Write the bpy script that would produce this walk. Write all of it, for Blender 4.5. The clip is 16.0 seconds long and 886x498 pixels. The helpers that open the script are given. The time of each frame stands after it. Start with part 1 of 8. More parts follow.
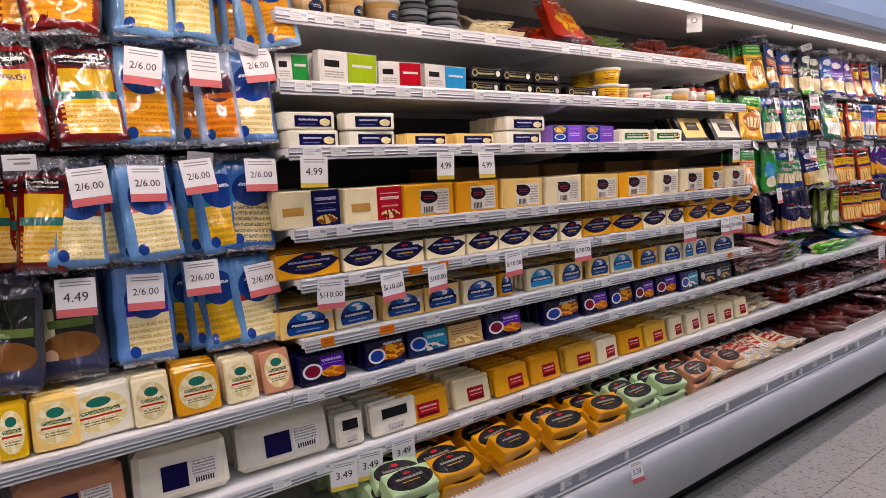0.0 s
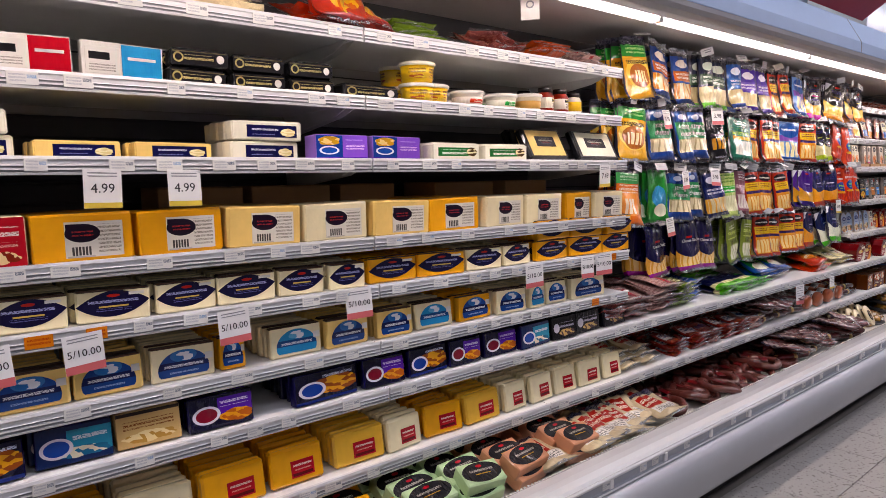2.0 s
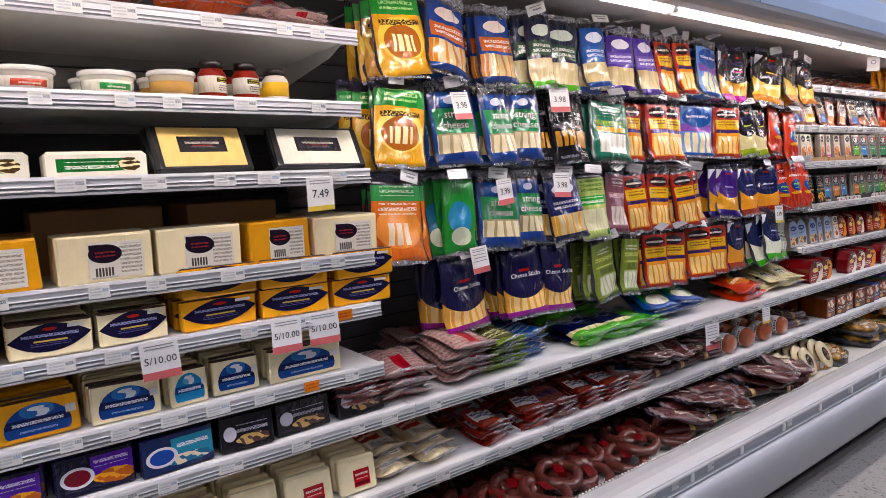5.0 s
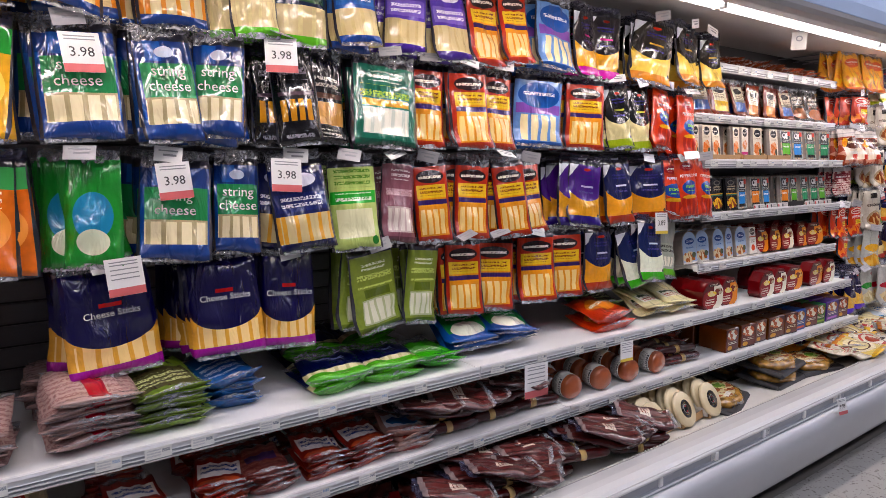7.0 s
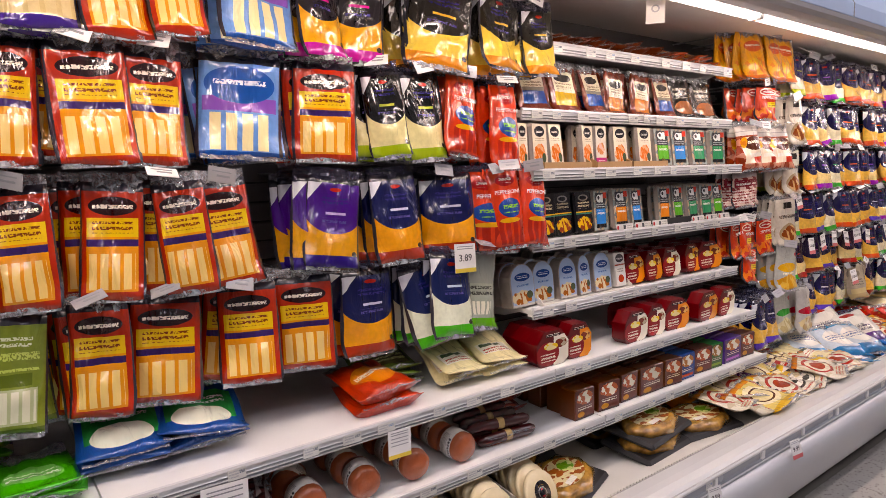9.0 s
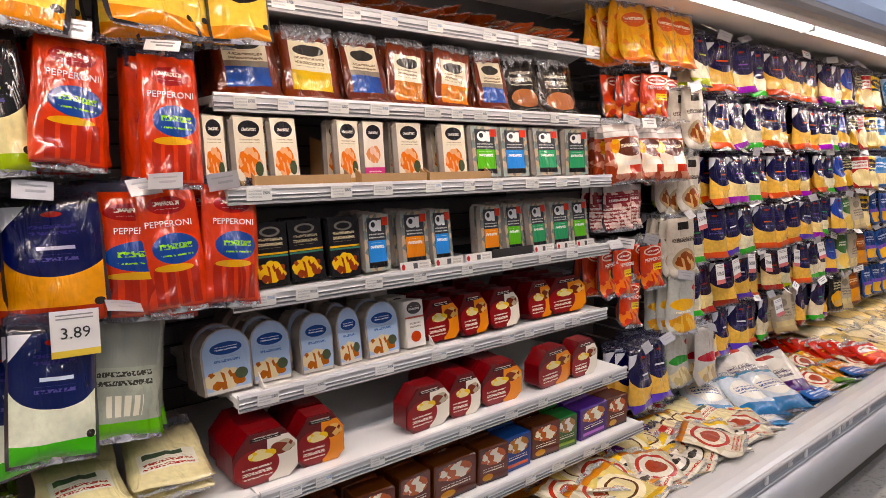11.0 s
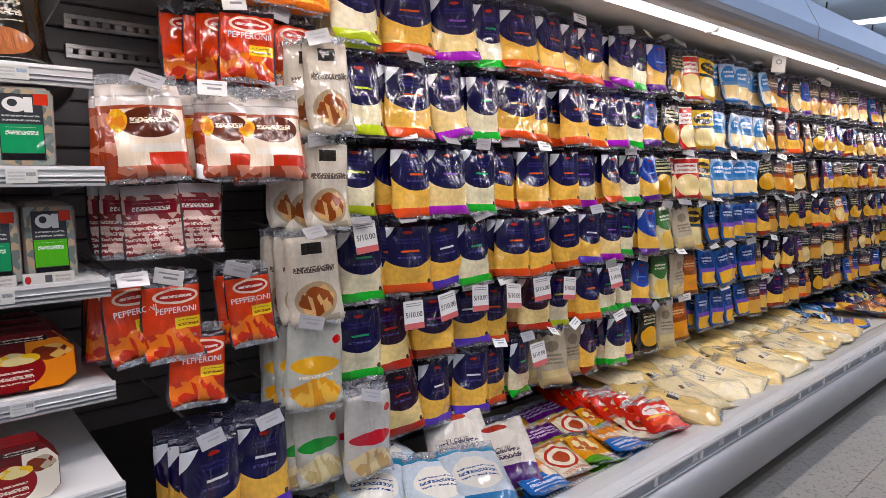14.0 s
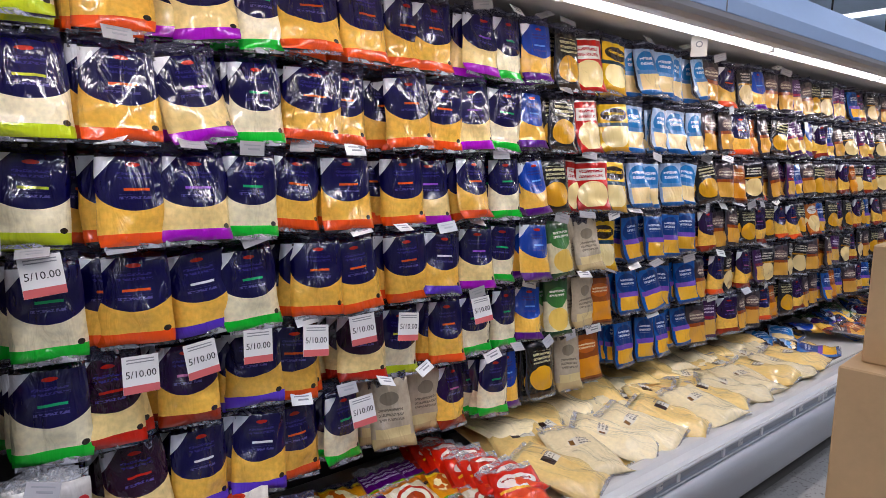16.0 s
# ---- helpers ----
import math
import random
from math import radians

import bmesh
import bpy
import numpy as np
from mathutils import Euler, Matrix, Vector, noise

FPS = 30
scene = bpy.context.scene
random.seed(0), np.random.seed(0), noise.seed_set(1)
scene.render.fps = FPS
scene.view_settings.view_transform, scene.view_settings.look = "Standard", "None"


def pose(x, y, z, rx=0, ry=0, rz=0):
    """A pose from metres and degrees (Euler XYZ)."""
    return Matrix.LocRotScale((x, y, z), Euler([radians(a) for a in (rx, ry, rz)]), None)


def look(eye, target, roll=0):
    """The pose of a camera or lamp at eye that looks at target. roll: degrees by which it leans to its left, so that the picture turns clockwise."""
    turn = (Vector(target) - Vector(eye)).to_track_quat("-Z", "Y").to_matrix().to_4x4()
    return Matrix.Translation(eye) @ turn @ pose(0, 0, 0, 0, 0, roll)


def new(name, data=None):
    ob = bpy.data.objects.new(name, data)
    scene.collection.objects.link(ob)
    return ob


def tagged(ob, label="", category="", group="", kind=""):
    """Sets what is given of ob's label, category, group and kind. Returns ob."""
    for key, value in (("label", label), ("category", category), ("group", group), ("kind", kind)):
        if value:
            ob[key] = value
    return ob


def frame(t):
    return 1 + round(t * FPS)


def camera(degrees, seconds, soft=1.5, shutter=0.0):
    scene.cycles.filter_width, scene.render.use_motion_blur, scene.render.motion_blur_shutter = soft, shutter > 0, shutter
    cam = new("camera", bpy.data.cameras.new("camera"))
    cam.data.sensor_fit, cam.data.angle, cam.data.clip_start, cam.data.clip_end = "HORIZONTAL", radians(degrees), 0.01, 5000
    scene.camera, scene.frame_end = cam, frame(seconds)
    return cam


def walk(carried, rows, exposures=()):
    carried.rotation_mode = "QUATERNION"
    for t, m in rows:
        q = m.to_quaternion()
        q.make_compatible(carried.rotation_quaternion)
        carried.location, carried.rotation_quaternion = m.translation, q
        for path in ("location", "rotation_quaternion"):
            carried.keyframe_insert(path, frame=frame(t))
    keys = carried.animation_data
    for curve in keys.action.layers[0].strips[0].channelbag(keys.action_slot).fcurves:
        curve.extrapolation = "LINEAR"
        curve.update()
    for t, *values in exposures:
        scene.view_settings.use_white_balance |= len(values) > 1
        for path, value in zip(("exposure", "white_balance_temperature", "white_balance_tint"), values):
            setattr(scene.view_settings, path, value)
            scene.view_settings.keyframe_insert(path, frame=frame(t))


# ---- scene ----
cam = camera(70.0, 16.0, soft=0.65)
EXPOSURE = [(0, 0.0, 6500, 29), (3, 0.10, 6500, 28), (6, 0.09, 6120, 25), (7, 0.12, 6280, 26), (8.5, 0.20, 7050, 30), (11, 0.16, 6950, 24), (13, 0.08, 6200, 19), (14.5, 0.03, 6080, 20), (16, 0.03, 5850, 21)]
PATH = [
    (0, (-0.25, -1.676, 1.294), (0.935, -0.085, 1.040), -2.3),
    (0.5, (-0.045, -1.652, 1.292), (1.131, -0.053, 1.042), -2.3),
    (1, (0.192, -1.621, 1.314), (1.396, -0.042, 1.082), -4.3),
    (1.5, (0.446, -1.603, 1.317), (1.694, -0.056, 1.100), -3.1),
    (2, (0.693, -1.598, 1.322), (1.939, -0.051, 1.088), -0.7),
    (2.5, (0.92, -1.587, 1.328), (2.154, -0.03, 1.100), -1.9),
    (3, (1.141, -1.564, 1.326), (2.389, -0.014, 1.127), -0.3),
    (3.5, (1.37, -1.537, 1.332), (2.621, 0.015, 1.161), -3.1),
    (3.7, (1.464, -1.527, 1.331), (2.721, 0.019, 1.160), -2.9),
    (5.8, (2.430, -1.559, 1.344), (3.573, 0.062, 1.091), -2.1),
    (6, (2.539, -1.559, 1.340), (3.693, 0.054, 1.083), -2.3),
    (6.5, (2.830, -1.569, 1.324), (4.007, 0.026, 1.057), 0.2),
    (7, (3.107, -1.556, 1.327), (4.259, 0.055, 1.054), 0.1),
    (7.5, (3.359, -1.523, 1.324), (4.513, 0.090, 1.065), -0.7),
    (8, (3.608, -1.474, 1.327), (4.770, 0.134, 1.073), -1.6),
    (8.5, (3.868, -1.463, 1.348), (5.046, 0.133, 1.092), -2.6),
    (8.7, (3.973, -1.458, 1.351), (5.157, 0.133, 1.091), -1.5),
    (10.8, (5.013, -1.296, 1.400), (6.254, 0.249, 1.132), -0.6),
    (11, (5.121, -1.302, 1.400), (6.363, 0.239, 1.113), -0.2),
    (11.5, (5.394, -1.338, 1.397), (6.631, 0.201, 1.076), 2.9),
    (12, (5.626, -1.36, 1.397), (6.845, 0.191, 1.066), 0.9),
    (12.5, (5.859, -1.352, 1.391), (7.091, 0.188, 1.061), 1.8),
    (13, (6.087, -1.343, 1.399), (7.357, 0.174, 1.105), -1.3),
    (13.5, (6.33, -1.364, 1.391), (7.648, 0.11, 1.091), -0.9),
    (14, (6.572, -1.427, 1.382), (7.882, 0.056, 1.088), 1.5),
    (14.5, (6.775, -1.445, 1.384), (8.047, 0.069, 1.085), 0.4),
    (15, (6.985, -1.434, 1.385), (8.253, 0.084, 1.090), 1.8),
    (15.5, (7.192, -1.444, 1.402), (8.463, 0.077, 1.133), -0.2),
    (16, (7.408, -1.496, 1.399), (8.662, 0.037, 1.119), 0.8),
]
walk(cam, [(t, look(eye, target, roll)) for t, eye, target, roll in PATH], EXPOSURE)
CASE_W, AISLE_W = 14.8, 15.5

# ---- world and lights ----
world = bpy.data.worlds.new("world")
scene.world = world
world.use_nodes = True
world.node_tree.nodes["Background"].inputs[0].default_value = (0.62, 0.72, 0.85, 1)
world.node_tree.nodes["Background"].inputs[1].default_value = 0.25

X0, X1 = -2.2, 15.5          # ends of the refrigerated case
BACK = 0.50                  # front of the case's rear panel
CEIL = 4.2


def area_lamp(name, m, sx, sy, watts, colour):
    data = bpy.data.lights.new(name, "AREA")
    data.shape, data.size, data.size_y, data.energy, data.color = "RECTANGLE", sx, sy, watts, colour
    ob = new(name, data)
    ob.matrix_basis = m
    return ob


# the case's own fluorescent strip under the canopy
for k in range(6):
    area_lamp("case_strip_lamp", pose(X0 + 1.48 + 2.95 * k, -0.315, 1.832, 24, 0, 0), 2.9, 0.05, CASE_W, (1.0, 0.90, 0.77))
# the store's ceiling strips over the aisle
for k in range(5):
    for row in range(2):
        area_lamp("ceiling_strip_lamp", pose(-2.5 + 4.4 * k, -1.5 - 1.7 * row, CEIL - 0.16), 3.6, 0.14, AISLE_W, (0.90, 0.95, 1.0))

# ---- materials ----


def nodes_of(name):
    m = bpy.data.materials.new(name)
    m.use_nodes = True
    nt = m.node_tree
    return m, nt, nt.nodes["Principled BSDF"]


def link(nt, a, b):
    nt.links.new(a, b)


def node(nt, kind, **props):
    n = nt.nodes.new(kind)
    for k, v in props.items():
        if k == "operation":
            n.operation = v
        elif k == "blend":
            n.blend_type = v
    return n


def math_node(nt, op, a, b=None, c=None):
    n = node(nt, "ShaderNodeMath", operation=op)
    for i, v in enumerate((a, b, c)):
        if v is None:
            continue
        if isinstance(v, (int, float)):
            n.inputs[i].default_value = v
        else:
            link(nt, v, n.inputs[i])
    return n.outputs[0]


def mix_colour(nt, fac, a, b):
    n = nt.nodes.new("ShaderNodeMix")
    n.data_type = "RGBA"
    for s, v in ((n.inputs[0], fac), (n.inputs[6], a), (n.inputs[7], b)):
        if isinstance(v, (int, float)):
            s.default_value = v
        elif isinstance(v, tuple):
            s.default_value = (*v, 1)
        else:
            link(nt, v, s)
    return n.outputs[2]


def surface(name, colour, rough=0.5, metal=0.0, grain=0.06, scale=18.0, bump=0.0, bump_scale=60.0, coat=0.0, stain=0.0):
    """A plain surface with fine and broad variation."""
    m, nt, p = nodes_of(name)
    tc = nt.nodes.new("ShaderNodeTexCoord")
    n1, n2 = nt.nodes.new("ShaderNodeTexNoise"), nt.nodes.new("ShaderNodeTexNoise")
    n1.inputs["Scale"].default_value, n2.inputs["Scale"].default_value = scale, scale / 9
    n1.inputs["Detail"].default_value = n2.inputs["Detail"].default_value = 4
    for n in (n1, n2):
        link(nt, tc.outputs["Object"], n.inputs["Vector"])
    v = math_node(nt, "MULTIPLY_ADD", n1.outputs["Fac"], grain * 2, 1 - grain)
    v = math_node(nt, "MULTIPLY", v, math_node(nt, "MULTIPLY_ADD", n2.outputs["Fac"], (grain + stain) * 2, 1 - grain - stain))
    mul = nt.nodes.new("ShaderNodeVectorMath")
    mul.operation = "SCALE"
    mul.inputs[0].default_value = colour
    link(nt, v, mul.inputs["Scale"])
    link(nt, mul.outputs[0], p.inputs["Base Color"])
    p.inputs["Metallic"].default_value = metal
    link(nt, math_node(nt, "MULTIPLY_ADD", n2.outputs["Fac"], 0.16, max(rough - 0.08, 0.03)), p.inputs["Roughness"])
    p.inputs["Coat Weight"].default_value = coat
    p.inputs["Coat Roughness"].default_value = 0.12
    if bump:
        n3 = nt.nodes.new("ShaderNodeTexNoise")
        n3.inputs["Scale"].default_value = bump_scale
        link(nt, tc.outputs["Object"], n3.inputs["Vector"])
        b = nt.nodes.new("ShaderNodeBump")
        b.inputs["Strength"].default_value, b.inputs["Distance"].default_value = bump, 0.004
        link(nt, n3.outputs["Fac"], b.inputs["Height"])
        link(nt, b.outputs["Normal"], p.inputs["Normal"])
    return m


M_WHITE = surface("white_enamel", (0.82, 0.82, 0.80), 0.35, grain=0.03, stain=0.04)
M_LIP = surface("lip_enamel", (0.74, 0.75, 0.74), 0.20, grain=0.015, stain=0.03, coat=0.5)
M_BUMPER = surface("grey_bumper", (0.55, 0.57, 0.60), 0.32, grain=0.03, stain=0.05)
M_RAIL = surface("rail_plastic", (0.66, 0.67, 0.68), 0.3, grain=0.04)
M_GROOVE = surface("rail_groove", (0.26, 0.27, 0.29), 0.4)
M_INSERT = surface("rail_insert", (0.42, 0.45, 0.50), 0.25, grain=0.05, coat=0.5)
M_BLACK = surface("black_plastic", (0.02, 0.02, 0.022), 0.5)
# one rear panel in three tones: light and shade put into its colour
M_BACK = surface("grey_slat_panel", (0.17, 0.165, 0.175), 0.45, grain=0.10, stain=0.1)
M_BACK_SHADED = surface("shaded_slat_panel", (0.055, 0.054, 0.058), 0.5, grain=0.12, stain=0.1)
M_BACK_LIT = surface("lit_slat_panel", (0.42, 0.40, 0.38), 0.45, grain=0.05, stain=0.08)
M_CANOPY = surface("canopy_inner", (0.80, 0.76, 0.71), 0.5, grain=0.04, stain=0.05)
M_CANOPY_LIP = surface("canopy_lip", (0.42, 0.41, 0.42), 0.4, grain=0.03, stain=0.05)
# outer canopy faces: cool ceiling light put into their blue
M_CANOPY_BLUELIT = surface("canopy_outer_bluelit", (0.50, 0.66, 0.90), 0.32, grain=0.03, stain=0.04)
M_STEEL = surface("hook_steel", (0.45, 0.45, 0.46), 0.3, metal=0.9)
M_DECK = surface("deck_wire", (0.70, 0.68, 0.62), 0.4)
M_CEILING = surface("ceiling_tile", (0.62, 0.76, 0.90), 0.8, bump=0.2)
M_WALL = surface("store_wall", (0.72, 0.70, 0.67), 0.7)
M_WALL_UNSEEN = surface("unseen_dark_wall", (0.22, 0.20, 0.19), 0.7, grain=0.15, stain=0.15)
M_RED = surface("red_banner", (0.42, 0.012, 0.02), 0.6)
M_CARD = surface("cardboard", (0.42, 0.25, 0.11), 0.75, grain=0.08, scale=40, bump=0.15, stain=0.05)
M_CARD_PALE = surface("pale_cardboard", (0.62, 0.41, 0.20), 0.75, grain=0.07, scale=40, bump=0.15, stain=0.06)
M_CARD_DARK = surface("cardboard_print", (0.20, 0.11, 0.05), 0.8, grain=0.1)
M_PAPER = surface("paper", (0.80, 0.80, 0.79), 0.5, grain=0.02)


def emitter(name, colour, strength):
    m, nt, p = nodes_of(name)
    p.inputs["Base Color"].default_value = (0.8, 0.8, 0.8, 1)
    p.inputs["Emission Color"].default_value = (*colour, 1)
    p.inputs["Emission Strength"].default_value = strength
    return m


M_TUBE = emitter("lit_tube", (1.0, 0.95, 0.86), 6.0)
M_CEIL_TUBE = emitter("lit_ceiling_tube", (0.92, 0.96, 1.0), 6.0)


def floor_material():
    m, nt, p = nodes_of("terrazzo_tile")
    tc = nt.nodes.new("ShaderNodeTexCoord")
    v = nt.nodes.new("ShaderNodeTexVoronoi")
    v.inputs["Scale"].default_value = 55
    n = nt.nodes.new("ShaderNodeTexNoise")
    n.inputs["Scale"].default_value, n.inputs["Detail"].default_value = 3.0, 6
    n2 = nt.nodes.new("ShaderNodeTexNoise")
    n2.inputs["Scale"].default_value, n2.inputs["Detail"].default_value = 75, 3
    for a in (v, n, n2):
        link(nt, tc.outputs["Object"], a.inputs["Vector"])
    spots = math_node(nt, "LESS_THAN", n2.outputs["Fac"], 0.38)
    base = mix_colour(nt, n.outputs["Fac"], (0.36, 0.35, 0.32), (0.50, 0.48, 0.44))
    col = mix_colour(nt, spots, base, (0.16, 0.14, 0.12))
    link(nt, col, p.inputs["Base Color"])
    link(nt, math_node(nt, "MULTIPLY_ADD", n.outputs["Fac"], 0.25, 0.22), p.inputs["Roughness"])
    return m


M_FLOOR = floor_material()

# ---- mesh helpers ----


def mesh(name, verts, faces, mats, smooth=False, slots=None):
    me = bpy.data.meshes.new(name)
    me.from_pydata([tuple(v) for v in verts], [], faces)
    for m in mats:
        me.materials.append(m)
    if slots is not None:
        me.polygons.foreach_set("material_index", slots)
    if smooth:
        me.polygons.foreach_set("use_smooth", [True] * len(me.polygons))
    # each pack's own width and height, 0 to 1, for its print
    co = np.array([tuple(v) for v in verts], np.float32)
    lo, size = co.min(0), np.maximum(np.ptp(co, axis=0), 1e-6)
    at = np.zeros(len(me.loops), np.int32)
    me.loops.foreach_get("vertex_index", at)
    me.uv_layers.new(name="print").data.foreach_set("uv", ((co - lo) / size)[at][:, (0, 2)].ravel())
    me.update()
    return me


class Heap:
    """Packs behind the front ones, too many to count, gathered into one mesh."""

    def __init__(self):
        self.co, self.loops, self.sizes, self.slots, self.uv, self.mats, self.n = [], [], [], [], [], [], 0
        self.cache = {}

    def add(self, me, m):
        if me.name not in self.cache:
            co = np.zeros(len(me.vertices) * 3, np.float32)
            me.vertices.foreach_get("co", co)
            lp = np.zeros(len(me.loops), np.int32)
            me.loops.foreach_get("vertex_index", lp)
            sz = np.zeros(len(me.polygons), np.int32)
            me.polygons.foreach_get("loop_total", sz)
            uv = np.zeros(len(me.loops) * 2, np.float32)
            me.uv_layers[0].data.foreach_get("uv", uv)
            mat = me.materials[0]
            if mat not in self.mats:
                self.mats.append(mat)
            self.cache[me.name] = (co.reshape(-1, 3), lp, sz, uv, self.mats.index(mat))
        co, lp, sz, uv, slot = self.cache[me.name]
        a = np.array(m)
        self.co.append(co @ a[:3, :3].T + a[:3, 3])
        self.loops.append(lp + self.n)
        self.sizes.append(sz)
        self.slots.append(np.full(len(sz), slot, np.int32))
        self.uv.append(uv)
        self.n += len(co)

    def build(self, name, label, category):
        me = bpy.data.meshes.new(name)
        co, lp, sz = np.concatenate(self.co), np.concatenate(self.loops), np.concatenate(self.sizes)
        me.vertices.add(len(co))
        me.vertices.foreach_set("co", co.astype(np.float32).ravel())
        me.loops.add(len(lp))
        me.loops.foreach_set("vertex_index", lp)
        me.polygons.add(len(sz))
        me.polygons.foreach_set("loop_start", np.concatenate([[0], np.cumsum(sz)[:-1]]).astype(np.int32))
        for m in self.mats:
            me.materials.append(m)
        me.polygons.foreach_set("material_index", np.concatenate(self.slots))
        me.polygons.foreach_set("use_smooth", np.ones(len(sz), bool) if name.endswith("bags") else np.zeros(len(sz), bool))
        me.uv_layers.new(name="print").data.foreach_set("uv", np.concatenate(self.uv))
        me.update(calc_edges=True)
        me.validate()
        return tagged(new(name, me), label, category, kind="stuff")


def child(name, me, parent, m=None, label=""):
    ob = new(name, me)
    ob.parent = parent
    if m is not None:
        ob.matrix_basis = m
    if label:
        ob["label"] = label
    return ob


def chamfer_box(x0, x1, y0, y1, z0, z1, c=0.003):
    """Vertices and faces of a box with chamfered edges."""
    verts, idx = [], {}
    xs, ys, zs = (x0, x1), (y0, y1), (z0, z1)
    for i in range(2):
        for j in range(2):
            for k in range(2):
                sx, sy, sz = c * (1 - 2 * i), c * (1 - 2 * j), c * (1 - 2 * k)
                for a, (dx, dy, dz) in enumerate(((0, sy, sz), (sx, 0, sz), (sx, sy, 0))):
                    idx[i, j, k, a] = len(verts)
                    verts.append((xs[i] + dx, ys[j] + dy, zs[k] + dz))
    f = []
    for i in range(2):
        f.append([idx[i, 0, 0, 0], idx[i, 1, 0, 0], idx[i, 1, 1, 0], idx[i, 0, 1, 0]][::1 if i else -1])
        f.append([idx[0, i, 0, 1], idx[1, i, 0, 1], idx[1, i, 1, 1], idx[0, i, 1, 1]][::-1 if i else 1])
        f.append([idx[0, 0, i, 2], idx[1, 0, i, 2], idx[1, 1, i, 2], idx[0, 1, i, 2]][::1 if i else -1])
    for i in range(2):
        for j in range(2):
            f.append([idx[i, j, 0, 0], idx[i, j, 1, 0], idx[i, j, 1, 1], idx[i, j, 0, 1]][::1 if i == j else -1])
            f.append([idx[i, 0, j, 0], idx[i, 1, j, 0], idx[i, 1, j, 2], idx[i, 0, j, 2]][::-1 if i == j else 1])
            f.append([idx[0, i, j, 1], idx[1, i, j, 1], idx[1, i, j, 2], idx[0, i, j, 2]][::1 if i == j else -1])
            for k in range(2):
                f.append([idx[i, j, k, 0], idx[i, j, k, 1], idx[i, j, k, 2]][::1 if (i + j + k) % 2 else -1])
    return verts, f


def box_mesh(name, x0, x1, y0, y1, z0, z1, mat, c=0.003):
    v, f = chamfer_box(x0, x1, y0, y1, z0, z1, c)
    return mesh(name, v, f, [mat])


def profile_mesh(name, outline, x0, x1, mats, slots=None, smooth=False):
    """A closed y-z outline drawn out along x."""
    n = len(outline)
    v = [(x0, y, z) for y, z in outline] + [(x1, y, z) for y, z in outline]
    f = [[i, (i + 1) % n, n + (i + 1) % n, n + i] for i in range(n)]
    s = list(slots) if slots else [0] * n
    f += [list(range(n))[::-1], list(range(n, 2 * n))]
    me = mesh(name, v, f, mats, smooth, s + [0, 0])
    return me


# ---- the room ----
floor = tagged(new("floor", mesh("floor", [(X0 - 9, -9.5, 0), (X1 + 9, -9.5, 0), (X1 + 9, 7.0, 0), (X0 - 9, 7.0, 0)], [[0, 1, 2, 3]], [surface("grout", (0.20, 0.19, 0.17), 0.7)])),
               "worn speckled terrazzo floor tiles with dark joints", "floor", kind="structure")
# the south wall is unseen, added near and dark to limit reflections on packs
for nm, a in (("wall_north", (X0 - 9, X1 + 9, 7.0, 7.2)), ("wall_south", (X0 - 9, X1 + 9, -4.4, -4.2)), ("wall_west", (X0 - 9.2, X0 - 9, -9.7, 7.2)), ("wall_east", (X1 + 9, X1 + 9.2, -9.7, 7.2))):
    tagged(new(nm, box_mesh(nm, *a, 0, CEIL, M_WALL_UNSEEN if nm == "wall_south" else M_WALL, 0.01)), "plain wall added to close off the store", "wall", kind="structure")
tagged(new("ceiling", box_mesh("ceiling", X0 - 9, X1 + 9, -9.5, 7.0, CEIL, CEIL + 0.2, M_CEILING, 0.01)), "pale tiled store ceiling", "ceiling", kind="structure")
tube = box_mesh("tube", -1.8, 1.8, -0.05, 0.05, -0.03, 0.03, M_CEIL_TUBE, 0.02)
housing = box_mesh("housing", -1.85, 1.85, -0.09, 0.09, 0.03, 0.09, M_WHITE, 0.01)
for k in range(5):
    for row in range(2):
        fx = tagged(new("ceiling_light"), "long white fluorescent ceiling strip light, lit", "ceiling light", "ceiling strip lights")
        fx.matrix_basis = pose(-2.5 + 4.4 * k, -1.5 - 1.7 * row, CEIL - 0.09)
        child("housing", housing, fx)
        child("tube", tube, fx, label="lit fluorescent tube")

# strip lights that run across, over the rooms behind the case
cross_tube = box_mesh("tube", -0.045, 0.045, -1.2, 1.2, -0.03, 0.03, M_CEIL_TUBE, 0.02)
cross_housing = box_mesh("housing", -0.02, 0.02, -1.22, 1.22, 0.03, 0.05, M_WHITE, 0.005)
for k in range(9):
    for row in range(2):
        fx = tagged(new("ceiling_light"), "white fluorescent strip light hung across, lit", "ceiling light", "hung strip lights")
        fx.matrix_basis = pose(1.0 + 2.6 * k, 1.9 + 2.9 * row, CEIL - 0.42)
        child("housing", cross_housing, fx)
        child("tube", cross_tube, fx, label="lit fluorescent tube")
        for hy in (-1.0, 1.0):
            child("hanger", box_mesh("hanger", -0.012, 0.012, hy - 0.012, hy + 0.012, 0.05, 0.42, M_BLACK, 0.002), fx, label="dark steel hanger")

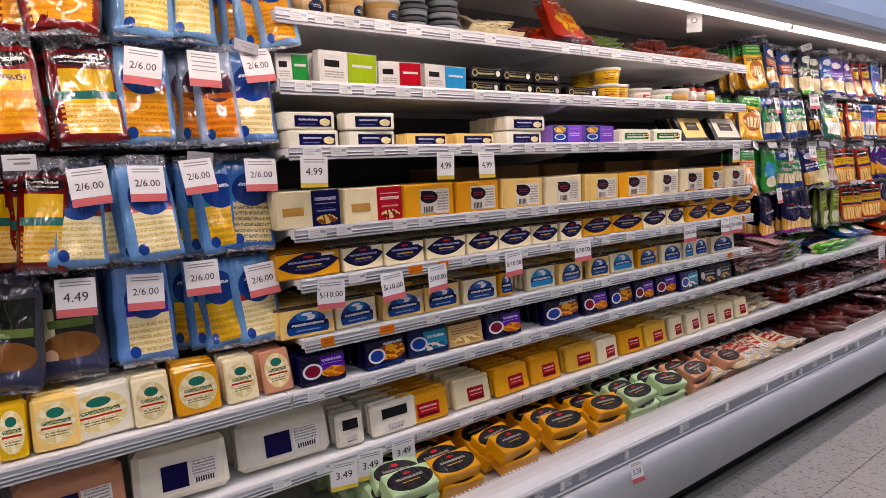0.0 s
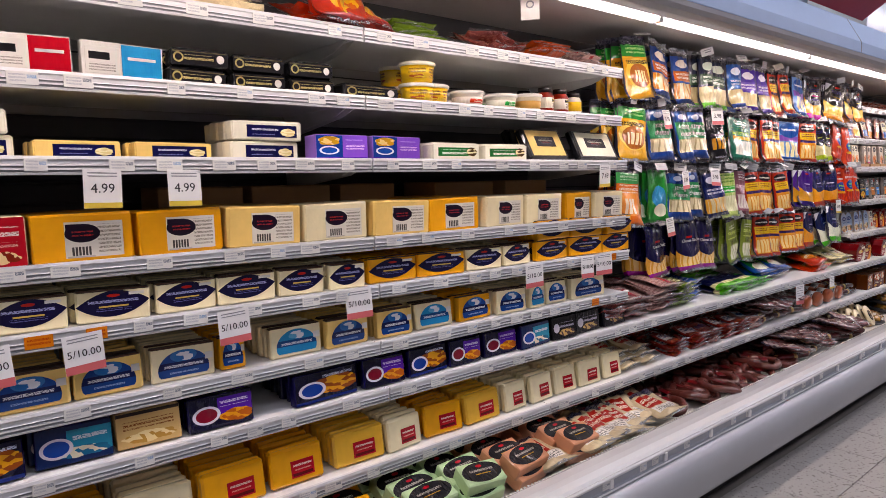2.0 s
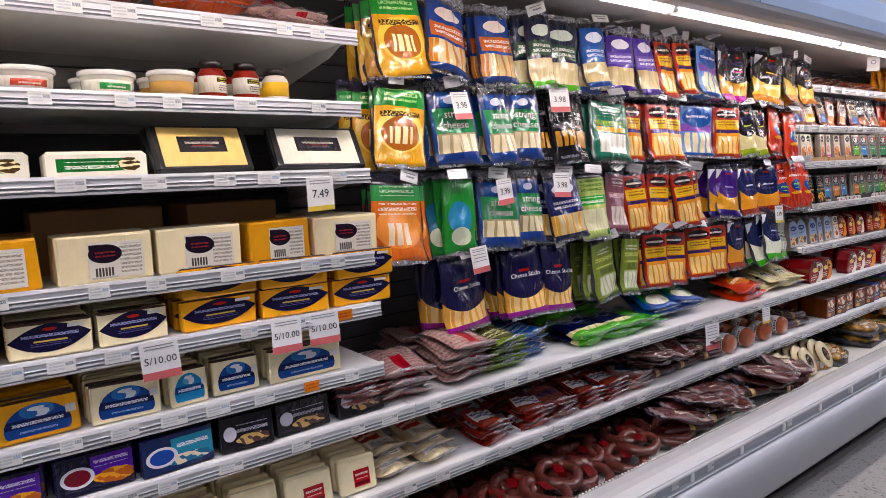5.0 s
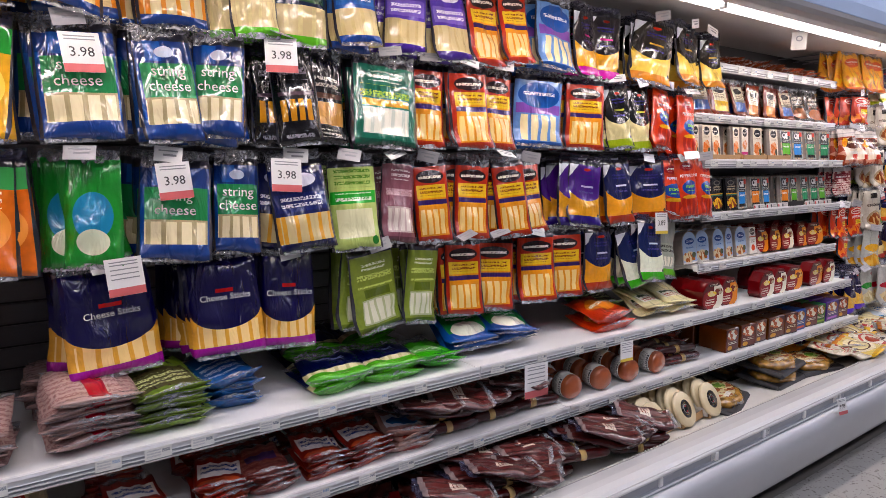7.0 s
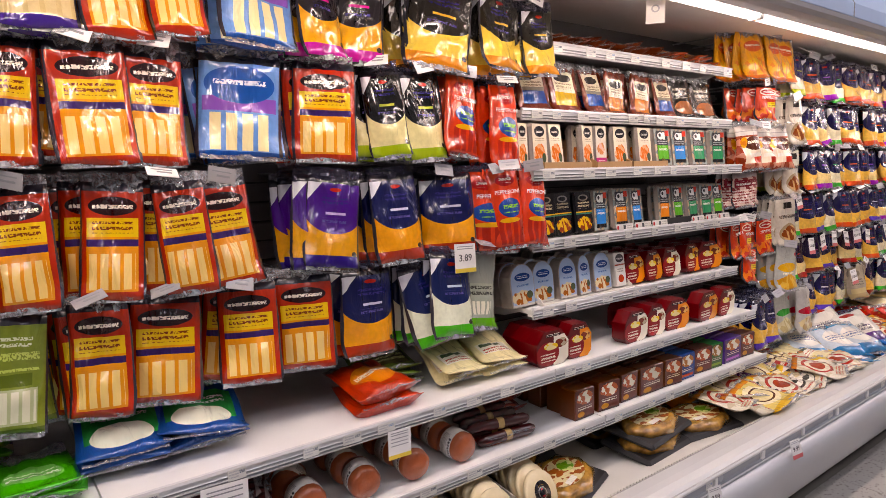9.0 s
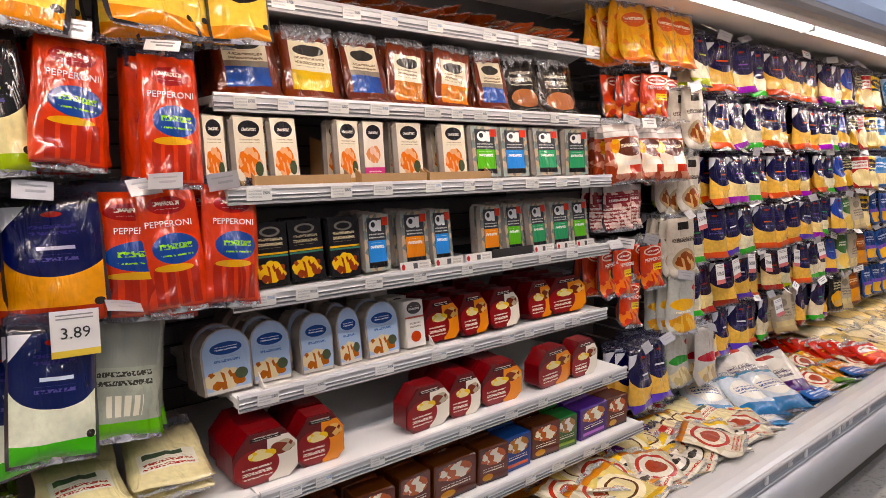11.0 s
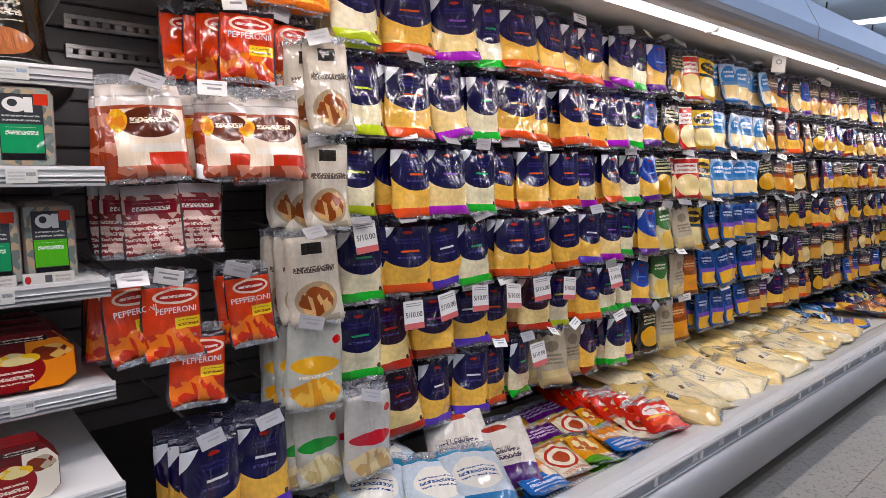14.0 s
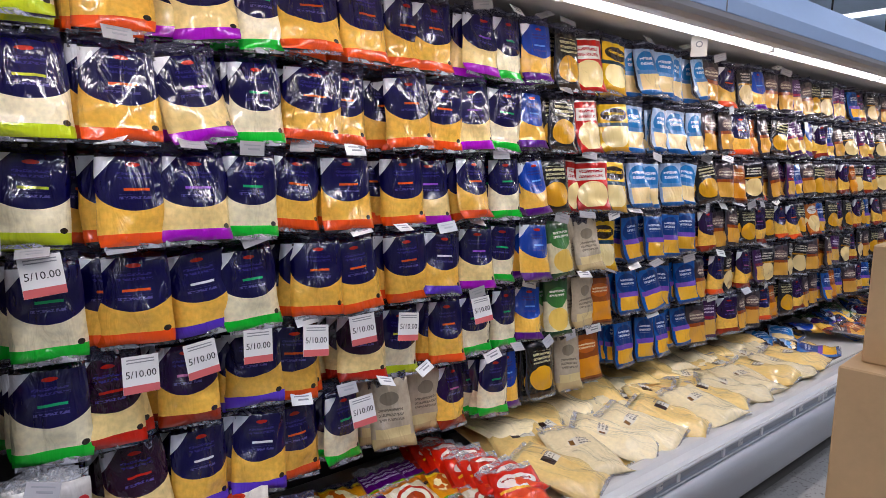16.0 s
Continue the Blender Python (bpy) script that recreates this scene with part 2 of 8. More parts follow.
# ---- the refrigerated case ----
case = tagged(new("display_case"), "long open white refrigerated display case with lit canopy", "display case")
SHELF_T = 0.03
child("rear_panel", box_mesh("rear_panel", X0, X1, BACK + 0.03, BACK + 0.08, 0.1, 2.05, M_BACK_SHADED), case)
slats = {m.name: box_mesh("slat", 0, 1, -0.012, 0.0, -0.028, 0.028, m, 0.003) for m in (M_BACK, M_BACK_SHADED, M_BACK_LIT)}
# first run: upper slats coloured as lit, lower ones as shaded
for a, b, low, high in ((X0, 0.46, M_BACK_SHADED, M_BACK_SHADED), (0.46, 2.925, M_BACK_SHADED, M_BACK_LIT), (2.925, 5.63, M_BACK, M_BACK), (5.63, 7.50, M_BACK, M_BACK), (7.50, X1, M_BACK_SHADED, M_BACK_SHADED)):
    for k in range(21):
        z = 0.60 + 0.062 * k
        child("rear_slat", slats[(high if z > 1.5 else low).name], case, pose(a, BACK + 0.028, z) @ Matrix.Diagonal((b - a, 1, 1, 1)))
# slotted steel rails across the rear panel, where the packs hang wide apart
for z in (1.70, 1.625):
    v, f = [], []
    cells = [(6.95, 7.52, -0.018, -0.007), (6.95, 7.52, 0.007, 0.018)] + [(6.95 + 0.03 * k, 6.95 + 0.03 * k + 0.018, -0.007, 0.007) for k in range(20)]
    for xa, xb, za, zb in cells:
        cv, cf = chamfer_box(xa, xb, BACK - 0.002, BACK + 0.012, z + za, z + zb, 0.001)
        f += [[q + len(v) for q in face] for face in cf]
        v += cv
    child("slotted_rail", mesh("slotted_rail", v, f, [M_STEEL]), case, label="slotted grey steel rail")
# deck, lip, price channel, bumper and kick plate
child("deck", profile_mesh("deck", [(-0.315, 0.31), (BACK + 0.03, 0.20), (BACK + 0.03, 0.17), (-0.315, 0.28)], X0, X1, [M_DECK]), case)
lip = [(-0.305, 0.25), (-0.305, 0.345), (-0.31, 0.358), (-0.322, 0.364), (-0.37, 0.374), (-0.40, 0.377), (-0.425, 0.372), (-0.438, 0.362), (-0.442, 0.352), (-0.442, 0.25)]
child("lip", profile_mesh("lip", lip, X0, X1, [M_LIP]), case, label="glossy off-white front lip")
chan = [(-0.443, 0.372), (-0.452, 0.375), (-0.456, 0.370), (-0.456, 0.364), (-0.449, 0.362), (-0.449, 0.334), (-0.458, 0.332), (-0.460, 0.326), (-0.456, 0.321), (-0.443, 0.321)]
child("price_channel", profile_mesh("price_channel", chan, X0, X1, [M_LIP, M_INSERT, M_GROOVE], [0, 0, 0, 2, 1, 2, 0, 0, 0, 0]), case)
bump = [(-0.443, 0.320), (-0.462, 0.318), (-0.476, 0.310), (-0.485, 0.294), (-0.488, 0.27), (-0.487, 0.245), (-0.483, 0.22), (-0.477, 0.19), (-0.470, 0.16), (-0.462, 0.132), (-0.45, 0.112), (-0.43, 0.106), (-0.38, 0.106), (-0.38, 0.25), (-0.443, 0.25)]
child("bumper", profile_mesh("bumper", bump, X0, X1, [M_BUMPER], smooth=True), case, label="rounded grey bumper panel")
child("kick_plate", box_mesh("kick_plate", X0, X1, -0.36, -0.33, 0.0, 0.106, M_BLACK), case)
for a in (X0 - 0.04, X1):
    child("end_panel", box_mesh("end_panel", a, a + 0.04, -0.47, BACK + 0.1, 0.0, 2.12, M_WHITE, 0.008), case)
# canopy with its light strip
can = [(BACK + 0.08, 1.98), (-0.10, 1.93), (-0.24, 1.885), (-0.275, 1.862), (-0.28, 1.85), (-0.335, 1.848), (-0.345, 1.842), (-0.385, 1.844), (-0.410, 1.852), (-0.420, 1.866), (-0.421, 1.882), (-0.423, 1.884), (-0.423, 1.932), (-0.352, 2.055), (BACK + 0.08, 2.07)]
child("canopy", profile_mesh("canopy", can, X0, X1, [M_CANOPY, M_CANOPY_BLUELIT, M_CANOPY_LIP], [0, 0, 0, 0, 0, 0, 2, 2, 2, 2, 1, 1, 1, 1, 0]), case)
seam = profile_mesh("panel_seam", [(-0.4236, 1.884), (-0.4236, 1.932), (-0.3525, 2.0556), (-0.351, 2.054), (-0.421, 1.931), (-0.421, 1.884)], -0.004, 0.004, [M_GROOVE])
for k in range(6):
    child("panel_seam", seam, case, pose(4.25 - 5.2 + 2.6 * k, 0, 0))
child("underside_bead", box_mesh("underside_bead", X0, X1, -0.205, -0.199, 1.889, 1.899, M_WHITE, 0.001), case)
tube = profile_mesh("light_tube", [(-0.283, 1.849), (-0.283, 1.838), (-0.30, 1.832), (-0.325, 1.832), (-0.338, 1.84), (-0.338, 1.847)], 0.012, 1.20, [M_TUBE])
cap = box_mesh("tube_socket", -0.012, 0.012, -0.335, -0.29, 1.829, 1.85, M_RAIL)
k = 0
while X0 + 1.22 * (k + 1) <= X1:
    child("light_tube", tube, case, pose(X0 + 1.22 * k, 0, 0), "lit warm-white tube")
    child("tube_socket", cap, case, pose(X0 + 1.22 * k, 0, 0))
    k += 1

# shelves: (first end, far end, height of the price rail's middle, front)
RUNS = [(0.46, 2.925, z, y) for z, y in ((1.722, 0.0), (1.532, 0.0), (1.352, -0.03), (1.125, -0.03), (0.985, -0.05), (0.815, -0.05))]
RUNS += [(5.60, 6.915, z, y) for z, y in ((1.745, 0.085), (1.520, 0.075), (1.322, 0.02), (1.090, 0.02), (0.863, 0.02))]
RUNS += [(X0, 6.90, 0.680, -0.08), (X0, 6.98, 0.470, -0.10)]
rail_outline = [(0.0, -0.021), (-0.008, -0.021), (-0.010, -0.016), (-0.005, -0.0145), (-0.005, -0.012), (-0.009, -0.0105), (-0.009, -0.007), (-0.005, -0.0055), (-0.005, -0.003), (-0.008, -0.0015), (-0.006, 0.0005), (-0.006, 0.010), (-0.010, 0.012), (-0.008, 0.019), (0.0, 0.019)]
RAIL_SLOTS = [0, 0, 1, 1, 1, 0, 1, 1, 1, 0, 0, 0, 0, 0, 0]
rail_cache = {}


def shelf_piece(x0, x1, z, y):
    w = x1 - x0
    plate = profile_mesh("shelf", [(y, z - 0.012), (y, z + 0.012), (BACK + 0.02, z + 0.012), (BACK + 0.02, z - 0.004), (y + 0.02, z - 0.004), (y + 0.02, z - 0.012)], x0 + 0.002, x1 - 0.002, [M_WHITE])
    sh = child("shelf", plate, case)
    r = profile_mesh("price_rail", [(y - 0.001 + a, z + b) for a, b in rail_outline], x0 + 0.003, x1 - 0.003, [M_RAIL, M_GROOVE], RAIL_SLOTS)
    child("price_rail", r, sh, label="ribbed grey price rail")
    for bx in (x0 + 0.012, x1 - 0.016):
        child("bracket", profile_mesh("bracket", [(y + 0.06, z - 0.004), (BACK, z - 0.004), (BACK, z - 0.075), (y + 0.14, z - 0.03)], bx, bx + 0.004, [M_WHITE]), sh)
    return sh


shelves = []
for x0, x1, z, y in RUNS:
    n = max(1, round((x1 - x0) / 1.22))
    for i in range(n):
        a, b = x0 + (x1 - x0) * i / n, x0 + (x1 - x0) * (i + 1) / n
        shelves.append((shelf_piece(a, b, z, y), a, b, z, y))

# ---- printed packaging ----


def rgb(h):
    return tuple(((int(h[i:i + 2], 16) / 255) ** 2.2) for i in (0, 2, 4))


def printed(name, base, layers, film=1.0, wrinkle=0.6, rough=0.34, grain=0.0, grain_scale=70.0, vary=0.10):
    """Packaging print: shapes laid over one another in the pack's own width (0 to 1) and height (0 to 1), under a glossy film.
    Layers: ("r", x0, x1, z0, z1, colour), ("e", x, z, rx, rz, colour), ("t", x0, x1, z0, z1, colour, lines)."""
    m, nt, p = nodes_of(name)
    tc = nt.nodes.new("ShaderNodeTexCoord")
    sep = nt.nodes.new("ShaderNodeSeparateXYZ")
    link(nt, tc.outputs["UV"], sep.inputs[0])
    gx, gz = sep.outputs["X"], sep.outputs["Y"]
    col = rgb(base)
    if grain:
        n = nt.nodes.new("ShaderNodeTexNoise")
        n.inputs["Scale"].default_value, n.inputs["Detail"].default_value = grain_scale, 2
        link(nt, tc.outputs["Object"], n.inputs["Vector"])
        b = rgb(base)
        f = math_node(nt, "MULTIPLY_ADD", n.outputs["Fac"], 3.0, -1.0)
        f = math_node(nt, "MINIMUM", math_node(nt, "MAXIMUM", f, 0.0), 1.0)
        col = mix_colour(nt, f, tuple(c * (1 - grain) for c in b), tuple(min(1, c * (1 + grain * 0.6)) for c in b))
    scribble = food = None
    for la in layers:
        if la[0] == "e":
            _, x, z, rx, rz, c = la
            a = math_node(nt, "POWER", math_node(nt, "MULTIPLY_ADD", gx, 1 / rx, -x / rx), 2.0)
            a = math_node(nt, "MULTIPLY_ADD", math_node(nt, "MULTIPLY_ADD", gz, 1 / rz, -z / rz), math_node(nt, "MULTIPLY_ADD", gz, 1 / rz, -z / rz), a)
            mask = math_node(nt, "LESS_THAN", a, 1.0)
        elif la[0] == "d":
            _, wide, high, c = la
            mask = math_node(nt, "LESS_THAN", math_node(nt, "SUBTRACT", math_node(nt, "MULTIPLY", gx, 1 / wide), math_node(nt, "MULTIPLY_ADD", gz, 1 / high, -1 / high)), 1.0)
        elif la[0] == "n":
            _, x, z, rx, rz, c, c2 = la
            if food is None:
                mp = nt.nodes.new("ShaderNodeMapping")
                mp.inputs["Scale"].default_value = (7, 9, 1)
                link(nt, tc.outputs["UV"], mp.inputs[0])
                vor = nt.nodes.new("ShaderNodeTexVoronoi")
                vor.inputs["Scale"].default_value = 1.0
                link(nt, mp.outputs[0], vor.inputs["Vector"])
                sp = nt.nodes.new("ShaderNodeSeparateXYZ")
                link(nt, vor.outputs["Color"], sp.inputs[0])
                food = (sp.outputs["X"], vor.outputs["Distance"])
            a = math_node(nt, "POWER", math_node(nt, "MULTIPLY_ADD", gx, 1 / rx, -x / rx), 2.0)
            a = math_node(nt, "MULTIPLY_ADD", math_node(nt, "MULTIPLY_ADD", gz, 1 / rz, -z / rz), math_node(nt, "MULTIPLY_ADD", gz, 1 / rz, -z / rz), a)
            mask = math_node(nt, "LESS_THAN", math_node(nt, "MULTIPLY_ADD", food[1], 0.5, a), 1.1)
            picture = mix_colour(nt, math_node(nt, "GREATER_THAN", food[0], 0.5), rgb(c), rgb(c2))
            col = mix_colour(nt, mask, col, picture)
            continue
        else:
            x0, x1, z0, z1, c = la[1:6]
            mask = math_node(nt, "MULTIPLY", math_node(nt, "COMPARE", gx, (x0 + x1) / 2, (x1 - x0) / 2), math_node(nt, "COMPARE", gz, (z0 + z1) / 2, (z1 - z0) / 2))
            if la[0] == "t":
                s = math_node(nt, "SINE", math_node(nt, "MULTIPLY", gz, 6.283 * la[6] / (z1 - z0)))
                mask = math_node(nt, "MULTIPLY", mask, math_node(nt, "GREATER_THAN", s, -0.2))
                if scribble is None:
                    mp = nt.nodes.new("ShaderNodeMapping")
                    mp.inputs["Scale"].default_value = (34, 46, 1)
                    link(nt, tc.outputs["UV"], mp.inputs[0])
                    tn = nt.nodes.new("ShaderNodeTexNoise")
                    tn.inputs["Scale"].default_value, tn.inputs["Detail"].default_value = 1.0, 1.0
                    link(nt, mp.outputs[0], tn.inputs["Vector"])
                    scribble = math_node(nt, "GREATER_THAN", tn.outputs["Fac"], 0.46)
                mask = math_node(nt, "MULTIPLY", mask, scribble)
            elif la[0] == "v":
                s = math_node(nt, "SINE", math_node(nt, "MULTIPLY", gx, 6.283 * la[6] / (x1 - x0)))
                mask = math_node(nt, "MULTIPLY", mask, math_node(nt, "GREATER_THAN", s, -0.55))
        col = mix_colour(nt, mask, col, rgb(c))
    oi = nt.nodes.new("ShaderNodeObjectInfo")
    hs = nt.nodes.new("ShaderNodeHueSaturation")
    link(nt, math_node(nt, "MULTIPLY_ADD", oi.outputs["Random"], 2 * vary, 1 - vary), hs.inputs["Value"])
    hs.inputs["Saturation"].default_value = 1.15
    if isinstance(col, tuple):
        hs.inputs["Color"].default_value = (*col, 1)
    else:
        link(nt, col, hs.inputs["Color"])
    link(nt, hs.outputs[0], p.inputs["Base Color"])
    p.inputs["Roughness"].default_value = rough
    p.inputs["Coat Weight"].default_value = film
    p.inputs["Coat Roughness"].default_value = 0.03
    p.inputs["Coat IOR"].default_value = 1.65
    p.inputs["Specular IOR Level"].default_value = 0.12
    if wrinkle:
        mp = nt.nodes.new("ShaderNodeMapping")
        mp.inputs["Scale"].default_value = (25, 25, 7)
        mp.inputs["Rotation"].default_value = (0.0, radians(18), 0.0)
        add = nt.nodes.new("ShaderNodeVectorMath")
        add.operation = "ADD"
        link(nt, tc.outputs["Object"], add.inputs[0])
        link(nt, oi.outputs["Random"], add.inputs[1])
        link(nt, add.outputs[0], mp.inputs[0])
        n = nt.nodes.new("ShaderNodeTexNoise")
        n.inputs["Scale"].default_value, n.inputs["Detail"].default_value, n.inputs["Distortion"].default_value = 1.0, 3.0, 0.9
        link(nt, mp.outputs[0], n.inputs["Vector"])
        b = nt.nodes.new("ShaderNodeBump")
        b.inputs["Strength"].default_value, b.inputs["Distance"].default_value = min(1.0, wrinkle * 1.1), 0.024
        ridge = math_node(nt, "ABSOLUTE", math_node(nt, "SUBTRACT", n.outputs["Fac"], 0.5))
        link(nt, math_node(nt, "MULTIPLY_ADD", ridge, 0.7, n.outputs["Fac"]), b.inputs["Height"])
        link(nt, b.outputs["Normal"], p.inputs["Coat Normal"])
        soft = nt.nodes.new("ShaderNodeBump")
        soft.inputs["Strength"].default_value, soft.inputs["Distance"].default_value = wrinkle * 0.7, 0.018
        link(nt, n.outputs["Fac"], soft.inputs["Height"])
        link(nt, soft.outputs["Normal"], p.inputs["Normal"])
    return m


NAVY, CHEDDAR, WHITE_CHEESE, YEL = "151342", "f2c472", "f3ebca", "f5dca0"


def shred(band, cheese, title, top=NAVY):
    """Shredded cheese: a dark printed top with a bowed lower edge, cheese in view, a coloured foot."""
    return cheese, [("r", 0, 1, .60, 1, top), ("e", .52, .60, .50, .22, top), ("r", 0, 1, 0, .15, band), ("r", 0, 1, 0, .025, "17141c"), ("d", .38, .30, "dcdee6"), ("r", 0, 1, .935, 1, "15142e"),
                    ("e", .52, .855, .10, .022, "a92a22"), ("t", .30, .76, .70, .80, "3c3870", 2), ("r", .36, .72, .585, .612, title), ("t", .30, .74, .50, .55, "5a568c", 1), ("e", .90, .17, .05, .03, "2a2622")]


def sticks(main, band, stick, title, foot):
    return stick, [("v", .1, .9, .08, .42, "cdbd92", 4), ("r", 0, 1, .40, 1, main), ("r", 0, 1, 0, .10, foot), ("r", .08, .92, .44, .64, band), ("t", .16, .84, .47, .61, title, 2),
                   ("e", .5, .78, .30, .08, title)]


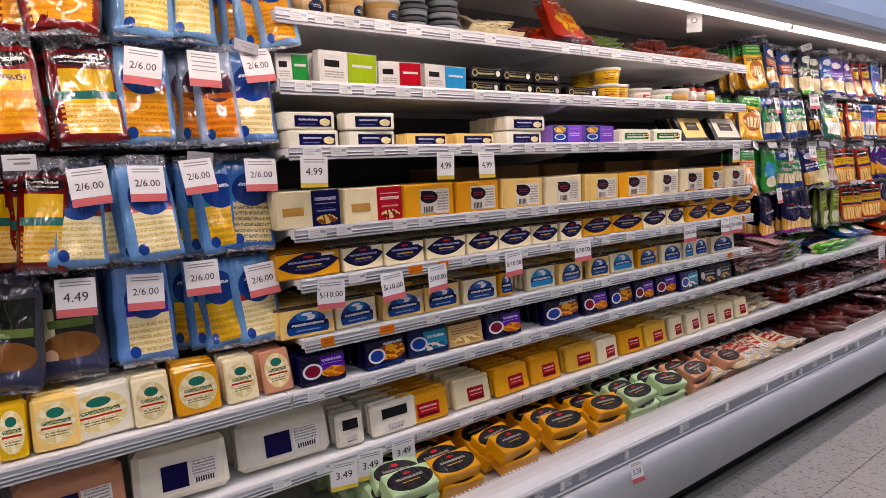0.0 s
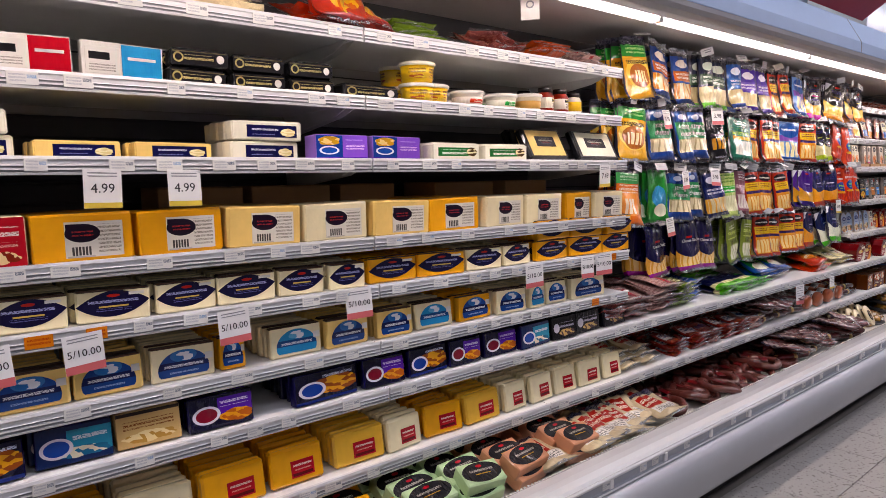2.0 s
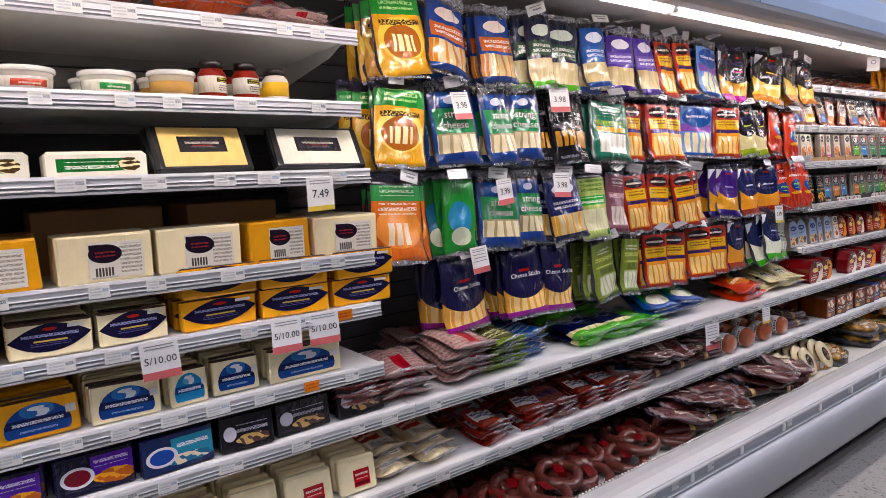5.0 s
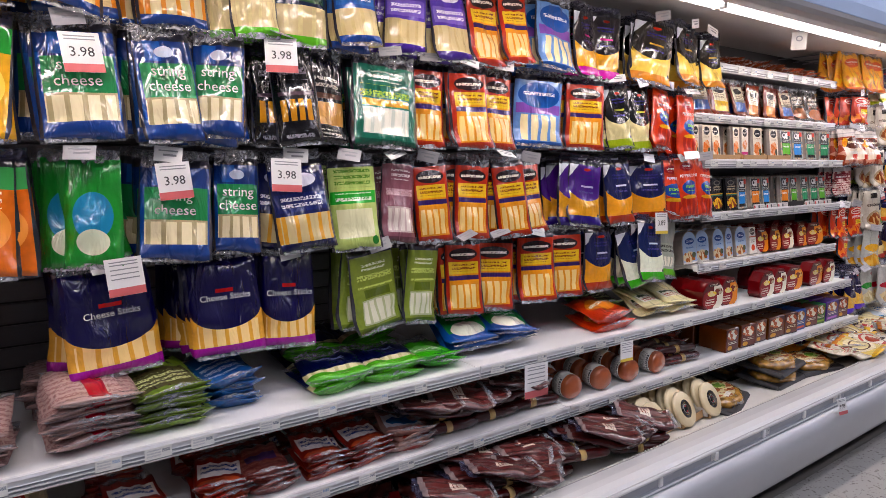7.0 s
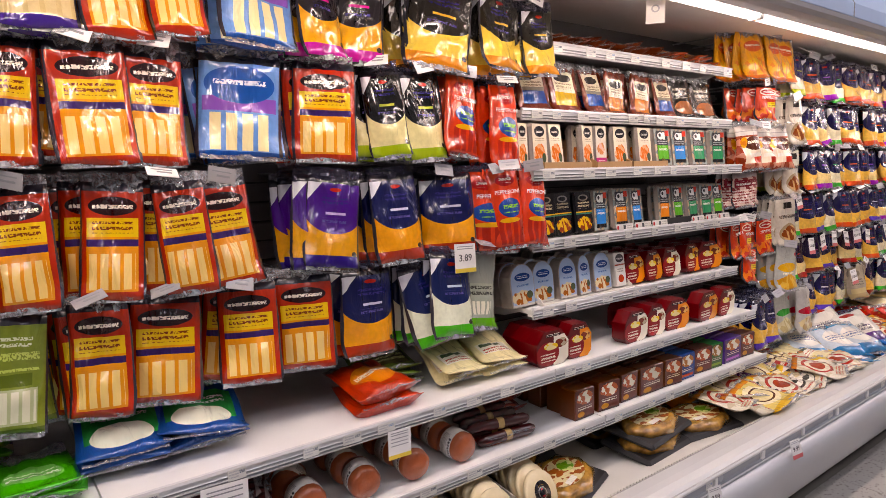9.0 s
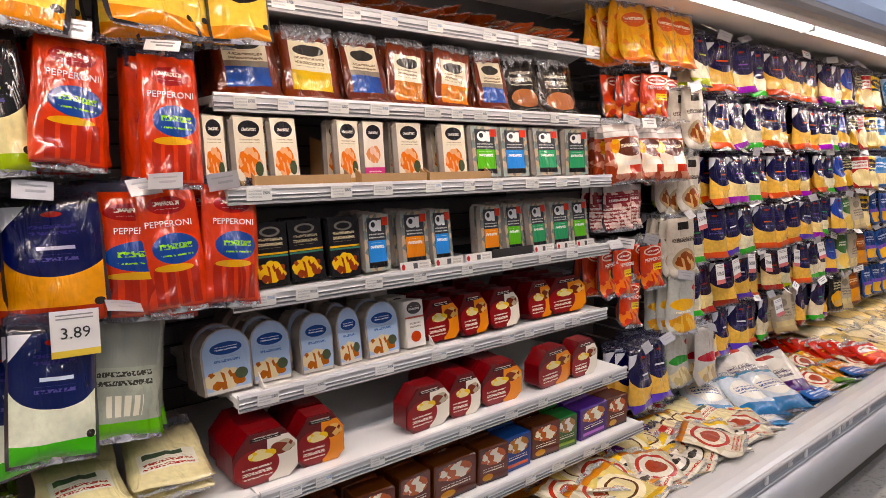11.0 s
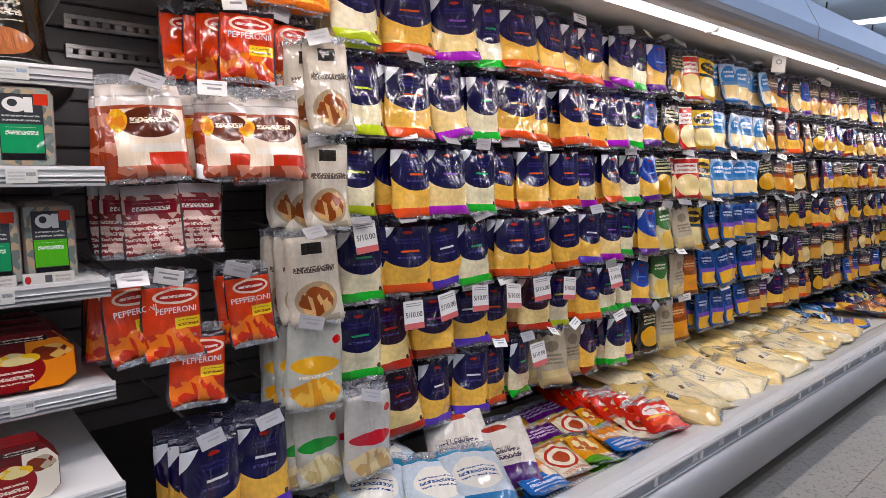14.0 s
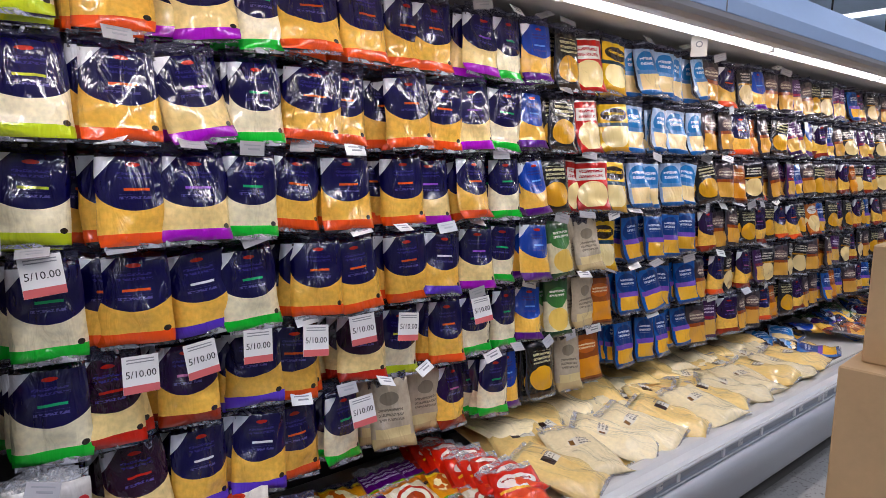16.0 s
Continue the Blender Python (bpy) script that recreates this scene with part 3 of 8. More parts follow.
DESIGNS = {
    "l": ("bright lime and navy bag of shredded white cheese", *shred("bcd01e", WHITE_CHEESE, "b9c35a")),
    "o": ("navy and orange bag of shredded cheddar", *shred("f2561a", CHEDDAR, "d2582a")),
    "p": ("navy and purple bag of shredded blended cheese", *shred("aa4cc0", YEL, "8a62b8")),
    "g": ("navy and green bag of shredded white cheese", *shred("3fc048", WHITE_CHEESE, "3f9a6a")),
    "b": ("bright blue bag of shredded cheese", *shred("5a2f80", CHEDDAR, "7fa8e8", "1a3f9e")),
    "r": ("dark red-footed bag of shredded cheese", *shred("b8342a", YEL, "c0504a", "2a1228")),
    "e": ("dark brown-footed bag of shredded cheddar", *shred("8a3426", CHEDDAR, "9a5a8a", "241538")),
    "n": ("navy bag of shredded cheddar with violet foot", *shred("6d58c0", CHEDDAR, "e0e0e8")),
    "k": ("black bag of shredded cheese with a gold label", "20201e", [("r", .1, .9, .55, .9, "1a1a18"), ("e", .5, .35, .4, .22, "d9a548"), ("t", .2, .8, .62, .85, "cfc8a0", 3), ("r", 0, 1, 0, .1, "3a2c20")]),
    "R": ("red and cream bag of shredded cheese", "c9302a", [("e", .5, .30, .42, .26, "f0dca4"), ("r", .1, .9, .58, .80, "e9e4da"), ("t", .16, .84, .60, .78, "b02a30", 2), ("r", 0, 1, .90, 1, "e8e0d8"), ("r", 0, 1, 0, .08, "b8241e")]),
    "y": ("yellow bag of shredded cheese with dark badge", "e8bd2a", [("e", .5, .72, .40, .13, "2c2218"), ("e", .5, .32, .40, .24, "f6e6ae"), ("t", .2, .8, .68, .77, "e8c03a", 1), ("r", 0, 1, 0, .10, "d9a21e"), ("r", 0, 1, .50, .57, "1f3a4a")]),
    "u": ("light blue bag of shredded cheese with arched badge", "a4bedd", [("e", .5, .62, .40, .26, "4f82bc"), ("r", .12, .88, .10, .46, "efd8a4"), ("t", .24, .76, .58, .78, "d9e6f4", 2), ("r", .08, .92, .42, .50, "6a8fc0"), ("r", 0, 1, 0, .09, "3a66a8")]),
    "v": ("blue bag of shredded cheese with violet band", "3a62a8", [("e", .5, .64, .42, .24, "24407e"), ("r", .12, .88, .10, .42, "e8b860"), ("t", .24, .76, .60, .76, "d0dcf0", 2), ("r", .08, .92, .38, .48, "7a5fb0"), ("r", 0, 1, 0, .08, "22407a")]),
    "m": ("dark bag of shredded cheese with tan label", "3a3238", [("r", .08, .92, .10, .46, "d8a862"), ("e", .5, .70, .36, .13, "6a5a58"), ("t", .2, .8, .63, .77, "d8ccb4", 2), ("r", .08, .92, .46, .54, "8a4a30"), ("r", 0, 1, 0, .08, "241d22")]),
    "q": ("brown and orange bag of shredded cheese", "8a4a22", [("r", .1, .9, .12, .48, "e0963a"), ("e", .5, .70, .36, .13, "b8622a"), ("t", .2, .8, .64, .76, "f0d8a8", 2), ("r", 0, 1, 0, .08, "5c2a14")]),
    "w": ("green-topped bag of shredded cheese", "d9d2b0", [("r", 0, 1, .62, 1, "3a5a38"), ("e", .5, .68, .40, .18, "4a7a44"), ("t", .2, .8, .68, .82, "e6ead8", 2), ("r", 0, 1, 0, .1, "24402a"), ("e", .5, .30, .38, .2, "e8c878")]),
    "h": ("pale paper-look bag of shredded cheese", "b8ad98", [("e", .5, .72, .22, .10, "8a8272"), ("t", .22, .78, .38, .58, "7a7264", 3), ("r", 0, 1, 0, .16, "c8b48a"), ("r", .1, .9, .16, .30, "d8c898")]),
    "sarg": ("red-framed pack of sliced cheddar", "7e120f", [("r", .20, .86, .10, .70, "e8922a"), ("r", .20, .86, .50, .70, "f0c23c"), ("t", .14, .88, .10, .42, "f6b95a", 5), ("e", .5, .80, .38, .07, "1c1518"), ("t", .2, .8, .77, .83, "f2ead8", 1), ("t", .22, .78, .58, .68, "5a2a10", 1)]),
    "sargy": ("red and yellow pack of sliced cheese", "74100f", [("r", .17, .88, .10, .74, "edbd3a"), ("r", .17, .88, .10, .40, "f4d488"), ("t", .12, .88, .12, .38, "e8a84a", 5), ("r", .08, .92, .44, .52, "2d6a62"), ("e", .5, .83, .42, .07, "221218"), ("t", .2, .8, .80, .86, "f2ead8", 1)]),
    "craf": ("clear blue pack of sliced white cheese", "7fa6cf", [("r", .22, .90, .08, .66, "f0dfa0"), ("t", .22, .90, .08, .50, "d8b860", 6), ("r", .22, .90, .58, .68, "c85a30"), ("e", .56, .68, .36, .18, "2a4f94"), ("t", .3, .8, .70, .76, "e0e8f4", 1), ("e", .30, .12, .09, .06, "24478a")]),
    "crafo": ("clear blue pack of sliced cheddar", "86abd2", [("r", .20, .90, .08, .64, "eda53a"), ("t", .20, .90, .08, .44, "c87a20", 6), ("r", .20, .90, .54, .64, "d2602a"), ("e", .55, .68, .36, .17, "2a4f94"), ("t", .3, .8, .69, .75, "e0e8f4", 1), ("e", .28, .12, .09, .06, "24478a")]),
    "crafd": ("clear pack of sliced orange cheese with dark badge", "9aa9be", [("r", .20, .90, .08, .62, "e8872a"), ("t", .20, .90, .08, .44, "b8601a", 5), ("e", .55, .64, .36, .18, "4a3240"), ("r", .20, .90, .50, .56, "a8603a"), ("e", .28, .12, .09, .06, "2a4a80")]),
    "crafp": ("clear blue pack of sliced cheese with violet band", "6f92c8", [("r", .20, .92, .10, .56, "efe0b0"), ("t", .20, .92, .10, .42, "cdb478", 5), ("r", .20, .92, .50, .60, "5a3f9a"), ("e", .56, .66, .37, .20, "22418c"), ("t", .3, .8, .69, .75, "e0e8f4", 1), ("e", .28, .13, .09, .06, "22418c")]),
    "crafr": ("clear blue pack of sliced white cheese with red band", "76a0cf", [("r", .18, .92, .08, .54, "f2e6b8"), ("t", .18, .92, .08, .44, "d6c080", 6), ("r", .18, .92, .50, .60, "b04434"), ("e", .55, .66, .38, .20, "24458e"), ("t", .3, .8, .69, .75, "e0e8f4", 1), ("e", .26, .12, .09, .06, "22418c")]),
    "crafb": ("clear blue pack of sliced yellow cheese with teal band", "6d98cc", [("r", .20, .92, .08, .56, "f0c258"), ("t", .20, .92, .08, .46, "c89a34", 5), ("r", .20, .92, .52, .63, "2f7f94"), ("e", .56, .68, .37, .19, "22408a"), ("t", .3, .8, .70, .76, "e0e8f4", 1), ("e", .28, .12, .09, .06, "22418c")]),
    "crafn": ("blue pack of sliced smoked cheese", "4f78b4", [("r", .20, .92, .08, .54, "d8c894"), ("t", .20, .92, .08, .54, "7a7466", 7), ("e", .56, .68, .37, .19, "1c3474"), ("t", .3, .8, .70, .76, "c8d4e8", 1), ("e", .28, .12, .09, .06, "22418c")]),
    "blkp": ("dark grey pack of sliced cheese with brown wrap picture", "3c3c42", [("r", .18, .86, .40, .86, "20231f"), ("r", .02, .30, .36, .70, "d9d2b0"), ("r", .20, .84, .50, .58, "5f7440"), ("e", .5, .32, .40, .14, "7a5638"), ("e", .22, .24, .10, .07, "d8b8a0"), ("r", 0, 1, 0, .2, "33364a")]),
    "combog": ("green and yellow bag of cheese snack sticks", "e2a526", [("r", 0, 1, .72, 1, "2f8f3c"), ("e", .5, .44, .42, .26, "f0d070"), ("e", .5, .40, .34, .20, "b06a3a"), ("t", .14, .86, .58, .70, "3a2a18", 1), ("t", .2, .8, .78, .92, "a8d890", 2), ("v", .3, .7, .28, .48, "f4e4b0", 3)]),
    "comboo": ("green and orange bag of cheese snack sticks", "e0702a", [("r", 0, 1, .74, 1, "4a9a5a"), ("e", .5, .42, .42, .24, "f2a46a"), ("t", .16, .84, .58, .72, "f8e8d8", 2), ("v", .28, .72, .22, .48, "f4e0c0", 3), ("t", .2, .8, .80, .92, "c8e8c8", 2)]),
    "stko": ("blue bag of orange cheese sticks", *sticks("24448e", "c8662a", "d08238", "f4e8dc", "233c7a")),
    "stkb": ("blue bag of white cheese sticks", *sticks("2a56a0", "3a6ab4", "c8b888", "dce8f4", "24448e")),
    "gdk": ("dark bag of cheese sticks with green foot", *sticks("16203a", "2a4a30", "d8cc9a", "d4e0d0", "5cb436")),
    "wpur": ("purple bag of cheese sticks", *sticks("5b4a9c", "7a68b8", "c4b284", "f0ecf8", "4a3a84")),
    "wgrn": ("dark green bag of white string cheese", "1c6450", [("r", .16, .84, .14, .44, "c8d0c4"), ("v", .18, .82, .15, .43, "e6e6d8", 4), ("r", .16, .84, .46, .54, "e0a83a"), ("t", .14, .86, .56, .70, "9cc45a", 1), ("t", .24, .76, .74, .86, "d8e6d8", 2), ("r", 0, 1, 0, .08, "124a3a")]),
    "woliv": ("olive green bag of white string cheese", "7c8c44", [("r", .16, .84, .10, .40, "b4bc94"), ("v", .18, .82, .12, .38, "dcdcc4", 4), ("r", .24, .76, .42, .52, "5a6a2e"), ("t", .14, .86, .54, .70, "c4d47a", 1), ("t", .24, .76, .74, .84, "e0e6c8", 2), ("r", 0, 1, 0, .07, "5c6c30")]),
    "sary": ("red and yellow bag of string cheese snacks", "b0301a", [("r", .12, .88, .08, .70, "e0902c"), ("v", .16, .84, .10, .40, "efd090", 4), ("r", .12, .88, .54, .70, "e4bc3a"), ("r", .12, .88, .46, .52, "3a2a58"), ("e", .5, .80, .36, .08, "2a1518"), ("t", .2, .8, .77, .83, "f0e6d8", 1), ("t", .2, .8, .57, .67, "7a3a18", 2)]),
    "crstr": ("light blue bag of string cheese with violet band", "7a9fd8", [("v", .14, .86, .08, .44, "f0e4b4", 4), ("r", .08, .92, .46, .60, "8a62b4"), ("e", .5, .72, .40, .18, "2f5aa8"), ("t", .2, .8, .70, .78, "e4ecf8", 1), ("r", 0, 1, 0, .07, "3058a4")]),
    "blkpk": ("black bag of cheese snacks with pink foot", *shred("c04a9a", "e6a850", "c8508a", "17141c")),
    "blkor": ("black bag of cheese snacks with orange foot", *shred("e08a22", "f0cf70", "d8b060", "16140f")),
    "blklim": ("black bag of cheese snacks with lime foot", *shred("9ab428", "e6dca8", "b8c060", "15171a")),
    "blk": ("black bag of tan cheese sticks", "131318", [("v", .14, .86, .24, .46, "c8924e", 4), ("t", .2, .8, .66, .78, "8a8690", 1), ("r", .14, .9, .50, .54, "4a3a44"), ("t", .2, .8, .06, .13, "8a8890", 1)]),
    "blktan": ("black bag of tan cheese bites", "17161a", [("r", .14, .90, .20, .46, "c99a62"), ("t", .2, .85, .60, .74, "d8d4c8", 2), ("r", .14, .9, .50, .56, "5a4034"), ("t", .2, .8, .06, .15, "b8b4a8", 2)]),
    "navtan": ("navy bag of tan cheese sticks", *sticks("1c2250", "242c64", "d8a45c", "e0e0f0", "181c40")),
    "lime": ("lime green bag of white cheese sticks", "b9cf80", [("r", .06, .94, .52, .66, "3fae48"), ("t", .15, .85, .55, .64, "e8f4e0", 1), ("t", .15, .85, .70, .90, "5a8a3c", 3), ("r", .15, .85, .14, .46, "e8e8c0"), ("e", .85, .10, .07, .05, "2f7a34")]),
    "mauve": ("mauve bag of white string cheese", "8a5c66", [("r", .16, .84, .12, .42, "c8b4b0"), ("v", .18, .82, .14, .40, "e6dcd4", 4), ("t", .14, .86, .54, .68, "d8b8bc", 1), ("t", .24, .76, .74, .86, "ecdcdc", 2), ("r", 0, 1, 0, .07, "6a424c")]),
    "greenb": ("green bag with blue oval", "2f8a3c", [("e", .5, .48, .34, .22, "3a8ab4"), ("e", .5, .24, .28, .12, "dce4c8")]),
    "purp": ("purple bag of cheese bites", *shred("3a2f74", "e6a64a", "c8b8e0", "4a2f78")),
    "navor": ("navy bag of cheese bites with red foot", *shred("a83a26", "eaa044", "c8c8e0", "1c2048")),
    "navgr": ("navy bag of cheese curds with green foot", *shred("3fae2e", "e0e4cc", "c8d8e8", "16224e")),
    "pepst": ("orange-red bag of pepperoni sticks", "d63e1c", [("e", .56, .50, .36, .12, "2c4a8e"), ("t", .32, .82, .44, .54, "8ad04a", 1), ("e", .5, .84, .30, .07, "a01818"), ("t", .3, .7, .81, .87, "f0dcd0", 1), ("v", .12, .88, .06, .34, "a82a1a", 4), ("e", .5, .35, .30, .03, "e0a83a"), ("r", 0, 1, 0, .04, "a8241a")]),
    "pepr": ("orange-red bag of sliced pepperoni", "d8401a", [("n", .5, .20, .55, .22, "e8782a", "c8321a"), ("e", .55, .80, .36, .10, "f0d8c4"), ("e", .55, .80, .31, .07, "b8281a"), ("t", .30, .80, .77, .83, "f4e4d8", 1), ("r", .52, .94, .38, .52, "f0cf32"), ("t", .56, .90, .41, .49, "8a3a1a", 1), ("r", 0, 1, 0, .03, "a8281a"), ("r", 0, 1, .95, 1, "c83a1c")]),
    "orb": ("orange-yellow bag of sliced pepperoni", "f0a41e", [("n", .5, .24, .5, .24, "f0b83a", "e8861e"), ("e", .5, .72, .36, .12, "d8581a"), ("t", .2, .8, .68, .76, "f4e4c8", 1), ("r", 0, 1, 0, .07, "e8741a")]),
    "zipw": ("clear zip bag of cooked bacon with cream label", "a05a48", [("n", .4, .3, .8, .5, "9a4a3a", "c88a76"), ("r", 0, 1, .78, 1, "d2ccc6"), ("r", 0, 1, .865, .885, "a8a4a0"), ("r", .16, .96, .16, .74, "ecdcc6"), ("e", .56, .60, .34, .16, "5a2a1a"), ("t", .34, .80, .56, .66, "f0e0c8", 1), ("r", .30, .96, .30, .38, "ece4d8"), ("r", .50, .96, .16, .29, "c8341e"), ("n", .22, .62, .11, .13, "f0b03a", "e88a2a")]),
    "zipm": ("clear bag of diced ham and bacon pieces", "a86a64", [("n", .5, .45, .8, .7, "8a4444", "d8b4ac"), ("r", 0, 1, .80, 1, "b8b2b4"), ("t", .02, .98, .06, .50, "e4d0c8", 6), ("r", .1, .9, .56, .74, "8a2a34"), ("t", .2, .8, .60, .70, "ecdcd8", 1)]),
    "whtm": ("white bag of dairy-free shreds with a bowl picture", "cfc8ba", [("e", .5, .28, .38, .21, "a89478"), ("n", .5, .28, .34, .18, "8a4a2c", "d0a878"), ("r", .30, .66, .80, .93, "2a2622"), ("t", .14, .88, .56, .68, "6a5a4c", 1), ("r", .6, .9, .03, .10, "a8a090")]),
    "daiy": ("pale bag of dairy-free shreds with yellow band", "b4b6ae", [("e", .5, .50, .42, .10, "e0a83a"), ("n", .5, .18, .46, .18, "dc9a3a", "e8bc6a"), ("t", .2, .8, .34, .40, "f0e4c8", 1), ("e", .86, .78, .08, .05, "c43a3a")]),
    "daig": ("pale bag of dairy-free shreds with green band", "c2c4bc", [("e", .5, .48, .42, .08, "3f9a4a"), ("n", .5, .18, .46, .18, "e2d8b0", "c8b88a"), ("e", .86, .78, .08, .05, "c43a3a")]),
    "dair": ("pale bag of dairy-free shreds with red band", "c4c2be", [("e", .5, .48, .42, .08, "c42f3c"), ("n", .5, .18, .46, .18, "e4d2a4", "c8a878"), ("e", .86, .80, .08, .05, "c43a3a")]),
    "daist": ("grey bag of dairy-free cheese sticks with green foot", "9aa092", [("r", 0, 1, 0, .14, "5fa83a"), ("r", .12, .88, .56, .98, "8b9088"), ("t", .18, .82, .40, .54, "3a3a34", 2), ("v", .3, .7, .18, .34, "dcd8c4", 4)]),
    "stick": ("navy bag of cheese sticks with magenta foot", "e0aa62", [("v", .08, .92, .08, .34, "f2d29a", 5), ("r", 0, 1, .44, 1, "15133e"), ("e", .5, .46, .48, .18, "15133e"), ("r", 0, 1, 0, .11, "96308c"), ("r", .38, .62, .66, .70, "b02a2a")]),
    "string": ("green and blue bag of string cheese", "a89c78", [("v", .10, .90, .14, .38, "e2d8b4", 4), ("r", .10, .93, .40, .72, "1f8048"), ("r", 0, 1, .72, 1, "1d3570"), ("r", 0, .10, .1, .75, "24488c"), ("r", .93, 1, .1, .75, "24488c"), ("r", .2, .45, .74, .92, "3a5ca0"), ("e", .5, .82, .15, .05, "c4cfe0"), ("r", 0, 1, 0, .16, "1f3d80")]),
    "f": ("black bag of shredded cheese with cream window", "1c1a20", [("e", .5, .34, .40, .24, "e6cf9a"), ("t", .18, .82, .66, .86, "d8d0c0", 3), ("r", .1, .9, .56, .60, "b8862e"), ("r", 0, 1, 0, .08, "3a2a1c")]),
    "j": ("orange and white bag of shredded cheese", "d9762a", [("e", .5, .34, .40, .24, "f0d8a0"), ("e", .5, .74, .34, .12, "f0ead8"), ("t", .24, .76, .69, .79, "8a2a1a", 2), ("r", 0, 1, 0, .10, "b8501e")]),
    "z": ("violet and tan bag of shredded cheese", "4a2f58", [("r", .10, .90, .12, .48, "e2b870"), ("t", .2, .8, .64, .82, "d8c8e0", 2), ("r", .1, .9, .50, .56, "8a3a4a"), ("r", 0, 1, 0, .09, "33204a")]),
    # packs that lie flat or stand on shelves
    "tort": ("white bag of flour tortillas with violet corner", "d9d3c8", [("r", .45, 1, 0, .30, "4a2a66"), ("t", .2, .8, .36, .52, "4a3a5a", 2), ("e", .45, .72, .34, .16, "e8e2d6"), ("e", .5, .86, .2, .05, "a8423a")]),
    "tortb": ("blue and white bag of tortillas", "c8d4dc", [("r", 0, 1, 0, .26, "2a7ab0"), ("e", .5, .58, .36, .24, "e8e6dc"), ("t", .22, .78, .50, .66, "3a5a8a", 2), ("r", 0, 1, .90, 1, "1f86b0")]),
    "torty": ("yellow and cream bag of corn tortillas", "e6cf86", [("e", .5, .5, .38, .32, "f2e6c0"), ("e", .5, .5, .28, .22, "5a3a24"), ("e", .5, .5, .24, .18, "e8d9a8"), ("r", 0, 1, 0, .14, "e0b02e"), ("r", 0, 1, .88, 1, "d8872a")]),
    "tortr": ("cream bag of tortillas with a round red seal", "dcd2bc", [("n", .5, .5, .7, .6, "e4dcc8", "d0c4a8"), ("e", .5, .54, .38, .30, "b8382a"), ("e", .5, .54, .31, .24, "ece2cc"), ("e", .5, .54, .20, .15, "a8432a"), ("t", .18, .82, .08, .20, "c43a2a", 2), ("r", 0, 1, .90, 1, "c87a3a")]),
    "tortk": ("white and yellow bag of tortillas with a black round seal", "ece4d0", [("r", 0, 1, .86, 1, "f0c22e"), ("e", .5, .50, .40, .32, "1c1a18"), ("e", .5, .50, .34, .27, "ece6d8"), ("n", .5, .50, .22, .18, "2a2622", "e8e0d0"), ("t", .15, .85, .06, .14, "c83a24", 1)]),
    "choriz": ("red bag of chorizo links", "d42a1a", [("e", .5, .28, .40, .18, "e8502a"), ("e", .5, .68, .38, .17, "f0e0d4"), ("t", .2, .8, .66, .76, "9a2018", 1), ("r", .1, .9, .46, .52, "e8a63a")]),
    "boxb": ("blue and orange flat boxed pack with white print", "2a6ab8", [("r", 0, 1, .5, 1, "e88a2a"), ("t", .08, .92, .56, .84, "f4ecd8", 1), ("t", .1, .9, .14, .38, "dfe8f0", 2), ("e", .78, .5, .18, .14, "f0e6d0")]),
    "boxg": ("orange and green flat boxed pack with a food picture", "e89a2a", [("r", 0, 1, 0, .30, "5a9a3a"), ("n", .4, .66, .34, .24, "f4e2b0", "c8642a"), ("r", .5, .95, .08, .36, "ece6da"), ("t", .54, .92, .11, .33, "6a3a7a", 2), ("r", 0, 1, .92, 1, "f0c83a")]),
    "bigs": ("large clear bag of shredded yellow cheese", "f9da98", [("r", .34, .72, .56, .72, "f0ead8"), ("r", .34, .48, .56, .72, "2a1c18"), ("t", .5, .68, .62, .76, "8a8478", 3), ("r", 0, 1, .93, 1, "e9d5a0")]),
    "bigw": ("large clear bag of shredded pale cheese", "faeac0", [("e", .50, .66, .16, .07, "ece2cc"), ("r", .36, .44, .62, .70, "7a5a38"), ("t", .5, .68, .60, .74, "8a8478", 3), ("r", 0, 1, .93, 1, "efe2ba")]),
    "promo": ("flat violet and orange pack with green stripe", "5a2a6a", [("r", 0, 1, 0, .4, "d8862a"), ("r", 0, 1, .36, .42, "7a9a3a"), ("t", .1, .9, .56, .86, "dccfe4", 3), ("e", .7, .2, .2, .12, "eed08a")]),
    "fnav": ("navy and green bag of cheese sticks lying flat", "12163a", [("r", 0, 1, .20, .38, "c8c090"), ("v", .06, .94, .20, .38, "e6deb4", 5), ("e", .5, .46, .6, .14, "12163a"), ("r", 0, 1, 0, .22, "4aac24"), ("t", .1, .6, .06, .13, "a8e088", 1), ("t", .25, .75, .66, .78, "8a94b8", 1)]),
    "fgrn": ("bright green bag of cheese lying flat", "3fa534", [("e", .5, .5, .34, .22, "7ac06a"), ("t", .2, .8, .44, .58, "e4f0dc", 1), ("r", 0, 1, .88, 1, "2a6a2c")]),
    "fblu": ("blue and green bag of string cheese lying flat", "1f4a8e", [("r", .1, .9, .26, .78, "2a8a44"), ("e", .5, .30, .34, .18, "e4e8d4"), ("t", .2, .8, .54, .70, "e8f0e8", 2)]),
    "fred": ("red and orange bag of meat snacks lying flat", "c4381c", [("e", .5, .5, .36, .24, "e0822a"), ("t", .2, .8, .42, .58, "f0e0c8", 1)]),
    "fcream": ("cream pack of sliced white cheese with red and green label", "e8dcae", [("r", .14, .86, .28, .56, "ece6d4"), ("t", .18, .82, .30, .42, "b03a2a", 2), ("r", .2, .7, .46, .54, "4a5a44")]),
    "meatw": ("clear pack of pale sliced meat with red mark", "b59a94", [("t", 0, 1, .05, .95, "93706c", 9), ("r", .40, .62, .05, .60, "a83038")]),
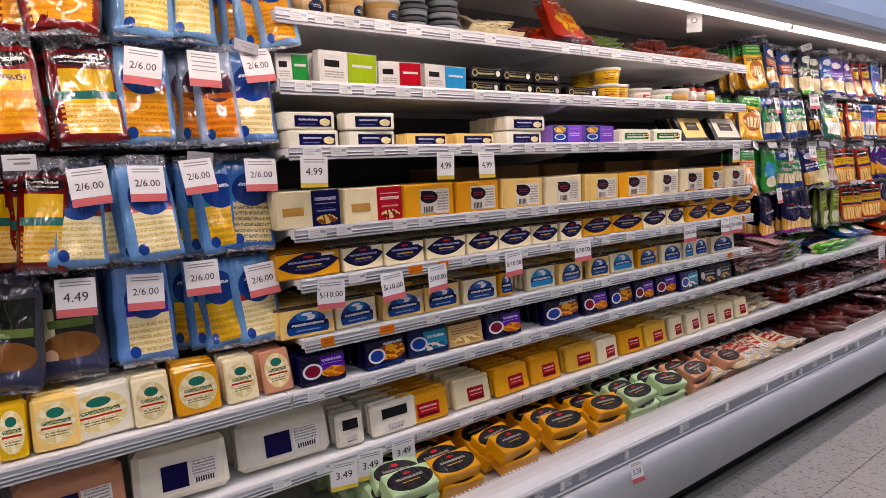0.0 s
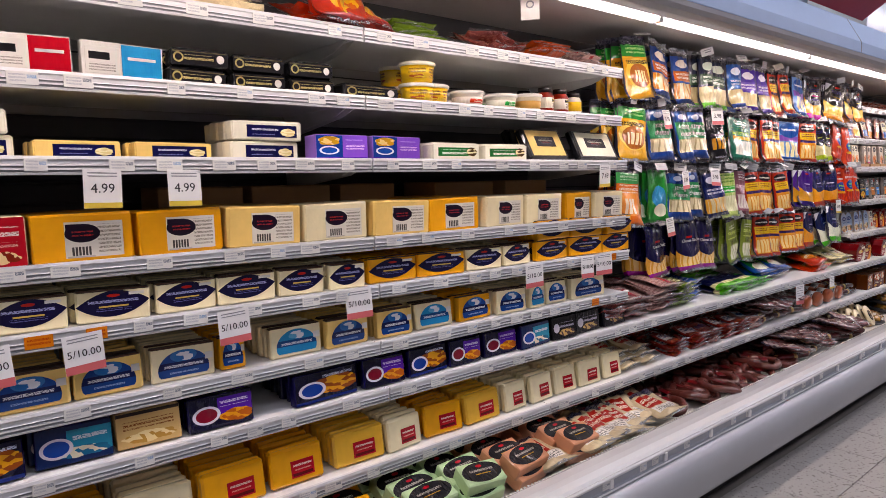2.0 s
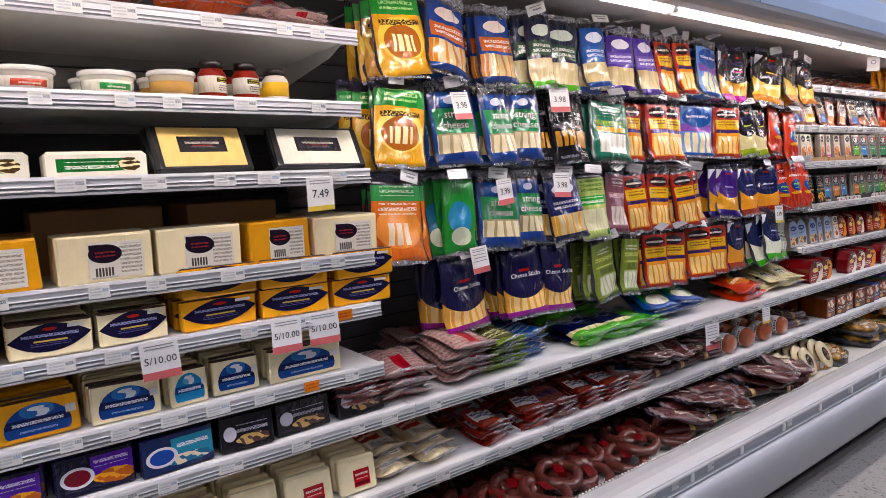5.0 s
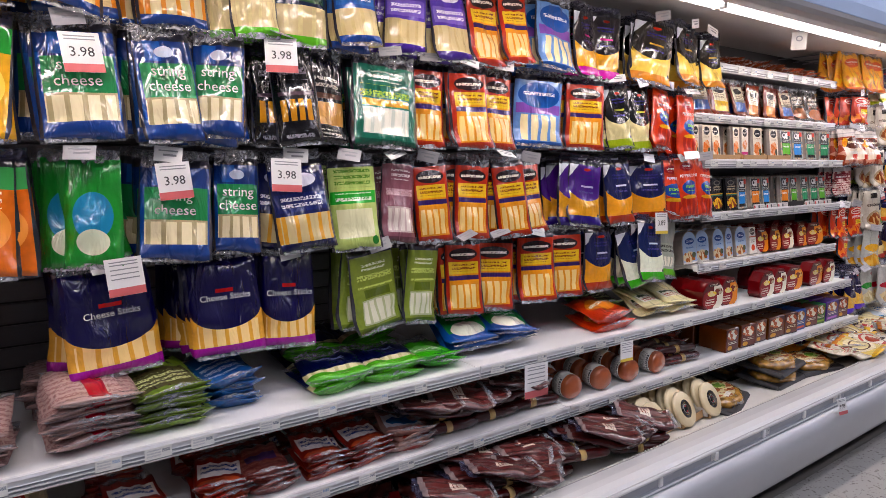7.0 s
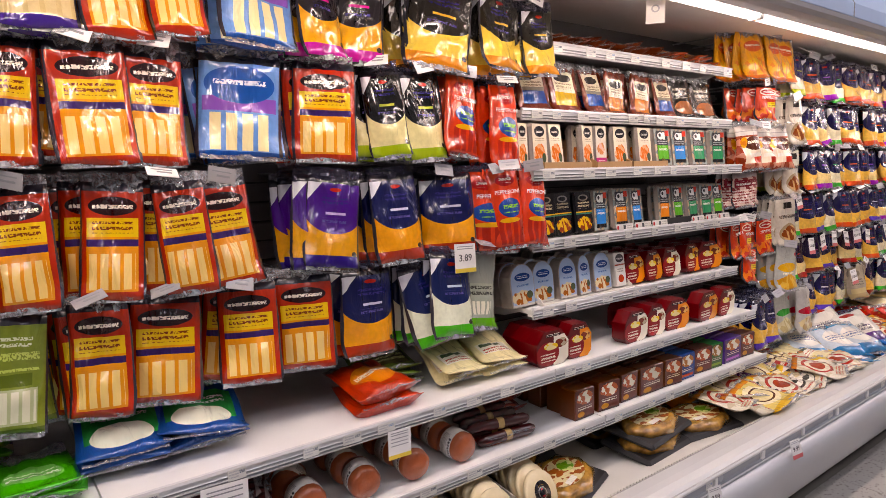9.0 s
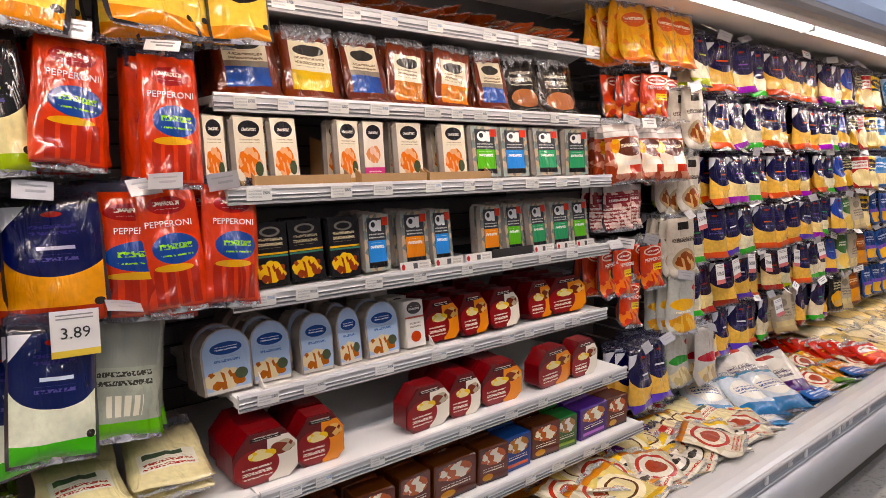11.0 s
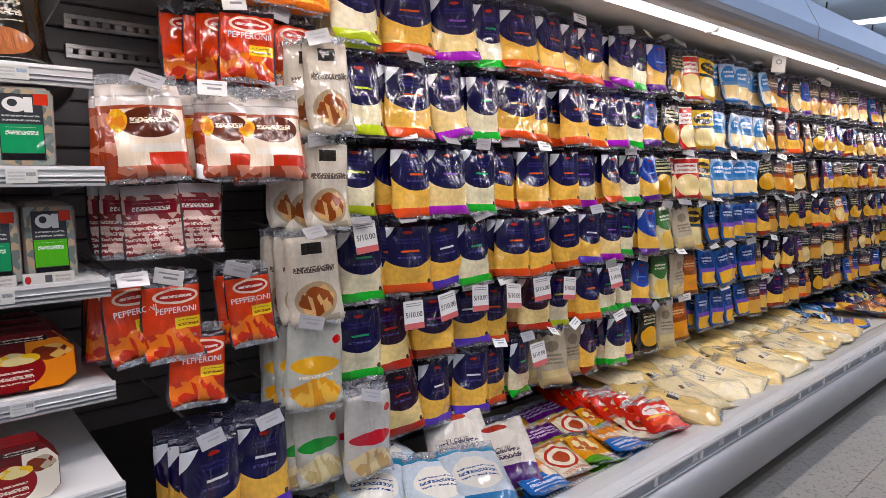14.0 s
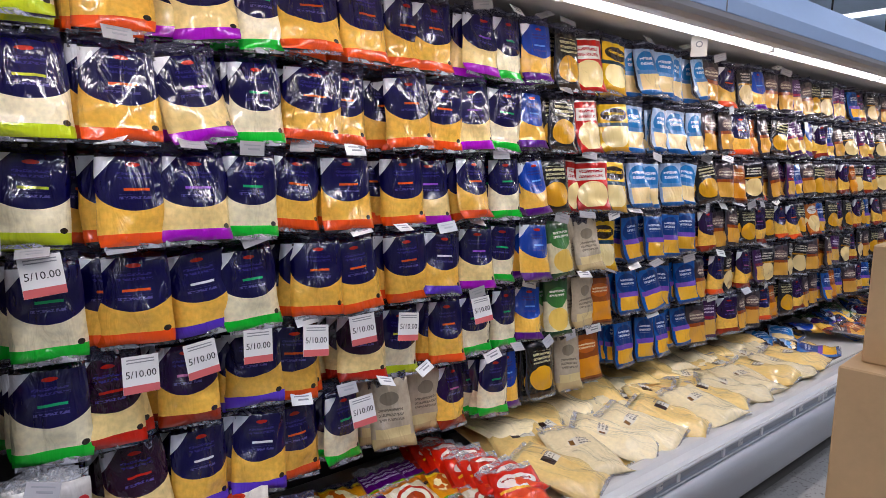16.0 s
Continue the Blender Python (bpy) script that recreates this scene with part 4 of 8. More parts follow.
    "meatr": ("dark red pack of sliced meat with white label", "7e2c28", [("r", .1, .9, .40, .78, "e0dcd8"), ("t", .16, .84, .46, .72, "28407e", 2), ("e", .5, .2, .44, .14, "b8604e")]),
    "meatb": ("pack of sliced meat with a blue and white label", "b08a80", [("r", .1, .9, .36, .82, "dfe2e6"), ("e", .5, .58, .34, .16, "2f6aa4"), ("e", .5, .18, .4, .1, "9a3a30")]),
    "meatp": ("clear pack of purple-red sliced salami", "7d4440", [("t", 0, 1, .05, .95, "9a6258", 7), ("r", .2, .8, .5, .7, "4a3058")]),
    "packlim": ("olive and green flat cheese pack", "6f8a3c", [("r", .1, .9, .2, .7, "4a4a2e"), ("t", .15, .85, .3, .6, "c8d09a", 3)]),
    "packblu": ("blue flat cheese pack", "3a62a0", [("t", .15, .85, .3, .7, "c8d4ea", 3)]),
    "whm": ("clear pack of sliced cheese and meat with a red label", "d6c4a2", [("r", .14, .66, .45, .88, "b02a20"), ("t", .18, .62, .52, .80, "ecdcc8", 2), ("r", .14, .80, .20, .42, "ece8e0"), ("t", .2, .76, .22, .38, "6a6a66", 3)]),
    "jerk": ("brown pack of smoked sausage", "6e2f16", [("r", .3, .7, .25, .75, "c8743a"), ("t", .34, .66, .45, .7, "f0e4d0", 2)]),
    "jerko": ("orange-red pack of smoked sausage", "a8431a", [("r", .3, .7, .25, .7, "d88a3a"), ("t", .34, .66, .4, .62, "f0e4d0", 2)]),
    "sausb": ("clear pack of smoked sausage with white and blue label", "6b2a18", [("r", .16, .84, .18, .90, "e6ddc4"), ("r", .16, .84, .18, .44, "2450a4"), ("r", .16, .84, .44, .52, "8a8478"), ("e", .5, .76, .26, .08, "2c2a28"), ("t", .24, .76, .54, .66, "8a7a64", 2)]),
    "sausy": ("clear pack of smoked sausage with white and yellow label", "74301a", [("r", .16, .84, .18, .90, "e8dfc4"), ("r", .16, .84, .18, .46, "e6b81e"), ("e", .5, .76, .26, .08, "2c2a28"), ("t", .24, .76, .52, .66, "8a7a64", 2)]),
    "sauso": ("clear pack of smoked sausage with white and orange label", "74301a", [("r", .16, .84, .14, .84, "e8dfc4"), ("r", .16, .84, .14, .44, "df7f1e"), ("e", .5, .72, .26, .08, "2c2a28"), ("t", .24, .76, .50, .62, "8a7a64", 2)]),
    "redup": ("red and orange bag of cheese curls standing up", "c8331a", [("n", .52, .40, .40, .30, "f0b83a", "d8641e"), ("t", .16, .84, .74, .88, "f2dcc0", 2), ("r", 0, 1, 0, .07, "8e1c10")]),
    "links": ("clear pack of dark red sausage links with a small label", "3c1e1e", [("v", .06, .94, .06, .94, "5c3230", 4), ("r", .30, .70, .40, .60, "d8c8b8"), ("t", .36, .68, .44, .56, "7a3a30", 2), ("r", 0, 1, .93, 1, "8a7a78"), ("r", 0, 1, 0, .06, "8a7a78")]),
    "blkp2": ("black pack of dried sausage with clear window", "191615", [("e", .5, .3, .36, .18, "b87a5a"), ("t", .2, .8, .55, .8, "d0c8b8", 2)]),
}

# clear film margins round the print of the hanging packs: sealed sides and head; the shade seen through them is painted
# on as dark grey
SHADE_EDGED = "sary crstr stko stkb gdk wpur wgrn woliv mauve lime string blk blktan navtan purp navor navgr combog comboo blkpk blkor blklim sarg sargy pepr zipm k R y u v m q f j z".split()
for _k in SHADE_EDGED:
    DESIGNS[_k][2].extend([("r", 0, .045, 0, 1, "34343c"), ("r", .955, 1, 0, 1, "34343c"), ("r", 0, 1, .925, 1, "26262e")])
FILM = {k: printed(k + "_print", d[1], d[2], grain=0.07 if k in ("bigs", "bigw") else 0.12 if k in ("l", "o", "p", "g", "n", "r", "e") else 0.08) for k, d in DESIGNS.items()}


def film_material(name, colour, cover):
    """Crumpled clear film: mostly see-through, with sharp gloss on its creases."""
    m, nt, p = nodes_of(name)
    tc = nt.nodes.new("ShaderNodeTexCoord")
    n = nt.nodes.new("ShaderNodeTexNoise")
    n.inputs["Scale"].default_value, n.inputs["Detail"].default_value, n.inputs["Distortion"].default_value = 38.0, 3.0, 1.2
    link(nt, tc.outputs["Object"], n.inputs["Vector"])
    b = nt.nodes.new("ShaderNodeBump")
    b.inputs["Strength"].default_value, b.inputs["Distance"].default_value = 0.9, 0.016
    link(nt, n.outputs["Fac"], b.inputs["Height"])
    p.inputs["Base Color"].default_value = (*colour, 1)
    p.inputs["Roughness"].default_value = 0.08
    p.inputs["IOR"].default_value = 1.7
    crease = math_node(nt, "MULTIPLY", math_node(nt, "ABSOLUTE", math_node(nt, "SUBTRACT", n.outputs["Fac"], 0.5)), 3.0)
    link(nt, math_node(nt, "MINIMUM", math_node(nt, "ADD", crease, cover), 0.9), p.inputs["Alpha"])
    link(nt, b.outputs["Normal"], p.inputs["Normal"])
    return m


M_SEAL = film_material("clear_seal", (0.50, 0.52, 0.56), 0.14)
M_SEAL_DARK = film_material("dark_seal", (0.05, 0.05, 0.10), 0.34)


def film_strip(name, w, z0, z1, y, mat, seed, sway=0.004):
    """A thin, gently rippled strip of film across a bag's width."""
    rnd = random.Random(seed)
    a, b, c = (rnd.uniform(0, 6.28) for _ in range(3))
    nx, nz, v, f = 9, 2, [], []
    for t in (-0.0005, 0.0005):
        for j in range(nz + 1):
            for i in range(nx + 1):
                u, q = i / nx, j / nz
                v.append(((u - 0.5) * w, y + t + sway * math.sin(9 * u + a + 2 * q) * (0.3 + q) + 0.5 * sway * math.sin(21 * u + b), z0 + (z1 - z0) * q + 0.003 * math.sin(7 * u + c) * q))
    off = (nx + 1) * (nz + 1)
    for j in range(nz):
        for i in range(nx):
            k = j * (nx + 1) + i
            f += [[k, k + 1, k + nx + 2, k + nx + 1], [k + off + nx + 1, k + off + nx + 2, k + off + 1, k + off]]
    return mesh(name, v, f, [mat], smooth=True)



def pouch_mesh(name, w, h, d, mat, seed, flat_top=0.14):
    """A filled film bag: flat crimped head, belly lowest third, puckered rim. Origin at the head's middle, hanging down."""
    rnd = random.Random(seed)
    nx, nz = 12, 16
    ph = [rnd.uniform(0, 6.28) for _ in range(6)]
    verts, faces = [], []

    def belly(u, v):
        side = max(0.0, 1 - abs(2 * u - 1) ** 2.6) ** 0.75
        if v > 1 - flat_top:
            up = max(0.0, 1 - (v - 1 + flat_top) / flat_top)
        else:
            up = 1.0
        foot = min(1.0, v / 0.10)
        low = 0.62 + 0.55 * math.exp(-((v - 0.26) / 0.27) ** 2)
        pucker = 1 + 0.20 * math.sin(7 * u + 9 * v + ph[0]) + 0.14 * math.sin(15 * v - 6 * u + ph[1]) + 0.10 * abs(math.sin(11 * u + 4 * v + ph[2]))
        return 0.5 * d * side * up ** 0.6 * foot ** 0.6 * low * pucker + 0.0008

    for s in (-1, 1):
        for j in range(nz + 1):
            for i in range(nx + 1):
                u, v = i / nx, j / nz
                edge = 0.905 + 0.095 * (1 - v) ** 0.6 - 0.03 * math.exp(-(v / 0.05) ** 2) + 0.012 * math.sin(11 * v + ph[2] + (2 if u > 0.5 else 0))
                x = (u - 0.5) * w * edge
                z = -h * (1 - v) + 0.004 * math.sin(5 * u + ph[3]) * (1 - v)
                y = s * belly(u, v) + 0.006 * math.sin(3.2 * v + ph[4]) + 0.004 * math.sin(4 * u + ph[5]) + 0.0035 * v * math.sin(20 * (u - 0.5) / (0.5 + 0.5 * v) + ph[1]) - 0.022 * max(0.0, 1 - v / 0.17) ** 1.2
                verts.append((x, y, z))
    off = (nx + 1) * (nz + 1)
    for j in range(nz):
        for i in range(nx):
            a = j * (nx + 1) + i
            q = [a, a + 1, a + nx + 2, a + nx + 1]
            faces.append(q)
            faces.append([k + off for k in q[::-1]])
    rim = [i for i in range(nx + 1)] + [j * (nx + 1) + nx for j in range(1, nz + 1)] + [nz * (nx + 1) + i for i in range(nx - 1, -1, -1)] + [j * (nx + 1) for j in range(nz - 1, 0, -1)]
    for a, b in zip(rim, rim[1:] + rim[:1]):
        faces.append([b, a, a + off, b + off])
    return mesh(name, verts, faces, [mat], smooth=True)


def text_mesh(body, size, mat):
    cu = bpy.data.curves.new("lettering", "FONT")
    cu.body, cu.size, cu.align_x, cu.align_y = body, size, "CENTER", "CENTER"
    cu.extrude, cu.resolution_u = 0.0003, 2
    tmp = bpy.data.objects.new("lettering", cu)
    scene.collection.objects.link(tmp)
    me = bpy.data.meshes.new_from_object(tmp.evaluated_get(bpy.context.evaluated_depsgraph_get()))
    bpy.data.objects.remove(tmp)
    me.materials.clear()
    me.materials.append(mat)
    return me


M_INK = surface("black_ink", (0.025, 0.025, 0.03), 0.5)
M_INK_WHITE = surface("white_ink", (0.82, 0.82, 0.80), 0.4)
M_INK_RED = surface("red_ink", (0.50, 0.05, 0.05), 0.4)
M_TAG_RED = surface("tag_red", (0.62, 0.13, 0.13), 0.5)
M_TAG_YEL = surface("tag_yellow", (0.75, 0.55, 0.05), 0.5)
UP = pose(0, 0, 0, 90, 0, 0)
WORDS = {"string": ("string\ncheese", 0.034, M_INK_WHITE, 0.56), "stick": ("Cheese Sticks", 0.022, M_INK_WHITE, 0.60), "pepr": ("PEPPERONI", 0.0195, M_INK_WHITE, 0.62), "pepst": ("PEPPERONI", 0.0175, M_INK_WHITE, 0.69),
         "tort": ("FLOUR\nTORTILLAS", 0.026, M_INK, 0.45), "whtm": ("Mozzarella", 0.022, M_INK, 0.62)}
WORD_MESH = {k: text_mesh(w[0], w[1], w[2]) for k, w in WORDS.items()}
KINDS = {"string": "string_cheese_bag", "stick": "cheese_stick_bag", "pepr": "pepperoni_bag", "pepst": "pepperoni_stick_bag", "tort": "tortilla_bag", "tortb": "tortilla_bag", "torty": "tortilla_bag", "tortr": "tortilla_bag", "tortk": "tortilla_bag",
         "orb": "pepperoni_bag", "zipw": "bacon_bag", "zipm": "ham_bag", "choriz": "chorizo_bag"}
for _k in ("sarg", "sargy", "craf", "crafo", "crafd", "crafp", "crafr", "crafb", "crafn", "blkp"):
    KINDS[_k] = "sliced_cheese_pack"
for _k in "loprgbnekRyuvmqwhfjz":
    KINDS[_k] = "shredded_cheese_bag"
KINDS["bigs"] = KINDS["bigw"] = "large_cheese_bag"
for _k in ("meatw", "meatr", "meatb", "meatp", "whm"):
    KINDS[_k] = "sliced_meat_pack"
for _k in ("links", "jerk", "jerko", "sausb", "sausy", "sauso", "blkp2"):
    KINDS[_k] = "sausage_pack"
POUCH = {}
BAGS = Heap()


def pouch_parts(code, w, h, d, variant=0):
    """The meshes of a bag of that design and size, built once."""
    key = (code, round(w, 2), round(h, 2), variant)
    kind = KINDS.get(code, "cheese_snack_bag")
    if key not in POUCH:
        w, h = key[1], key[2]
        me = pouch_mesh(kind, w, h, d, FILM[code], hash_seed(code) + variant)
        dark = sum(FILM_BASE(code)) < 0.5
        film = M_SEAL_DARK if dark or KINDS.get(code) == "shredded_cheese_bag" else M_SEAL
        POUCH[key] = (me, film_strip("head_seal", w * 0.89, -0.022, 0.020, 0.0, film, variant), film_strip("foot_seal", w * 0.9, -h - 0.007, -h + 0.005, -0.022, M_SEAL, variant + 5, 0.003))
    return (kind, *POUCH[key])


def pouch(code, w, h, d, variant=0):
    kind, me, head, foot = pouch_parts(code, w, h, d, variant)
    ob = tagged(new(kind, me), DESIGNS[code][0], kind.replace("_", " "), "packs of " + kind.replace("_", " "))
    child("head_seal", head, ob)
    child("foot_seal", foot, ob)
    if code in WORDS and variant == 0:
        child("lettering", WORD_MESH[code], ob, pose(0, -d * 0.62, -h * (1 - WORDS[code][3]), 90, 0, 0))
    return ob


def hash_seed(s):
    return sum((i + 1) * ord(c) for i, c in enumerate(s))


def FILM_BASE(code):
    return rgb(DESIGNS[code][2][0][-1] if isinstance(DESIGNS[code][2][0][-1], str) else DESIGNS[code][1])


# ---- pegs with hanging packs ----
rod_v, rod_f = chamfer_box(-0.003, 0.003, 0, 1, -0.003, 0.003, 0.001)
ROD = mesh("rod", rod_v, rod_f, [M_STEEL])
HOLDER = box_mesh("tag_holder", -0.02, 0.02, -0.003, 0.001, -0.012, 0.012, M_PAPER, 0.001)
FLAP = box_mesh("price_flap", -0.032, 0.032, -0.002, 0.0, -0.036, 0.0, M_PAPER, 0.0006)
M_FLAP = surface("clear_flap", (0.40, 0.40, 0.42), 0.2, grain=0.1, coat=1.0)
FLAP_CLEAR = box_mesh("price_flap", -0.032, 0.032, -0.002, 0.0, -0.036, 0.0, M_FLAP, 0.0006)
BAR = box_mesh("print_bar", -0.022, 0.022, -0.0026, -0.0019, -0.0016, 0.0016, M_GROOVE, 0.0002)


def peg(x, y, z, flap=True, rnd=random):
    """A steel hook from the rear panel to y, with a small price flap at its tip."""
    ob = tagged(new("peg_hook"), "thin steel peg hook with white price flap", "peg hook", "peg hooks on the rear panel")
    ob.matrix_basis = pose(x, y, z)
    child("rod", ROD, ob, Matrix.Diagonal((1, BACK - y, 1, 1)))
    if flap and x < 11.2:
        fl = child("price_flap", rnd.choice((FLAP, FLAP_CLEAR, FLAP_CLEAR)), ob, pose(0, -0.006, 0.022, rnd.uniform(-70, 10), rnd.uniform(-20, 20), rnd.uniform(-40, 15)), "paper price flap in clear film")
        child("print_bar", BAR, fl, pose(0, 0, -0.010))
        child("print_bar", BAR, fl, pose(0.004, 0, -0.020) @ Matrix.Diagonal((0.7, 1, 1.6, 1)))
    return ob


def tokens(text):
    for tok in text.split(";"):
        p = tok.split()
        if p:
            yield p[0], float(p[1]), float(p[2]), [float(v) for v in p[3:]]


def hang(text, top, height, front=0.08, deep=4, seed=0, flap=0.8, min_w=0.10, thick=0.042, back=0.0, slide=0.0):
    """A row of packs on pegs. top: height of the pack heads; back: set back by so much and a little larger, as the longer sight line asks."""
    rnd = random.Random(seed)
    grow = 1 + back / 1.85
    top, height, front, min_w = 1.31 + (top - 1.31) * grow, height * grow, front + back, min_w * grow
    for code, x, w, extra in tokens(text):
        x, w = x + slide, max(min_w, min(w * grow, 0.21))
        n = int(extra[0]) if extra else deep + rnd.choice((-1, 0, 0, 1))
        y0 = front + rnd.uniform(-0.015, 0.02)
        fan = rnd.choice((0.0, 0.006, 0.012, 0.018, 0.026)) * rnd.choice((1, 1, 1, -0.6))
        w *= 1 - 3.4 * abs(fan)
        peg(x, y0 - 0.03, top + 0.004, rnd.random() < flap, rnd)
        for k in range(max(1, n)):
            spec = (code, w, height * rnd.choice((1, 1, 0.97)), thick, (k + int(100 * x)) % 3 if k else (0 if code in WORDS else int(100 * x) % 3))
            dx = rnd.uniform(-0.010, 0.010) - (0.005 + fan) * k + 1.6 * fan
            m = pose(x + dx, y0 + thick * 0.72 * k, top + rnd.uniform(-0.006, 0.002), rnd.uniform(-4, 1) - (4 if k == 0 else 0), rnd.choice((1, 1, 1.6, 2.6)) * rnd.uniform(-4, 4), rnd.uniform(-16, 12) - 4 - 260 * fan)
            if k or x > 11.2:
                for me in pouch_parts(*spec)[1:]:
                    BAGS.add(me, m)
            else:
                pouch(*spec).matrix_basis = m

# ---- packs that stand on shelves ----


def gloss(name, colour, rough=0.35, film=0.6, wrinkle=0.15, grain=0.05):
    return printed(name, colour, [], film, wrinkle, rough, grain, 30.0, 0.08)


WRAP = {"or": gloss("orange_cheese_wrap", "e6a64c"), "y": gloss("yellow_cheese_wrap", "f1d08c"), "gold": gloss("gold_cheese_wrap", "edbe68"), "c": gloss("cream_cheese_wrap", "efe3bd"), "w": gloss("white_cheese_wrap", "e9e4d0"), "g": gloss("green_cheese_wrap", "b9d3a6"),
        "m": gloss("pink_meat_wrap", "cf9a7e"), "navy": gloss("navy_print", "171440"), "black": gloss("black_print", "131316"), "red": gloss("red_print", "b3202a"), "blue": gloss("blue_print", "2a55a0"), "teal": gloss("teal_print", "237a94"),
        "purple": gloss("purple_print", "6a4aa0"), "lilac": gloss("lilac_print", "9a7cc8"), "brown": gloss("brown_print", "6a3a24"), "beige": gloss("beige_print", "c8a878"), "lime": gloss("lime_print", "9db83f"), "paper": gloss("white_print", "dcd9d2"),
        "skyblue": gloss("sky_print", "3f8fc0"), "dkred": gloss("dark_red_print", "6e1216"), "orange": gloss("orange_print", "d8742a"), "grn": gloss("green_print", "2f8a44"), "yellow": gloss("yellow_print", "e6b520"),
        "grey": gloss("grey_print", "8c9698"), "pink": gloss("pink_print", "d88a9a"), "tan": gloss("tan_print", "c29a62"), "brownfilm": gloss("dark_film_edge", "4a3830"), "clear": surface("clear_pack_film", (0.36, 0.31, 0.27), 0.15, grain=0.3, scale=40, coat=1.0)}
